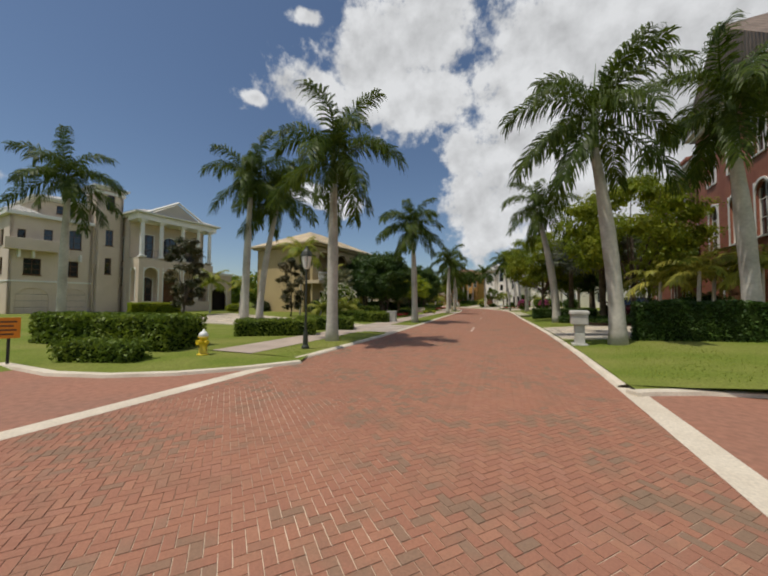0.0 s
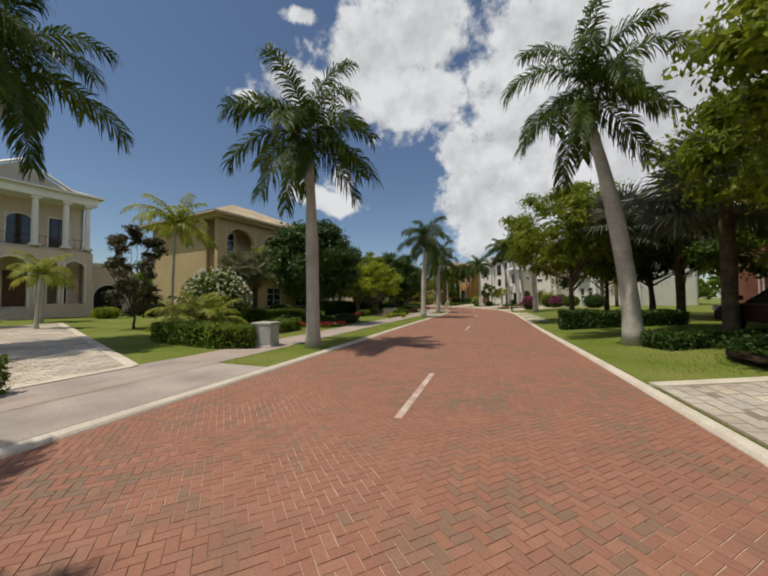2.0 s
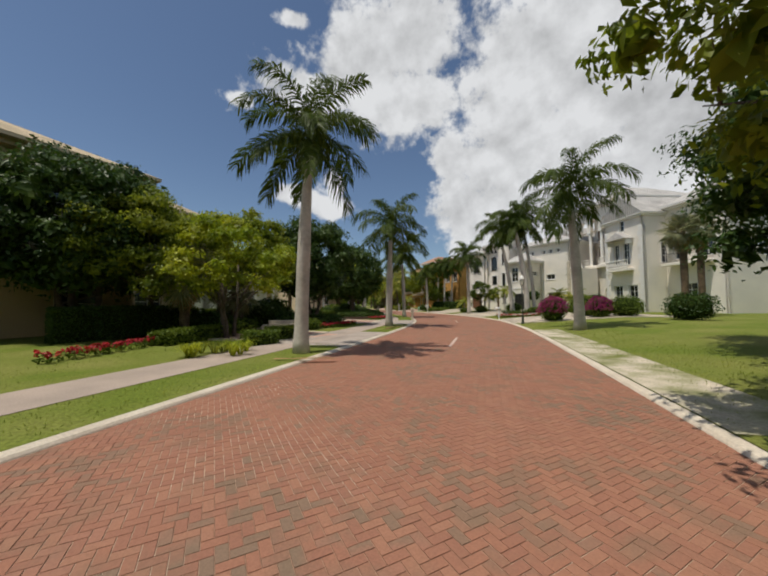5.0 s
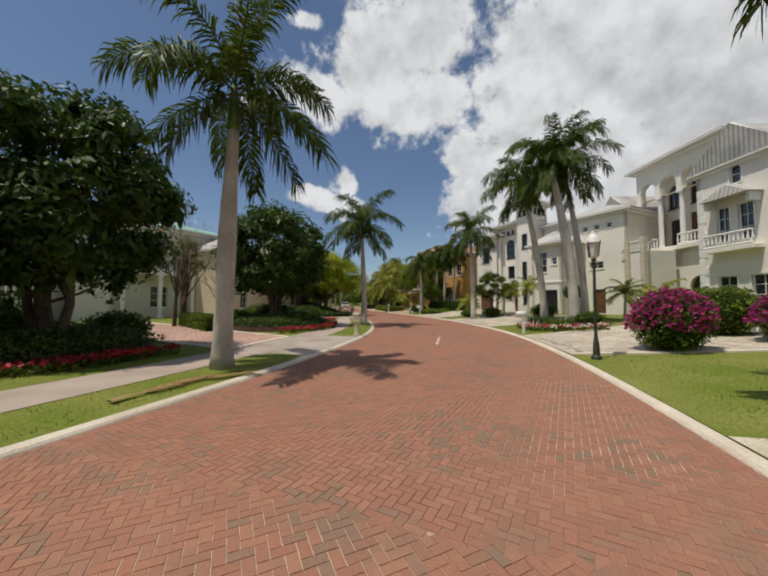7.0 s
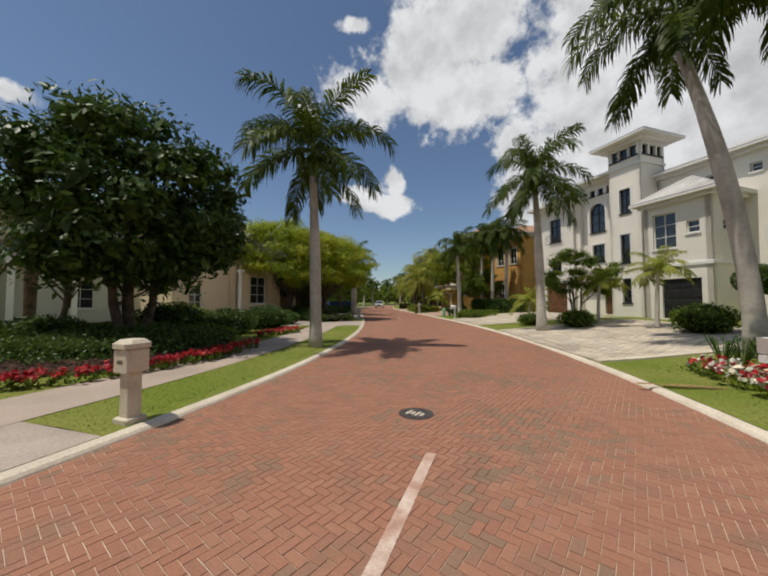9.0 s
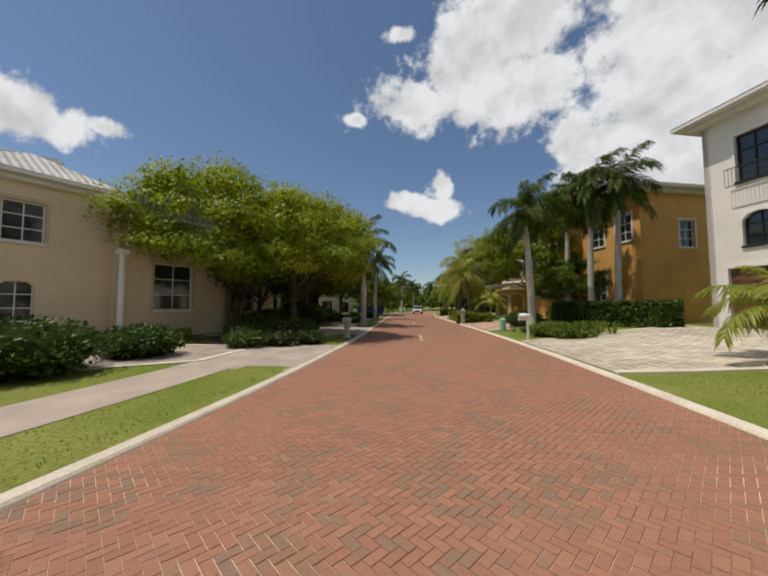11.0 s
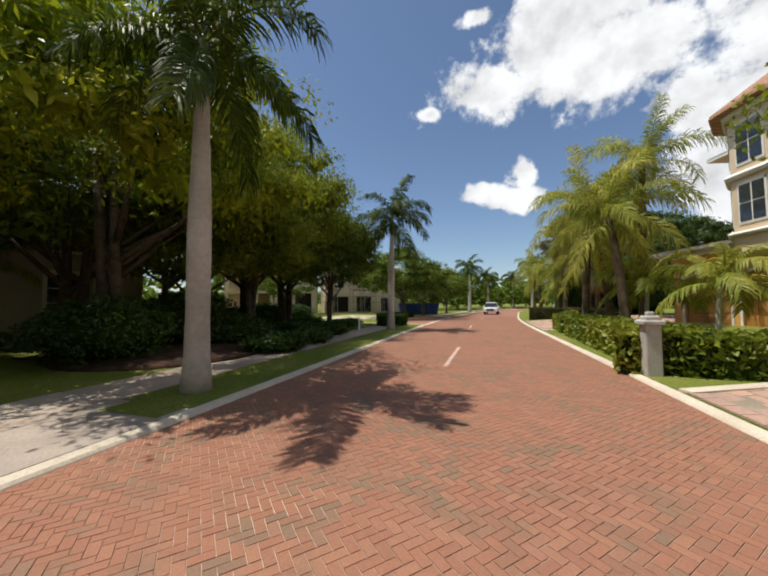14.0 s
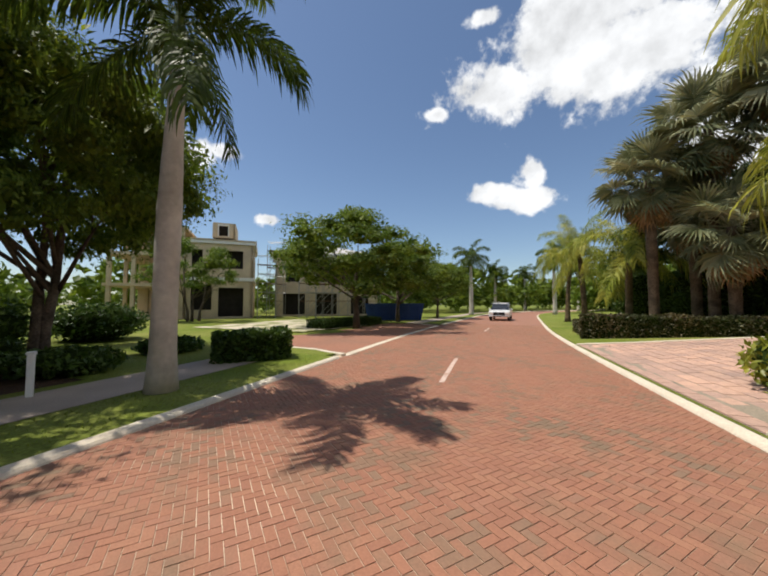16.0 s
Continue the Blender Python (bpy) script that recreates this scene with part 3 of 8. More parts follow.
def build_ground():
    # one sheet to the horizon: finer round the road
    xs = np.unique(np.r_[np.array([-2400, -1200, -600, -330, -220, -150, -120]), np.arange(-100, 61, 2.0), np.array([75, 100, 150, 240, 500, 1200, 2400])])
    ys = np.unique(np.r_[np.array([-2400, -1200, -500, -200, -100, -60, -30]), np.arange(-16, 215, 2.0), np.array([230, 260, 320, 450, 700, 1300, 2400])])
    sh = Shape()
    for y in ys:
        for x in xs:
            i, n = near(x, y)
            d = float(np.hypot(*(LINE[i] - (x, y))))
            sh.v.append((x, y, -0.05 if d < 8.6 else lift(math.copysign(d, n)) - 0.02))
    w = len(xs)
    for j in range(len(ys) - 1):
        for i in range(w - 1):
            a = j * w + i
            sh.f.append((a, a + 1, a + w + 1, a + w))
    sh.smooth = True
    setting("ground", sh, M["grass"], "mown lawn reaching to the distance")
    setting("verge_left", strip(I0, I1, [-5.35, -4.6, LEFT - 0.20], [0.075, 0.085, 0.064], skip=[J1, J2] + APRON_L), M["grass"], "grass verge")
    setting("pavement", strip(I0, I1, [-6.95, -5.35], [0.085, 0.085], skip=[J1, J2]), M["walk"], "grey concrete pavement")
    setting("bed_left", strip(I0, I1, [-13, -10, -8.2, -6.95], [0.06, 0.08, 0.085, 0.08], skip=[J1, J2]), M["grass"], "lawn beside the pavement")
    setting("verge_right", strip(I0, I1, [RIGHT + 0.20, 4.8, 6, 7.5, 9, 11, 13], skip=[J1R]), M["grass"], "grass verge rising from the kerb")
    for k, (a, b) in enumerate(APRON_L):
        setting("apron", strip(a - 2, b + 2, [-6.95, LEFT - 0.215], [0.095, 0.066], step=1), M["drive_grey"], "grey paved driveway mouth")
    # side streets with their corner kerbs
    corner = [(6.45, 29.3), (5.75, 28.0), (4.95, 27.0), (3.85, 26.2), (2.6, 25.75), (-0.4, 25.6), (-12, 25.3), (-45, 24.6)]
    corner_r = [tuple(road_point(J1R[1], RIGHT + 0.11)), (13.95, 29.95), (14.7, 30.35), (15.8, 30.7), (22, 31.5), (45, 33.5)]
    q0, q1 = road_point(J2[0], LEFT - 0.28), road_point(J2[1], LEFT - 0.28)
    far_a = [tuple(road_point(J2[0], LEFT - 0.12)), (-35.6, 128.75), (-36.5, 128.6), (-37.8, 127.9), (-41, 125.8), (-60, 112)]
    far_b = [tuple(q1), (-48.6, 141.4), (-52, 138.8), (-72, 124)]
    for name, pts in (("side_street", corner + [(-45, 9), (0, 10), (5, 8), (7.1, 3)]), ("side_street_right", [(14.6, 2), (17, 8), (45, 9)] + corner_r[::-1]), ("side_street_far", far_a[::-1] + far_b)):
        sh = Shape()
        sh.add([(x, y, 0.003) for x, y in pts], [tuple(range(len(pts)))])
        setting(name, sh, M["road_far"], "red brick side street")
    for pts in (corner, corner_r, far_a, far_b):
        p = np.array(pts, float)
        t = np.gradient(p, axis=0)
        t /= np.hypot(*t.T)[:, None]
        nn = np.stack([t[:, 1], -t[:, 0]], 1) * 0.13
        ks = Shape()
        ks.loft([[(*(a - m), -0.02), (*(a - m * 0.8), 0.07), (*(a + m * 0.8), 0.07), (*(a + m), -0.02)] for a, m in zip(p, nn)])
        setting("kerb_side", ks, M["kerb"], "pale concrete kerb round the corner")
    for pts in (corner[:7] + [(-12, 32), (0, 31.5), (5.4, 31.4)], far_a[:5] + [(-44, 120), (-34, 120), tuple(road_point(J2[0] - 4, -5.0)), tuple(road_point(J2[0], -4.0))]):
        sh = Shape()
        sh.add([(x, y, 0.060) for x, y in pts], [tuple(range(len(pts)))])
        setting("corner_lawn", sh, M["grass"], "mown grass at the street corner")
    # the right-hand corner slopes up from the kerb to the verge
    sh = Shape()
    px, py = [p[0] for p in corner_r], [p[1] for p in corner_r]
    rows = []
    for n in (RIGHT + 0.12, 4.3, 4.8, 6, 7.5, 9, 11, 13):
        e = road_point(J1R[1] + 3, n)
        k = (e[0] + 0.25, float(np.interp(e[0] + 0.25, px, py)))
        rows.append([(k[0] + (e[0] - k[0]) * u, k[1] + (e[1] - k[1]) * u, 0.062 + (lift(n) - 0.066) * u) for u in (0, 0.35, 0.7, 1.0)])
    for a, b in zip(rows[:-1], rows[1:]):
        sh.add(a + b[::-1], [(k, k + 1, 6 - k, 7 - k) for k in range(3)])
    sh.smooth = True
    setting("corner_slope", sh, M["grass"], "mown grass rising from the corner kerb")


def build_bricks():
    """Herringbone pavers at a fixed turn to the ground in each stretch; the nearest are single objects."""
    L, W, g, bev = 0.172, 0.086, 0.0055, 0.0015
    turn_at = near(4.3, 73.0)[0]
    base = Shape()
    top = [(g / 2 + bev, g / 2 + bev), (L - g / 2 - bev, g / 2 + bev), (L - g / 2 - bev, W - g / 2 - bev), (g / 2 + bev, W - g / 2 - bev)]
    low = [(g / 2, g / 2), (L - g / 2, g / 2), (L - g / 2, W - g / 2), (g / 2, W - g / 2)]
    tv = np.array([(*p, 0.0) for p in top] + [(*p, -0.004) for p in low])
    tf = [(0, 1, 2, 3), (4, 5, 1, 0), (5, 6, 2, 1), (6, 7, 3, 2), (7, 4, 0, 3)]
    me = bpy.data.meshes.new("brick")
    me.from_pydata([tuple(p) for p in tv], [], tf)
    me.materials.append(M["brick"])
    nears = near(9.2, 36)[0]
    road = bpy.data.objects["road"]
    rnd = np.random.RandomState(4)
    allv, count, singles = [], 0, 0
    for i_from, i_to, turn in ((IA, turn_at, 52.0), (turn_at, IB, -3.0)):
        pts = LINE[i_from:i_to + 1]
        c0 = pts.mean(0)
        ca, sa = math.cos(radians(turn)), math.sin(radians(turn))
        R = np.array([[ca, -sa], [sa, ca]])
        loc = (pts - c0) @ R
        lo, hi = loc.min(0) - 4.5, loc.max(0) + 4.5
        # cells of the 90-degree herringbone: a unit pair repeats along (W, W) and (2L, 0) in steps of W
        ii, jj = np.meshgrid(np.arange(math.floor(lo[0] / W), math.ceil(hi[0] / W)), np.arange(math.floor(lo[1] / W), math.ceil(hi[1] / W)))
        k = (ii - jj) % 4
        for kind in (0, 1):
            sel = k == (0 if kind == 0 else 3)
            x, y = ii[sel] * W, jj[sel] * W
            if kind == 0:
                centre = np.stack([x + L / 2, y + W / 2], 1)
            else:
                centre = np.stack([x + W / 2, y + L / 2], 1)
            w = centre @ R.T + c0
            # keep those on the road
            idx = np.empty(len(w), int)
            n = np.empty(len(w))
            for s in range(0, len(w), 4000):
                d = ((w[s:s + 4000, None, :] - pts[None, ::4, :]) ** 2).sum(2)
                q = i_from + 4 * d.argmin(1)
                idx[s:s + 4000] = q
                n[s:s + 4000] = ((w[s:s + 4000] - LINE[q]) * SIDE[q]).sum(1)
            t = ((w - LINE[idx]) * ALONG[idx]).sum(1)
            keep = (n > LEFT - 0.08) & (n < RIGHT + 0.08) & ~((idx == i_from) & (t < -0.05)) & ~((idx >= i_to - 3) & (t > 0.05 + 0.5 * (i_to - idx)))
            ang = turn + (90 if kind else 0)
            for (cx, cy), nn, ix in zip(w[keep], n[keep], idx[keep]):
                z = 0.004 * (1 - (nn / 3.7) ** 2) + rnd.uniform(-0.0015, 0.0015) + 0.002
                a = radians(ang + rnd.uniform(-0.6, 0.6))
                co, si = math.cos(a), math.sin(a)
                if singles < 300 and nears <= ix < nears + 12 and -2.2 < nn < 2.6:
                    ob = new("brick", me)
                    ob.matrix_basis = Matrix.Translation((cx, cy, z)) @ Matrix.Rotation(a, 4, "Z") @ Matrix.Translation((-L / 2, -W / 2, 0))
                    ob.parent = road
                    singles += 1
                    continue
                v = tv - (L / 2, W / 2, 0)
                allv.append(np.stack([v[:, 0] * co - v[:, 1] * si + cx, v[:, 0] * si + v[:, 1] * co + cy, v[:, 2] + z], 1))
                count += 1
    V = np.concatenate(allv)
    F = (np.array([f for f in tf])[None] + 8 * np.arange(count)[:, None, None]).reshape(-1, 4)
    mm = bpy.data.meshes.new("brick_field")
    mm.vertices.add(len(V))
    mm.vertices.foreach_set("co", V.astype(np.float32).ravel())
    mm.loops.add(len(F) * 4)
    mm.loops.foreach_set("vertex_index", F.astype(np.int32).ravel())
    mm.polygons.add(len(F))
    mm.polygons.foreach_set("loop_start", np.arange(0, len(F) * 4, 4, dtype=np.int32))
    mm.update(calc_edges=True)
    mm.shade_flat()
    mm.materials.append(M["brick_many"])
    ob = new("brick_field", mm)
    ob.parent = road
    tagged(ob, "", "", "", "stuff")


def build_paint():
    """Dashes of the middle line, about three metres each."""
    for k, (a, b) in enumerate((((8.65, 40.7), (8.27, 43.5)), ((6.85, 54.0), (6.5, 57.0)), ((4.90, 68.0), (4.50, 71.3)), ((2.05, 83.3), (1.35, 86.0)),
                                ((-12.45, 107.4), (-14.3, 109.7)), ((-21.9, 118.7), (-24.4, 121.8)), ((-30.6, 129.2), (-32.7, 131.7)),
                                ((-39.0, 140.2), (-40.8, 142.8)), ((-46.5, 150.9), (-48.0, 153.2)), ((-53.0, 160.4), (-54.7, 162.8)), ((-60.4, 171.2), (-62.0, 173.6)))):
        a, b = np.array(a), np.array(b)
        d = (b - a) / np.hypot(*(b - a))
        s = np.array((d[1], -d[0])) * 0.055
        sh = Shape()
        sh.add([(*(a - s), 0.0095), (*(a + s), 0.0095), (*(b + s), 0.0095), (*(b - s), 0.0095)], [(0, 1, 2, 3)])
        solid("lane_dash", sh, M["paint"], "worn pale painted dash on the brick road", "road marking", group="lane dashes", kind="structure")


# ---- plants ----
def frond_mesh(name, length, start, bend, n, leaf, width, spread, droop, seed, mat, planes=2):
    """A feather leaf: a bowed midrib along +x with leaflets on both sides. start, bend: degrees."""
    rnd = random.Random(seed)
    sh = Shape()
    pts, p, dirs = [], Vector((0, 0, 0)), []
    steps = 14
    for k in range(steps + 1):
        a = radians(start - bend * (k / steps) ** 1.35)
        d = Vector((math.cos(a), 0, math.sin(a)))
        pts.append(p.copy())
        dirs.append(d)
        p = p + d * (length / steps)
    sh.tube(pts[::2], [0.035 * (1 - 0.85 * k / 7) for k in range(8)], 4)
    for k in range(n):
        t = 0.10 + 0.90 * (k + rnd.uniform(-0.3, 0.3)) / n
        f = min(max(t, 0), 0.999) * steps
        i = int(f)
        o = pts[i].lerp(pts[i + 1], f - i)
        d = dirs[i]
        up = Vector((-d.z, 0, d.x))
        for s in (-1, 1):
            ll = leaf * (0.35 + 0.65 * math.sin(math.pi * min(0.12 + 0.80 * t, 1)) ** 0.8) * rnd.uniform(0.85, 1.1)
            lift_a = radians(rnd.choice((28, -18) if planes == 2 else (4,)) + rnd.uniform(-14, 14))
            fw = radians(spread + 25 * t + rnd.uniform(-8, 8))
            out = Vector((0, s, 0)) * math.cos(fw) * math.cos(lift_a) + d * math.sin(fw) + up * math.sin(lift_a) * math.cos(fw)
            out.normalize()
            wv = d.cross(out).cross(out).normalized() * width
            mid = o + out * ll * 0.5 + Vector((0, 0, -droop * ll * 0.12))
            tip = o + out * ll * 0.92 + Vector((0, 0, -droop * ll * 0.55))
            sh.add([o - wv * 0.5, o + wv * 0.5, mid + wv, mid - wv, tip], [(0, 1, 2, 3), (3, 2, 4)])
    return sh.mesh(name)


def fan_mesh(name, radius, seed, blades=38, stalk=0.9):
    """A fan leaf: a stalk along +x and a pleated disc that splits into narrow blades with hanging tips."""
    rnd = random.Random(seed)
    sh = Shape()
    sh.tube([(0, 0, 0), (stalk * 0.5, 0, 0.04), (stalk, 0, 0)], [0.022, 0.016, 0.012], 4)

    def at(ang, rr, z):
        return Vector((stalk + rr * math.cos(ang), rr * math.sin(ang), z))

    for k in range(blades):
        a = radians(-155 + 310 * (k + 0.5) / blades)
        w = radians(310 / blades) * 0.5
        r = radius * (0.85 + 0.15 * math.cos(a)) * rnd.uniform(0.88, 1.08)
        z = 0.035 * (1 if k % 2 else -1)
        sag = -radius * rnd.uniform(0.12, 0.5)
        sh.add([at(a, 0.02, 0), at(a - w, r * 0.5, -z), at(a + w, r * 0.5, z), at(a - w * 0.3, r * 0.82, sag * 0.35), at(a + w * 0.3, r * 0.82, sag * 0.35), at(a, r, sag)], [(0, 1, 2), (1, 3, 4, 2), (3, 5, 4)])
    return sh.mesh(name)


def royal_frond(name, length, start, bend, seed, n=92, leaf=0.72, width=0.0215):
    """A plume-like leaf: an arched midrib with many narrow leaflets that stand out all round and then hang."""
    rnd = random.Random(seed)
    sh = Shape()
    steps = 14
    pts, dirs, p = [], [], Vector((0, 0, 0))
    for k in range(steps + 1):
        a = radians(start - bend * (k / steps) ** 1.25)
        d = Vector((math.cos(a), 0.06 * math.sin(k * 0.6 + seed), math.sin(a))).normalized()
        pts.append(p.copy())
        dirs.append(d)
        p = p + d * (length / steps)
    sh.tube(pts[::2], [0.032 * (1 - 0.85 * k / 7) for k in range(8)], 4)
    for k in range(n):
        t = 0.09 + 0.91 * (k + rnd.uniform(-0.4, 0.4)) / n
        f = min(max(t, 0), 0.999) * steps
        i = int(f)
        o = pts[i].lerp(pts[i + 1], f - i)
        d = dirs[i]
        up = Vector((-d.z, 0, d.x))
        for s in (-1, 1):
            ll = leaf * (0.40 + 0.60 * math.sin(math.pi * min(0.16 + 0.74 * t, 1)) ** 0.7) * rnd.uniform(0.8, 1.12)
            a = radians(rnd.choice((34, 4, -26)) + rnd.uniform(-16, 16))
            fw = radians(22 + 30 * t + rnd.uniform(-9, 9))
            out = (Vector((0, s, 0)) * math.cos(fw) * math.cos(a) + d * math.sin(fw) + up * math.sin(a) * math.cos(fw)).normalized()
            wv = d.cross(out).cross(out).normalized() * width
            drop = Vector((0, 0, -ll))
            q1 = o + out * ll * 0.40 + drop * 0.03
            q2 = o + out * ll * 0.68 + drop * rnd.uniform(0.16, 0.26)
            q3 = o + out * ll * 0.80 + drop * rnd.uniform(0.40, 0.62)
            sh.add([o - wv * 0.5, o + wv * 0.5, q1 + wv, q1 - wv, q2 + wv * 0.85, q2 - wv * 0.85, q3], [(0, 1, 2, 3), (3, 2, 4, 5), (5, 4, 6)])
    return sh.mesh(name)


ROYAL = [royal_frond("frond", 2.95, st, bd, 10 + k) for k, (st, bd) in enumerate(((78, 78), (66, 100), (55, 110), (41, 102), (25, 90), (8, 76), (-14, 56), (-40, 34)))]
COCO = [royal_frond("frond", 3.5, st, bd, 40 + k, 70, 0.80, 0.019) for k, (st, bd) in enumerate(((80, 70), (64, 96), (46, 108), (24, 98), (-4, 74), (-34, 44)))]
SMALLP = [frond_mesh("frond", 1.55, st, bd, 30, 0.42, 0.022, 25, 1.1, 70 + k, None, 1) for k, (st, bd) in enumerate(((75, 80), (52, 100), (30, 95), (5, 80)))]
FAN = [fan_mesh("frond", 0.85, 90 + k) for k in range(4)]
for ms, mt in ((ROYAL, "frond"), (COCO, "frond_coco"), (SMALLP, "frond_coco"), (FAN, "frond_fan")):
    for me in ms:
        me.materials.append(M[mt])


BISMARCK = [fan_mesh("frond", 1.0, 190 + k, 44, 0.85) for k in range(4)]
for me in BISMARCK:
    me.materials.append(M["frond_bismarck"])
DRYFAN = FAN[0].copy()
DRYFAN.materials.clear()
DRYFAN.materials.append(M["dry"])


def trunk_shape(h, r0, r1, lean, bulge=0.0, flare=1.35, sides=14, rings=16):
    sh = Shape()
    sh.smooth = True
    rows = []
    for k in range(rings + 1):
        t = k / rings
        r = r0 + (r1 - r0) * t ** 1.3 + bulge * math.exp(-((t - 0.55) / 0.22) ** 2) + (flare - 1) * r0 * math.exp(-t * 14)
        r *= 1 + (0.015 if k % 2 else -0.01)
        x, y = lean[0] * t ** 1.7, lean[1] * t ** 1.7
        rows.append([(x + r * math.cos(2 * math.pi * i / sides), y + r * math.sin(2 * math.pi * i / sides), h * t - 0.08 * (k == 0)) for i in range(sides)])
    return sh.loft(rows)


def royal_palm(x, y, h, lean=(0, 0), r=0.24, size=1.0, seed=0, label="tall royal palm with a smooth grey trunk and dark green crown", z=None):
    rnd = random.Random(seed)
    z = ground_z(x, y) - 0.02 if z is None else z
    ob = thing("royal_palm", pose(x, y, z), label, "palm", "royal palms along the street")
    part("trunk", trunk_shape(h, r * 1.0, r * 0.60, lean, r * 0.14), M["trunk"], ob)
    sl = 1.25 * size
    cs = Shape()
    cs.smooth = True
    cs.lathe([(r * 0.60, 0), (r * 0.70, 0.12 * sl), (r * 0.60, 0.5 * sl), (r * 0.40, 0.85 * sl), (r * 0.2, sl)], 12, (lean[0], lean[1], h - 0.02))
    part("crownshaft", cs, M["shaft"], ob)
    n = rnd.randint(16, 19)
    for k in range(n):
        t = k / (n - 1)
        me = ROYAL[min(int(8 * t ** 0.85 + rnd.uniform(-0.35, 0.35) + 0.1), 7) if k else 0]
        az = k * 137.5 + rnd.uniform(-20, 20)
        s = size * rnd.uniform(0.84, 1.06) * (0.9 if t > 0.9 else 1.0)
        m = pose(lean[0], lean[1], h + sl * (0.95 - 0.25 * t), 0, 0, az) @ Matrix.Rotation(radians(rnd.uniform(-18, 18)), 4, "X") @ Matrix.Scale(s, 4)
        part("frond", me, None, ob, m=m)
    # the closed spear in the middle
    sp = Shape()
    sp.tube([(lean[0], lean[1], h + sl * 0.9), (lean[0] + 0.04, lean[1], h + sl * 0.9 + 0.7 * size), (lean[0] + 0.12, lean[1] + 0.05, h + sl * 0.9 + 1.5 * size)], [0.05, 0.035, 0.006], 5)
    part("spear_leaf", sp, M["shaft"], ob)
    return ob


def coconut_palm(x, y, h, lean=(0, 0), size=1.0, seed=0, label="coconut palm with arching yellow-green fronds", meshes=None, r=0.17, n=17, boots=True, group="coconut palms"):
    rnd = random.Random(seed)
    ob = thing("coconut_palm" if meshes is None else "garden_palm", pose(x, y, ground_z(x, y) - 0.02), label, "palm", group)
    part("trunk", trunk_shape(h, r * 1.1, r * 0.8, lean, 0, 1.5), M["fibre"] if boots else M["trunk"], ob)
    meshes = meshes or COCO
    for k in range(n):
        t = k / (n - 1)
        me = meshes[min(int(t * len(meshes) * 0.999), len(meshes) - 1)]
        m = pose(lean[0], lean[1], h - 0.1, 0, 0, k * 137.5 + rnd.uniform(-20, 20)) @ Matrix.Rotation(radians(rnd.uniform(-20, 20)), 4, "X") @ Matrix.Scale(size * rnd.uniform(0.82, 1.08), 4)
        part("frond", me, None, ob, m=m)
    return ob


def fan_palm(x, y, h, size=1.0, seed=0, lean=(0, 0), n=34, label="fan palm with a ball of grey-green fan leaves", dead=True, low=-70, mat=None):
    rnd = random.Random(seed)
    ob = thing("fan_palm", pose(x, y, ground_z(x, y) - 0.02), label, "palm", "fan palms")
    part("trunk", trunk_shape(h, 0.2, 0.17, lean, 0.03, 1.2), M["fibre"], ob)
    for k in range(n):
        t = (k + 0.5) / n
        e = 82 - (82 - low) * t
        m = pose(lean[0], lean[1], h, 0, 0, k * 137.5 + rnd.uniform(-15, 15)) @ Matrix.Rotation(-radians(e + rnd.uniform(-10, 10)), 4, "Y") @ Matrix.Rotation(radians(rnd.uniform(-30, 30)), 4, "X") @ Matrix.Scale(size * rnd.uniform(0.85, 1.1), 4)
        part("frond", (FAN if mat is None else BISMARCK)[k % len(FAN)], None, ob, m=m)
    if dead:
        for k in range(9):
            m = pose(lean[0], lean[1], h - 0.05 * k, 0, 0, k * 137.5 + 40) @ Matrix.Rotation(radians(72 + rnd.uniform(-8, 8)), 4, "Y") @ Matrix.Scale(size * rnd.uniform(0.7, 0.95), 4)
            part("dead_frond", DRYFAN, None, ob, m=m)
    return ob


def leaves(centres, per, spread, size, seed, up=0.4, aspect=0.5):
    """Leaf quads in clumps round the given centres; returns a Shape-like mesh made with numpy."""
    r = np.random.RandomState(seed)
    c = np.repeat(np.asarray(centres, float), per, 0)
    n = len(c)
    off = r.normal(size=(n, 3))
    off *= (r.uniform(0.2, 1, n) ** 0.6 / np.linalg.norm(off, axis=1))[:, None]
    sp = np.asarray(spread, float)
    p = c + off * sp
    nrm = r.normal(size=(n, 3)) * 0.75 + (0, 0, up) + off * 0.8
    nrm /= np.linalg.norm(nrm, axis=1)[:, None]
    a = np.cross(nrm, r.normal(size=(n, 3)))
    a /= np.linalg.norm(a, axis=1)[:, None] + 1e-9
    b = np.cross(nrm, a)
    s = (size * r.uniform(0.6, 1.25, n))[:, None]
    fold = nrm * s * 0.14
    q = np.stack([p - a * s, p - b * s * aspect + fold, p + a * s, p + b * s * aspect + fold], 1)
    V = q.reshape(-1, 3)
    i = np.arange(n)[:, None] * 4
    F = np.concatenate([i + (0, 1, 2), i + (0, 2, 3)], 0)
    return V, F


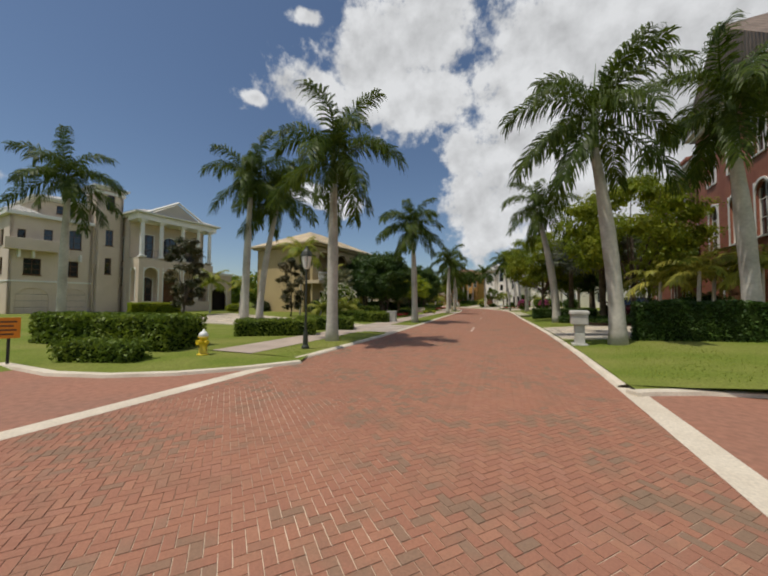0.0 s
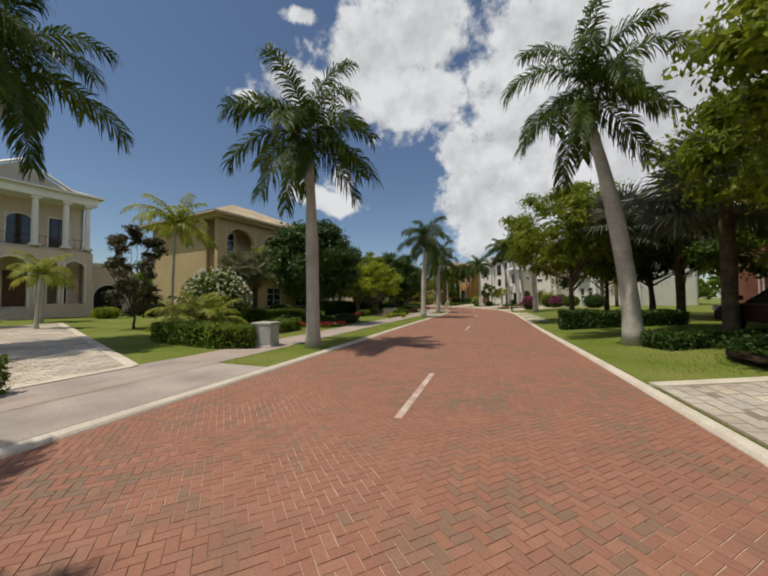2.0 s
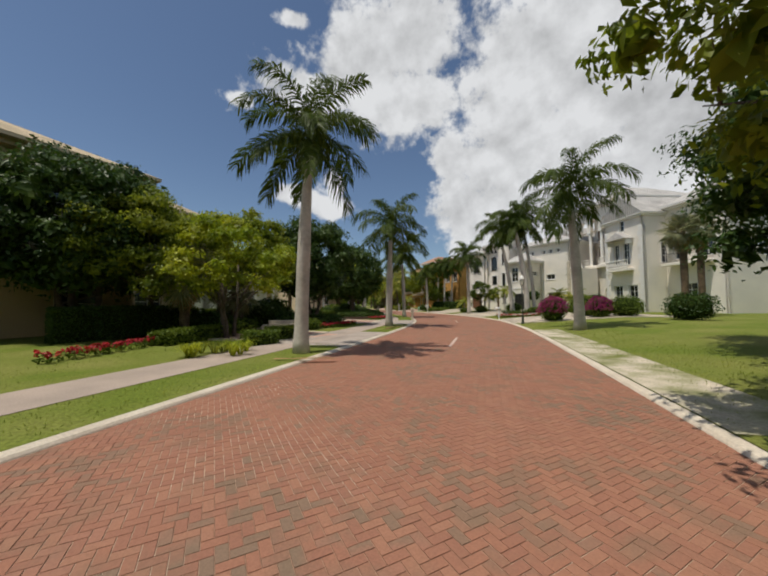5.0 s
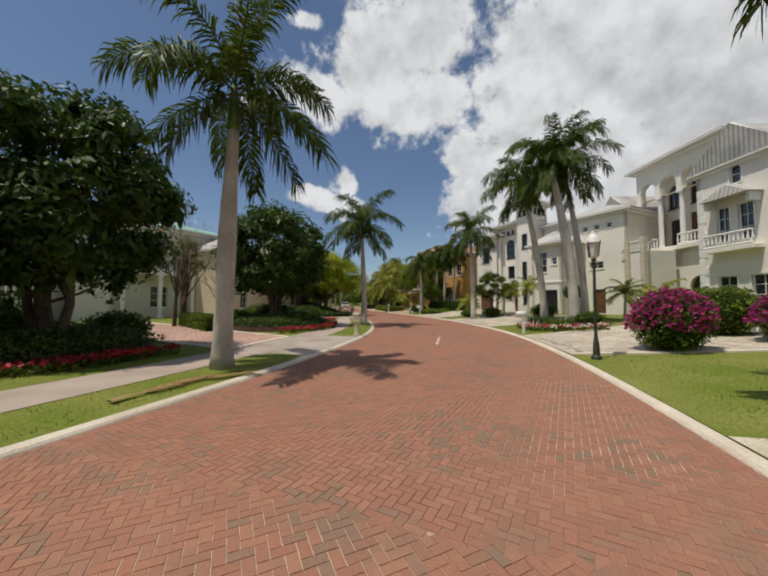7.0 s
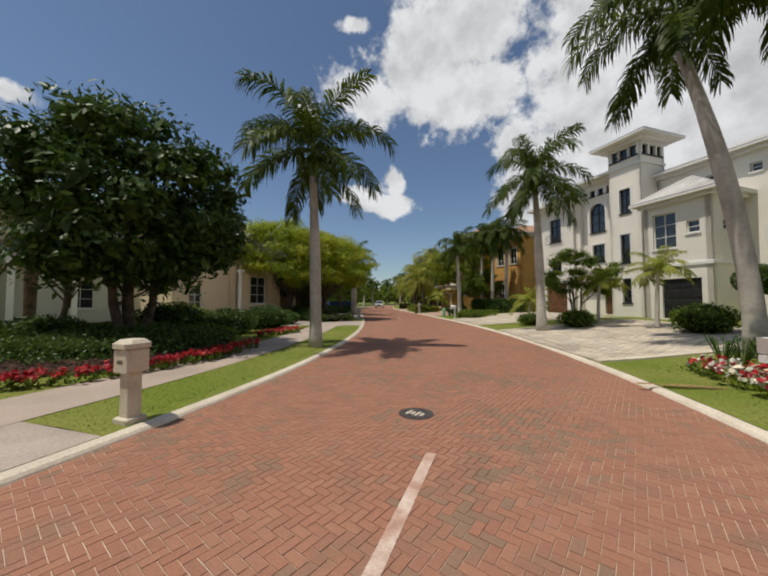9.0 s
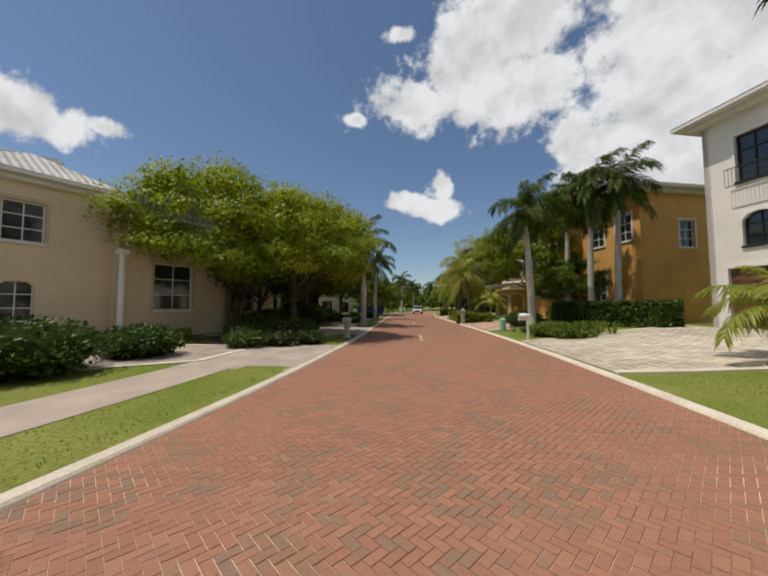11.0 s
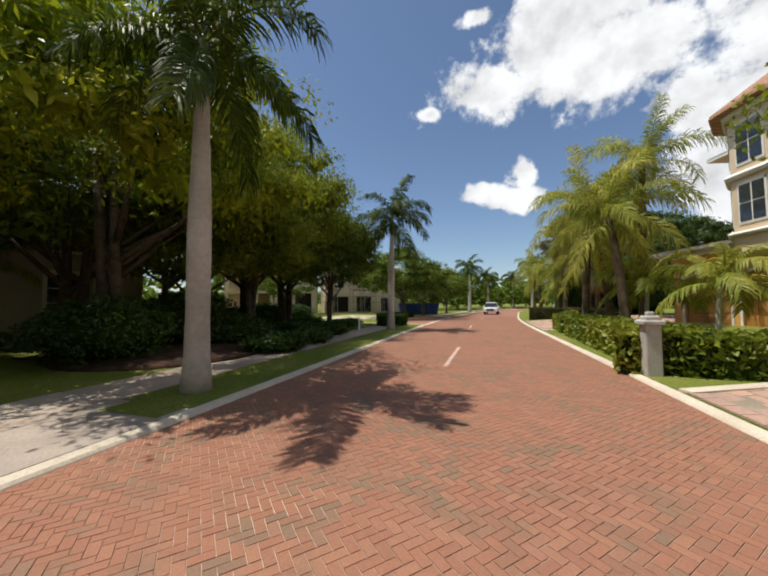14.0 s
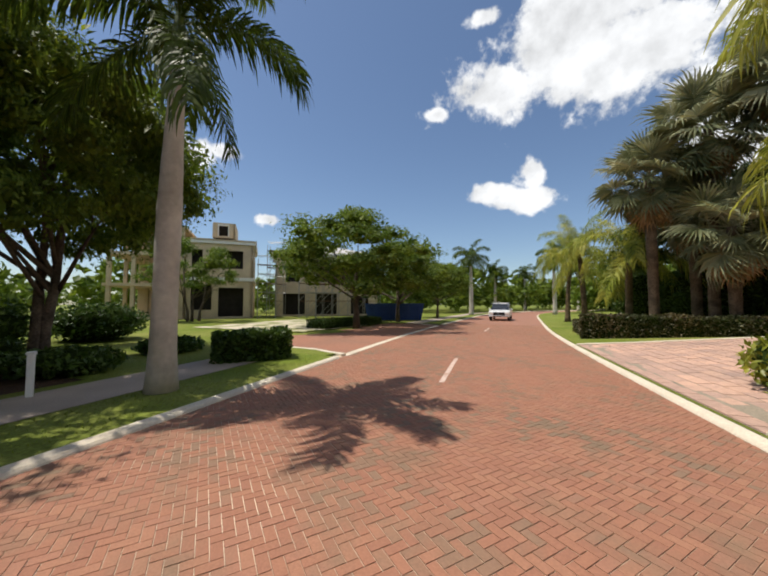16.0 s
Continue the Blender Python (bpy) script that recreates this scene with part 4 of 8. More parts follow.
def lobed_leaves(lobes, radius, per, leaf, seed, flat=0.6, aspect=0.45):
    """Leaves heaped on rounded lobes: most on each lobe's upper shell, a few larger ones inside that close it to the light."""
    r = np.random.RandomState(seed)
    c = np.repeat(np.asarray(lobes, float), per, 0)
    rad = np.repeat(radius * r.uniform(0.7, 1.25, len(lobes)), per)
    n = len(c)
    d = r.normal(size=(n, 3))
    d[:, 2] = np.where(r.uniform(size=n) < 0.75, np.abs(d[:, 2]), d[:, 2])
    d /= np.linalg.norm(d, axis=1)[:, None]
    inner = r.uniform(size=n) < 0.12
    k = np.where(inner, r.uniform(0.1, 0.6, n), r.uniform(0.78, 1.12, n))
    # twigs: leaves gather along a few spokes of each lobe
    k *= 1 + 0.16 * np.sin(d[:, 0] * 9 + c[:, 1] * 7) * np.sin(d[:, 1] * 9 + c[:, 0] * 5)
    p = c + d * (rad * k)[:, None] * (1, 1, flat) + r.normal(size=(n, 3)) * leaf * 0.6
    nrm = d * 0.9 + r.normal(size=(n, 3)) * 0.55 + (0, 0, 0.35)
    nrm /= np.linalg.norm(nrm, axis=1)[:, None]
    a = np.cross(nrm, r.normal(size=(n, 3)))
    a /= np.linalg.norm(a, axis=1)[:, None] + 1e-9
    b = np.cross(nrm, a)
    s = (leaf * r.uniform(0.6, 1.25, n) * np.where(inner, 2.6, 1.0))[:, None]
    fold = nrm * s * 0.14
    V = np.stack([p - a * s, p - b * s * aspect + fold, p + a * s, p + b * s * aspect + fold], 1).reshape(-1, 3)
    i = np.arange(n)[:, None] * 4
    return V, np.concatenate([i + (0, 1, 2), i + (0, 2, 3)], 0)


def tri_mesh(name, V, F, mat):
    me = bpy.data.meshes.new(name)
    me.vertices.add(len(V))
    me.vertices.foreach_set("co", np.asarray(V, np.float32).ravel())
    me.loops.add(len(F) * 3)
    me.loops.foreach_set("vertex_index", np.asarray(F, np.int32).ravel())
    me.polygons.add(len(F))
    me.polygons.foreach_set("loop_start", np.arange(0, len(F) * 3, 3, dtype=np.int32))
    me.update(calc_edges=True)
    me.materials.append(mat)
    return me


def tree_meshes(seed, rx, rz, zc, clumps, per, leaf, mat, clump=0.42, flat=0.0, trunks=1, trunk_r=0.16, bare=False, low=-0.75, lobe=None, lobe_flat=0.62, ragged=0.30):
    """A trunk with limbs, and a crown of leaf clumps that thin out into gaps between lobes. Returns (wood, crown)."""
    rnd, r = random.Random(seed), np.random.RandomState(seed)
    wood = Shape()
    wood.smooth = True
    n = clumps * 2
    d = r.normal(size=(n, 3))
    d /= np.linalg.norm(d, axis=1)[:, None]
    d = d[d[:, 2] > low]
    lump = np.array([noise.noise(Vector(v) * 2.1 + Vector((seed * 1.7, 0, 0))) for v in d])
    fine = np.array([noise.noise(Vector(v) * 5.0 + Vector((0, seed * 2.3, 0))) for v in d])
    keep = fine > -0.32
    d, lump = d[keep][:clumps], lump[keep][:clumps]
    depth = r.uniform(0.0, 1.0, len(d)) ** 0.45
    k = (1 + ragged * lump) * (0.52 + 0.48 * depth)
    squeeze = np.where(d[:, 2] < 0, 1 - 0.55 * flat, 1.0)
    cents = np.stack([d[:, 0] * rx * k, d[:, 1] * rx * k, zc + d[:, 2] * rz * k * squeeze], 1)
    fork = max(zc - rz * (0.95 - 0.5 * flat), 0.7)
    base = [(rnd.uniform(-0.35, 0.35) * (trunks > 1), rnd.uniform(-0.35, 0.35) * (trunks > 1)) for _ in range(trunks)]
    for bx, by in base:
        wood.tube([(bx, by, -0.1), (bx * 1.1, by * 1.1, fork * 0.4), (bx * 1.6 + rnd.uniform(-0.1, 0.1), by * 1.6, fork * 0.8), (bx * 2.2, by * 2.2, zc)],
                  [trunk_r * 1.35, trunk_r, trunk_r * 0.85, trunk_r * 0.4], 9)
    for q in range(9 + 6 * bare):
        bx, by = base[q % trunks]
        s = Vector((bx * 1.8, by * 1.8, fork * rnd.uniform(0.7, 1.05)))
        e = Vector(cents[int(len(cents) * q / 16.0)])
        mid = s.lerp(e, 0.5) + Vector((rnd.uniform(-0.25, 0.25), rnd.uniform(-0.25, 0.25), rnd.uniform(-0.1, 0.3)))
        wood.tube([s, s.lerp(mid, 0.5), mid, mid.lerp(e, 0.6), e], [trunk_r * 0.45, trunk_r * 0.36, trunk_r * 0.26, trunk_r * 0.16, 0.01], 6)
        for _ in range(7 if bare else 1):
            o = mid.lerp(e, rnd.uniform(0, 0.9))
            t = o + Vector((rnd.uniform(-1, 1), rnd.uniform(-1, 1), rnd.uniform(0, 1))) * rx * 0.3
            wood.tube([o, o.lerp(t, 0.5) + Vector((0, 0, 0.06)), t], [trunk_r * 0.16, trunk_r * 0.1, 0.006], 4)
    if lobe:
        m = max(len(cents) // 8, 20)
        V, F = lobed_leaves(cents[:m], lobe, len(cents) * per // m, leaf, seed, lobe_flat)
    else:
        V, F = leaves(cents, per, (clump, clump, clump * 0.55), leaf, seed)
    crown = tri_mesh("crown", V, F, mat)
    wm = wood.mesh("trunk")
    wm.materials.append(M["bark"])
    return wm, crown


TREES = {
    "ficus": tree_meshes(3, 2.85, 2.55, 3.95, 1300, 20, 0.105, M["leaf_dark"], 0.40, 0.1, 4, 0.13, low=-0.92, lobe=0.60, lobe_flat=0.85, ragged=0.05),
    "feather": tree_meshes(5, 4.6, 2.6, 4.3, 1400, 40, 0.066, M["leaf_lime"], 0.55, 0.25, 3, 0.16, low=-0.75, lobe=0.95, lobe_flat=0.45, ragged=0.26),
    "green": tree_meshes(8, 3.9, 3.0, 4.6, 820, 27, 0.100, M["leaf_mid"], 0.52, 0.35, 1, 0.16, low=-0.8, lobe=0.85, lobe_flat=0.55),
    "shade": tree_meshes(11, 4.7, 3.7, 5.6, 950, 25, 0.120, M["leaf_dark"], 0.58, 0.35, 2, 0.24, low=-0.6, lobe=0.95, lobe_flat=0.5),
    "small": tree_meshes(14, 2.2, 1.8, 3.0, 380, 20, 0.080, M["leaf_lime"], 0.36, 0.1, 3, 0.07, lobe=0.48, lobe_flat=0.6),
    "cone": tree_meshes(17, 1.25, 2.7, 3.0, 320, 16, 0.10, M["leaf_bronze"], 0.32, 0.0, 1, 0.07, low=-0.9, lobe=0.36, lobe_flat=0.8),
    "bare": tree_meshes(23, 2.3, 2.7, 5.0, 260, 9, 0.045, M["twig"], 0.6, 0.0, 2, 0.10, True),
    "far": tree_meshes(29, 4.2, 3.2, 4.2, 90, 6, 0.55, M["leaf_mid"], 0.7, 0.1, 1, 0.2, low=-0.9),
}


def tree(kind, x, y, scale=1.0, turn=0.0, label="leafy green tree", squash=1.0, leaf=None, z=None):
    wood, crown = TREES[kind]
    if leaf:
        key = kind + leaf
        if key not in TREES:
            c = crown.copy()
            c.materials.clear()
            c.materials.append(M[leaf])
            TREES[key] = (wood, c)
        wood, crown = TREES[key]
    zz = ground_z(x, y) if z is None else z
    ob = thing("tree", pose(x, y, zz, 0, 0, turn) @ Matrix.Diagonal((scale, scale, scale * squash, 1)), label, "tree", "garden trees")
    part("trunk", wood, M["bark"], ob)
    part("crown", crown, None, ob)
    return ob


def shrub_box(x0, x1, y0, y1, h, seed, leaf=0.05, dens=420, mat="leaf_hedge", z0=0.0, round_top=0.06):
    """A clipped hedge block in its own frame: (dark core shape, leaf mesh)."""
    r = np.random.RandomState(seed)
    core = Shape()
    core.box(x0 + 0.07, x1 - 0.07, y0 + 0.07, y1 - 0.07, z0 - 0.15, z0 + h - 0.07, 0.08)
    w, d = x1 - x0, y1 - y0
    faces = [("t", w * d), ("f", w * h), ("b", w * h), ("l", d * h), ("r", d * h)]
    P = []
    for k, area in faces:
        n = int(area * dens)
        u, v = r.uniform(0, 1, n), r.uniform(0, 1, n)
        j = r.uniform(-0.07, 0.035, n)
        if k == "t":
            P.append(np.stack([x0 + u * w, y0 + v * d, np.full(n, z0 + h) + j], 1))
        elif k in "fb":
            P.append(np.stack([x0 + u * w, np.full(n, y0 if k == "f" else y1) + (j if k == "b" else -j), z0 + v * h], 1))
        else:
            P.append(np.stack([np.full(n, x0 if k == "l" else x1) + (-j if k == "l" else j), y0 + u * d, z0 + v * h], 1))
    P = np.concatenate(P)
    wob = np.array([noise.noise(Vector((p[0] * 1.3, p[1] * 1.3, p[2] * 1.3 + seed))) for p in P[::1]]) * 0.09
    P[:, 2] += wob
    P[:, 1] += wob * 0.6
    V, F = leaves(P, 1, 0.03, leaf, seed, 0.3, 0.55)
    return core, tri_mesh("foliage", V, F, M[mat])


def hedge(a, b, depth, h, seed=0, mat="leaf_hedge", leaf=0.055, dens=420, label="clipped green garden hedge on the lawn", side=-1, name="hedge", lowz=None):
    """A hedge from a to b; it is depth wide to the left (side -1) or right of that line."""
    a, b = Vector(a), Vector(b)
    L = (b - a).length
    z = min(ground_z(*a), ground_z(*b)) if lowz is None else lowz
    ob = thing(name, pose(a.x, a.y, z, 0, 0, math.degrees(math.atan2(b.y - a.y, b.x - a.x))), label, "hedge", "garden hedges")
    core, fol = shrub_box(0, L, 0 if side < 0 else -depth, depth if side < 0 else 0, h, seed, leaf, dens, mat)
    # not branches: a dark block that stands in for the hedge's shaded inside
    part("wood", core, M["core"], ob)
    part("foliage", fol, None, ob)
    return ob


def bush(x, y, r, h, seed=0, mat="leaf_mid", leaf=0.06, dens=300, label="rounded green bush", bloom=None, bloom_n=0, name="bush", category="bush", z=None, squash=1.0):
    rs = np.random.RandomState(seed + 100)
    ob = thing(name, pose(x, y, ground_z(x, y) if z is None else z), label, category, "garden bushes")
    core = Shape()
    core.smooth = True
    core.blob((0, 0, h * 0.46), (r * 0.82, r * 0.82 * squash, h * 0.46), seed, 8)
    # a dark lump painted as the bush's inner shade, no real stems
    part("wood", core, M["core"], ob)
    n = int(2.6 * math.pi * r * max(h, r) * dens / 2)
    d = rs.normal(size=(n, 3))
    d /= np.linalg.norm(d, axis=1)[:, None]
    k = 1 + 0.16 * np.array([noise.noise(Vector(v) * 2.6 + Vector((seed * 3.1, 0, 0))) for v in d])
    P = d * (r, r * squash, h * 0.52) * (k * rs.uniform(0.84, 1.05, n))[:, None] + (0, 0, h * 0.48)
    P[:, 2] = np.maximum(P[:, 2], 0.03)
    V, F = leaves(P, 1, 0.03, leaf, seed, 0.3, 0.5)
    part("foliage", tri_mesh("foliage", V, F, M[mat]), None, ob)
    if bloom:
        q = P[(d[:, 2] > -0.25)]
        q = q[rs.choice(len(q), min(bloom_n, len(q)), False)] * (1.04, 1.04, 1.03)
        V, F = leaves(q, 3, 0.05, leaf * 0.8, seed + 5, 0.5, 0.8)
        part("blossom", tri_mesh("blossom", V, F, M[bloom]), None, ob)
    return ob


def flower_bed(points, w, mat, seed=0, label="bed of small red flowers", h=0.28, dens=110, second=None):
    """A row of low flowering plants along a line."""
    r = np.random.RandomState(seed)
    P, Q = [], []
    for (ax, ay), (bx, by) in zip(points[:-1], points[1:]):
        L = math.hypot(bx - ax, by - ay)
        n = int(L * w * dens)
        t, s = r.uniform(0, 1, n), r.uniform(-0.5, 0.5, n) * w
        nx, ny = -(by - ay) / L, (bx - ax) / L
        for tt, ss in zip(t, s):
            x, y = ax + (bx - ax) * tt + nx * ss, ay + (by - ay) * tt + ny * ss
            z = ground_z(x, y)
            P.append((x, y, z + r.uniform(0.02, h * 0.8)))
            if r.uniform() < 0.6:
                Q.append((x, y, z + h * r.uniform(0.7, 1.1)))
    c = np.mean(P, 0)
    ob = thing("flower_bed", pose(c[0], c[1], ground_z(c[0], c[1])), label, "flower bed", "flower beds")
    V, F = leaves(np.array(P) - (c[0], c[1], ground_z(c[0], c[1])), 5, 0.08, 0.05, seed, 0.5, 0.5)
    part("foliage", tri_mesh("foliage", V, F, M["leaf_mid"]), None, ob)
    Q = np.array(Q) - (c[0], c[1], ground_z(c[0], c[1]))
    groups = [(Q, mat)] if not second else [(Q[::2], mat), (Q[1::2], second)]
    for q, mt in groups:
        V, F = leaves(q, 5, 0.06, 0.048, seed + 3, 0.9, 0.9)
        part("blossom", tri_mesh("blossom", V, F, M[mt]), None, ob)
    return ob


def grass_tufts():
    """Short blades on the verges next to the kerbs."""
    r = np.random.RandomState(7)
    P = []
    for i in range(IA, near(-33, 131)[0]):
        for lo, hi, spans, n in ((-5.3, -4.0, [J1, J2] + APRON_L, 95), (4.1, 7.2, [J1R] + APRON_R, 120), (-9.5, -7.0, [J1, J2] + APRON_L, 60)):
            if any(a - 1 <= i <= b + 1 for a, b in spans):
                continue
            k = r.uniform(lo, hi, n)
            u = r.uniform(0, 1, n)
            p = LINE[i] + SIDE[i] * k[:, None] + ALONG[i] * (u * 0.5)[:, None]
            z = np.array([lift(q) for q in k])
            P.append(np.c_[p, z])
    P = np.concatenate(P)
    n = len(P)
    a = r.uniform(0, 2 * math.pi, n)
    h = r.uniform(0.02, 0.05, n)
    d = np.stack([np.cos(a), np.sin(a), 0 * a], 1)
    tip = P + np.c_[r.normal(size=(n, 2)) * 0.025, h]
    V = np.stack([P - d * 0.008, P + d * 0.008, tip], 1).reshape(-1, 3)
    F = np.arange(3 * n).reshape(-1, 3)
    ob = new("grass", tri_mesh("grass", V, F, M["blade"]))
    tagged(ob, "short mown green grass blades on the verges", "grass", "", "stuff")


# ---- houses ----
def wall_shape(w, h, openings, t=0.25):
    """A wall in the xz plane, outer face at y=0, with openings (x, z, w, h, arched) through it."""
    us = sorted({0.0, w, *[o[0] for o in openings], *[o[0] + o[2] for o in openings]})
    vs = sorted({0.0, h, *[o[1] for o in openings], *[o[1] + o[3] for o in openings]})
    sh = Shape()

    def hole(x, z):
        return any(o[0] < x < o[0] + o[2] and o[1] < z < o[1] + o[3] for o in openings)

    for x0, x1 in zip(us[:-1], us[1:]):
        for z0, z1 in zip(vs[:-1], vs[1:]):
            if not hole((x0 + x1) / 2, (z0 + z1) / 2):
                sh.add([(x0, 0, z0), (x1, 0, z0), (x1, 0, z1), (x0, 0, z1)], [(0, 1, 2, 3)])
                sh.add([(x0, t, z0), (x1, t, z0), (x1, t, z1), (x0, t, z1)], [(3, 2, 1, 0)])
    for x, z, ow, oh, *arch in openings:
        sh.add([(x, 0, z), (x + ow, 0, z), (x + ow, 0, z + oh), (x, 0, z + oh), (x, t, z), (x + ow, t, z), (x + ow, t, z + oh), (x, t, z + oh)],
               [(0, 4, 5, 1), (1, 5, 6, 2), (2, 6, 7, 3), (3, 7, 4, 0)])
        if arch and arch[0]:
            r = ow / 2
            rise = min(r, oh * 0.5) if arch[0] is True else arch[0]
            k = 8
            for s in (-1, 1):
                arc = [(x + r + s * r * math.cos(math.pi / 2 * i / k), z + oh - rise + rise * math.sin(math.pi / 2 * i / k)) for i in range(k + 1)]
                c = (x + r + s * r, z + oh)
                n = len(sh.v)
                pts = [c] + arc
                sh.v.extend([(px, 0, pz) for px, pz in pts] + [(px, t, pz) for px, pz in pts])
                m = len(pts)
                for i in range(1, m - 1):
                    f = (n, n + i, n + i + 1)
                    sh.f.append(f if s < 0 else f[::-1])
                    sh.f.append((n + m + i, n + i, n + i + 1, n + m + i + 1))
    sh.add([(0, 0, 0), (0, t, 0), (0, t, h), (0, 0, h)], [(3, 2, 1, 0)])
    sh.add([(w, 0, 0), (w, t, 0), (w, t, h), (w, 0, h)], [(0, 1, 2, 3)])
    sh.add([(0, 0, h), (w, 0, h), (w, t, h), (0, t, h)], [(0, 1, 2, 3)])
    return sh


def welded(me):
    bm = bmesh.new()
    bm.from_mesh(me)
    bmesh.ops.remove_doubles(bm, verts=bm.verts, dist=0.0005)
    bm.to_mesh(me)
    bm.free()
    return me


def window_in(parent, m, x, z, w, h, kind="win", frame_mat=None, bars=(2, 3), t=0.12):
    """A framed window, or a door, set into an opening of a wall whose pose is m."""
    fm = M[frame_mat or "trim"]
    if kind == "open":
        return
    f = Shape()
    b = 0.06
    if kind in ("win", "dark"):
        ring = []
        for px, pz, sx, sz in ((x, z, 1, 1), (x + w, z, -1, 1), (x + w, z + h, -1, -1), (x, z + h, 1, -1)):
            ring.append([(px, t, pz), (px, t + 0.05, pz), (px + sx * b, t + 0.05, pz + sz * b), (px + sx * b, t, pz + sz * b)])
        f.loft(ring + ring[:1], True, False)
        ob = part("window", f, fm, parent, m=m)
        for k in range(1, bars[0]):
            u = x + w * k / bars[0]
            q = Shape()
            q.box(u - 0.018, u + 0.018, t + 0.005, t + 0.04, z + b, z + h - b)
            part("mullion", q, fm, ob)
        for k in range(1, bars[1]):
            v = z + h * k / bars[1]
            q = Shape()
            q.box(x + b, x + w - b, t + 0.008, t + 0.038, v - 0.018, v + 0.018)
            part("glazing_bar", q, fm, ob)
        g = Shape()
        g.box(x + 0.02, x + w - 0.02, t + 0.055, t + 0.07, z + 0.02, z + h - 0.02)
        part("pane", g, M["glass"], ob)
        s = Shape()
        s.box(x - 0.06, x + w + 0.06, -0.07, 0.05, z - 0.09, z, 0.01)
        part("sill", s, fm, ob)
        return ob
    if kind == "garage":
        n = 4
        for k in range(n):
            f.box(x, x + w, t + 0.02 * (k % 2 == 0) * 0, t + 0.05, z + h * k / n + 0.012, z + h * (k + 1) / n - 0.012, 0.01)
            for q in range(4):
                f.box(x + w * q / 4 + 0.1, x + w * (q + 1) / 4 - 0.1, t - 0.02, t + 0.02, z + h * k / n + 0.10, z + h * (k + 1) / n - 0.10, 0.015)
        return part("garage_door", f, M[frame_mat or "wood"], parent, m=m)
    if kind == "door":
        f.box(x, x + w, t, t + 0.06, z, z + h, 0.0)
        for q in range(2):
            for k in range(2):
                f.box(x + w * q / 2 + 0.1, x + w * (q + 1) / 2 - 0.1, t - 0.025, t, z + h * (0.08 + 0.46 * k), z + h * (0.46 + 0.46 * k), 0.015)
        return part("door", f, M[frame_mat or "wood"], parent, m=m)


def wall(parent, m, w, h, mat, openings=(), frame_mat=None, surround=None, t=0.25, name="wall"):
    """openings: (x, z, w, h, kind, arched)."""
    ob = part(name, welded(wall_shape(w, h, [(o[0], o[1], o[2], o[3], o[5] if len(o) > 5 else False) for o in openings], t).mesh("wall")), M[mat], parent, m=m)
    for o in openings:
        x, z, ow, oh, kind = o[:5]
        window_in(parent, m, x, z, ow, oh, kind, frame_mat if kind in ("win", "dark") else (o[6] if len(o) > 6 else None), (2 if ow > 0.7 else 1, 3 if oh > 1.3 else 2))
        if surround and kind in ("win", "open", "garage"):
            s = Shape()
            e = 0.11
            s.box(x - e, x, -0.035, 0.02, z, z + oh).box(x + ow, x + ow + e, -0.035, 0.02, z, z + oh)
            if not (len(o) > 5 and o[5]):
                s.box(x - e, x + ow + e, -0.04, 0.02, z + oh, z + oh + e + 0.03)
            else:
                r, k = ow / 2, 10
                rise = min(r, oh * 0.5) if o[5] is True else o[5]
                inn = [(x + r - r * math.cos(math.pi * i / k), z + oh - rise + rise * math.sin(math.pi * i / k)) for i in range(k + 1)]
                out = [(x + r - (r + e) * math.cos(math.pi * i / k), z + oh - rise + (rise + e) * math.sin(math.pi * i / k)) for i in range(k + 1)]
                s.loft([[(a, -0.04, b), (a, 0.02, b), (c, 0.02, d), (c, -0.04, d)] for (a, b), (c, d) in zip(inn, out)])
            part("surround", s, M[surround], parent, m=m)
    return ob


def with_uv(me):
    """Planar UVs in metres: x along the eaves, y down the slope."""
    uv = me.uv_layers.new(name="uv")
    for poly in me.polygons:
        n = poly.normal
        e = Vector((-n.y, n.x, 0))
        e = e.normalized() if e.length > 1e-4 else Vector((1, 0, 0))
        d = n.cross(e)
        for li in poly.loop_indices:
            co = me.vertices[me.loops[li].vertex_index].co
            uv.data[li].uv = (co.dot(e), co.dot(d))
    return me


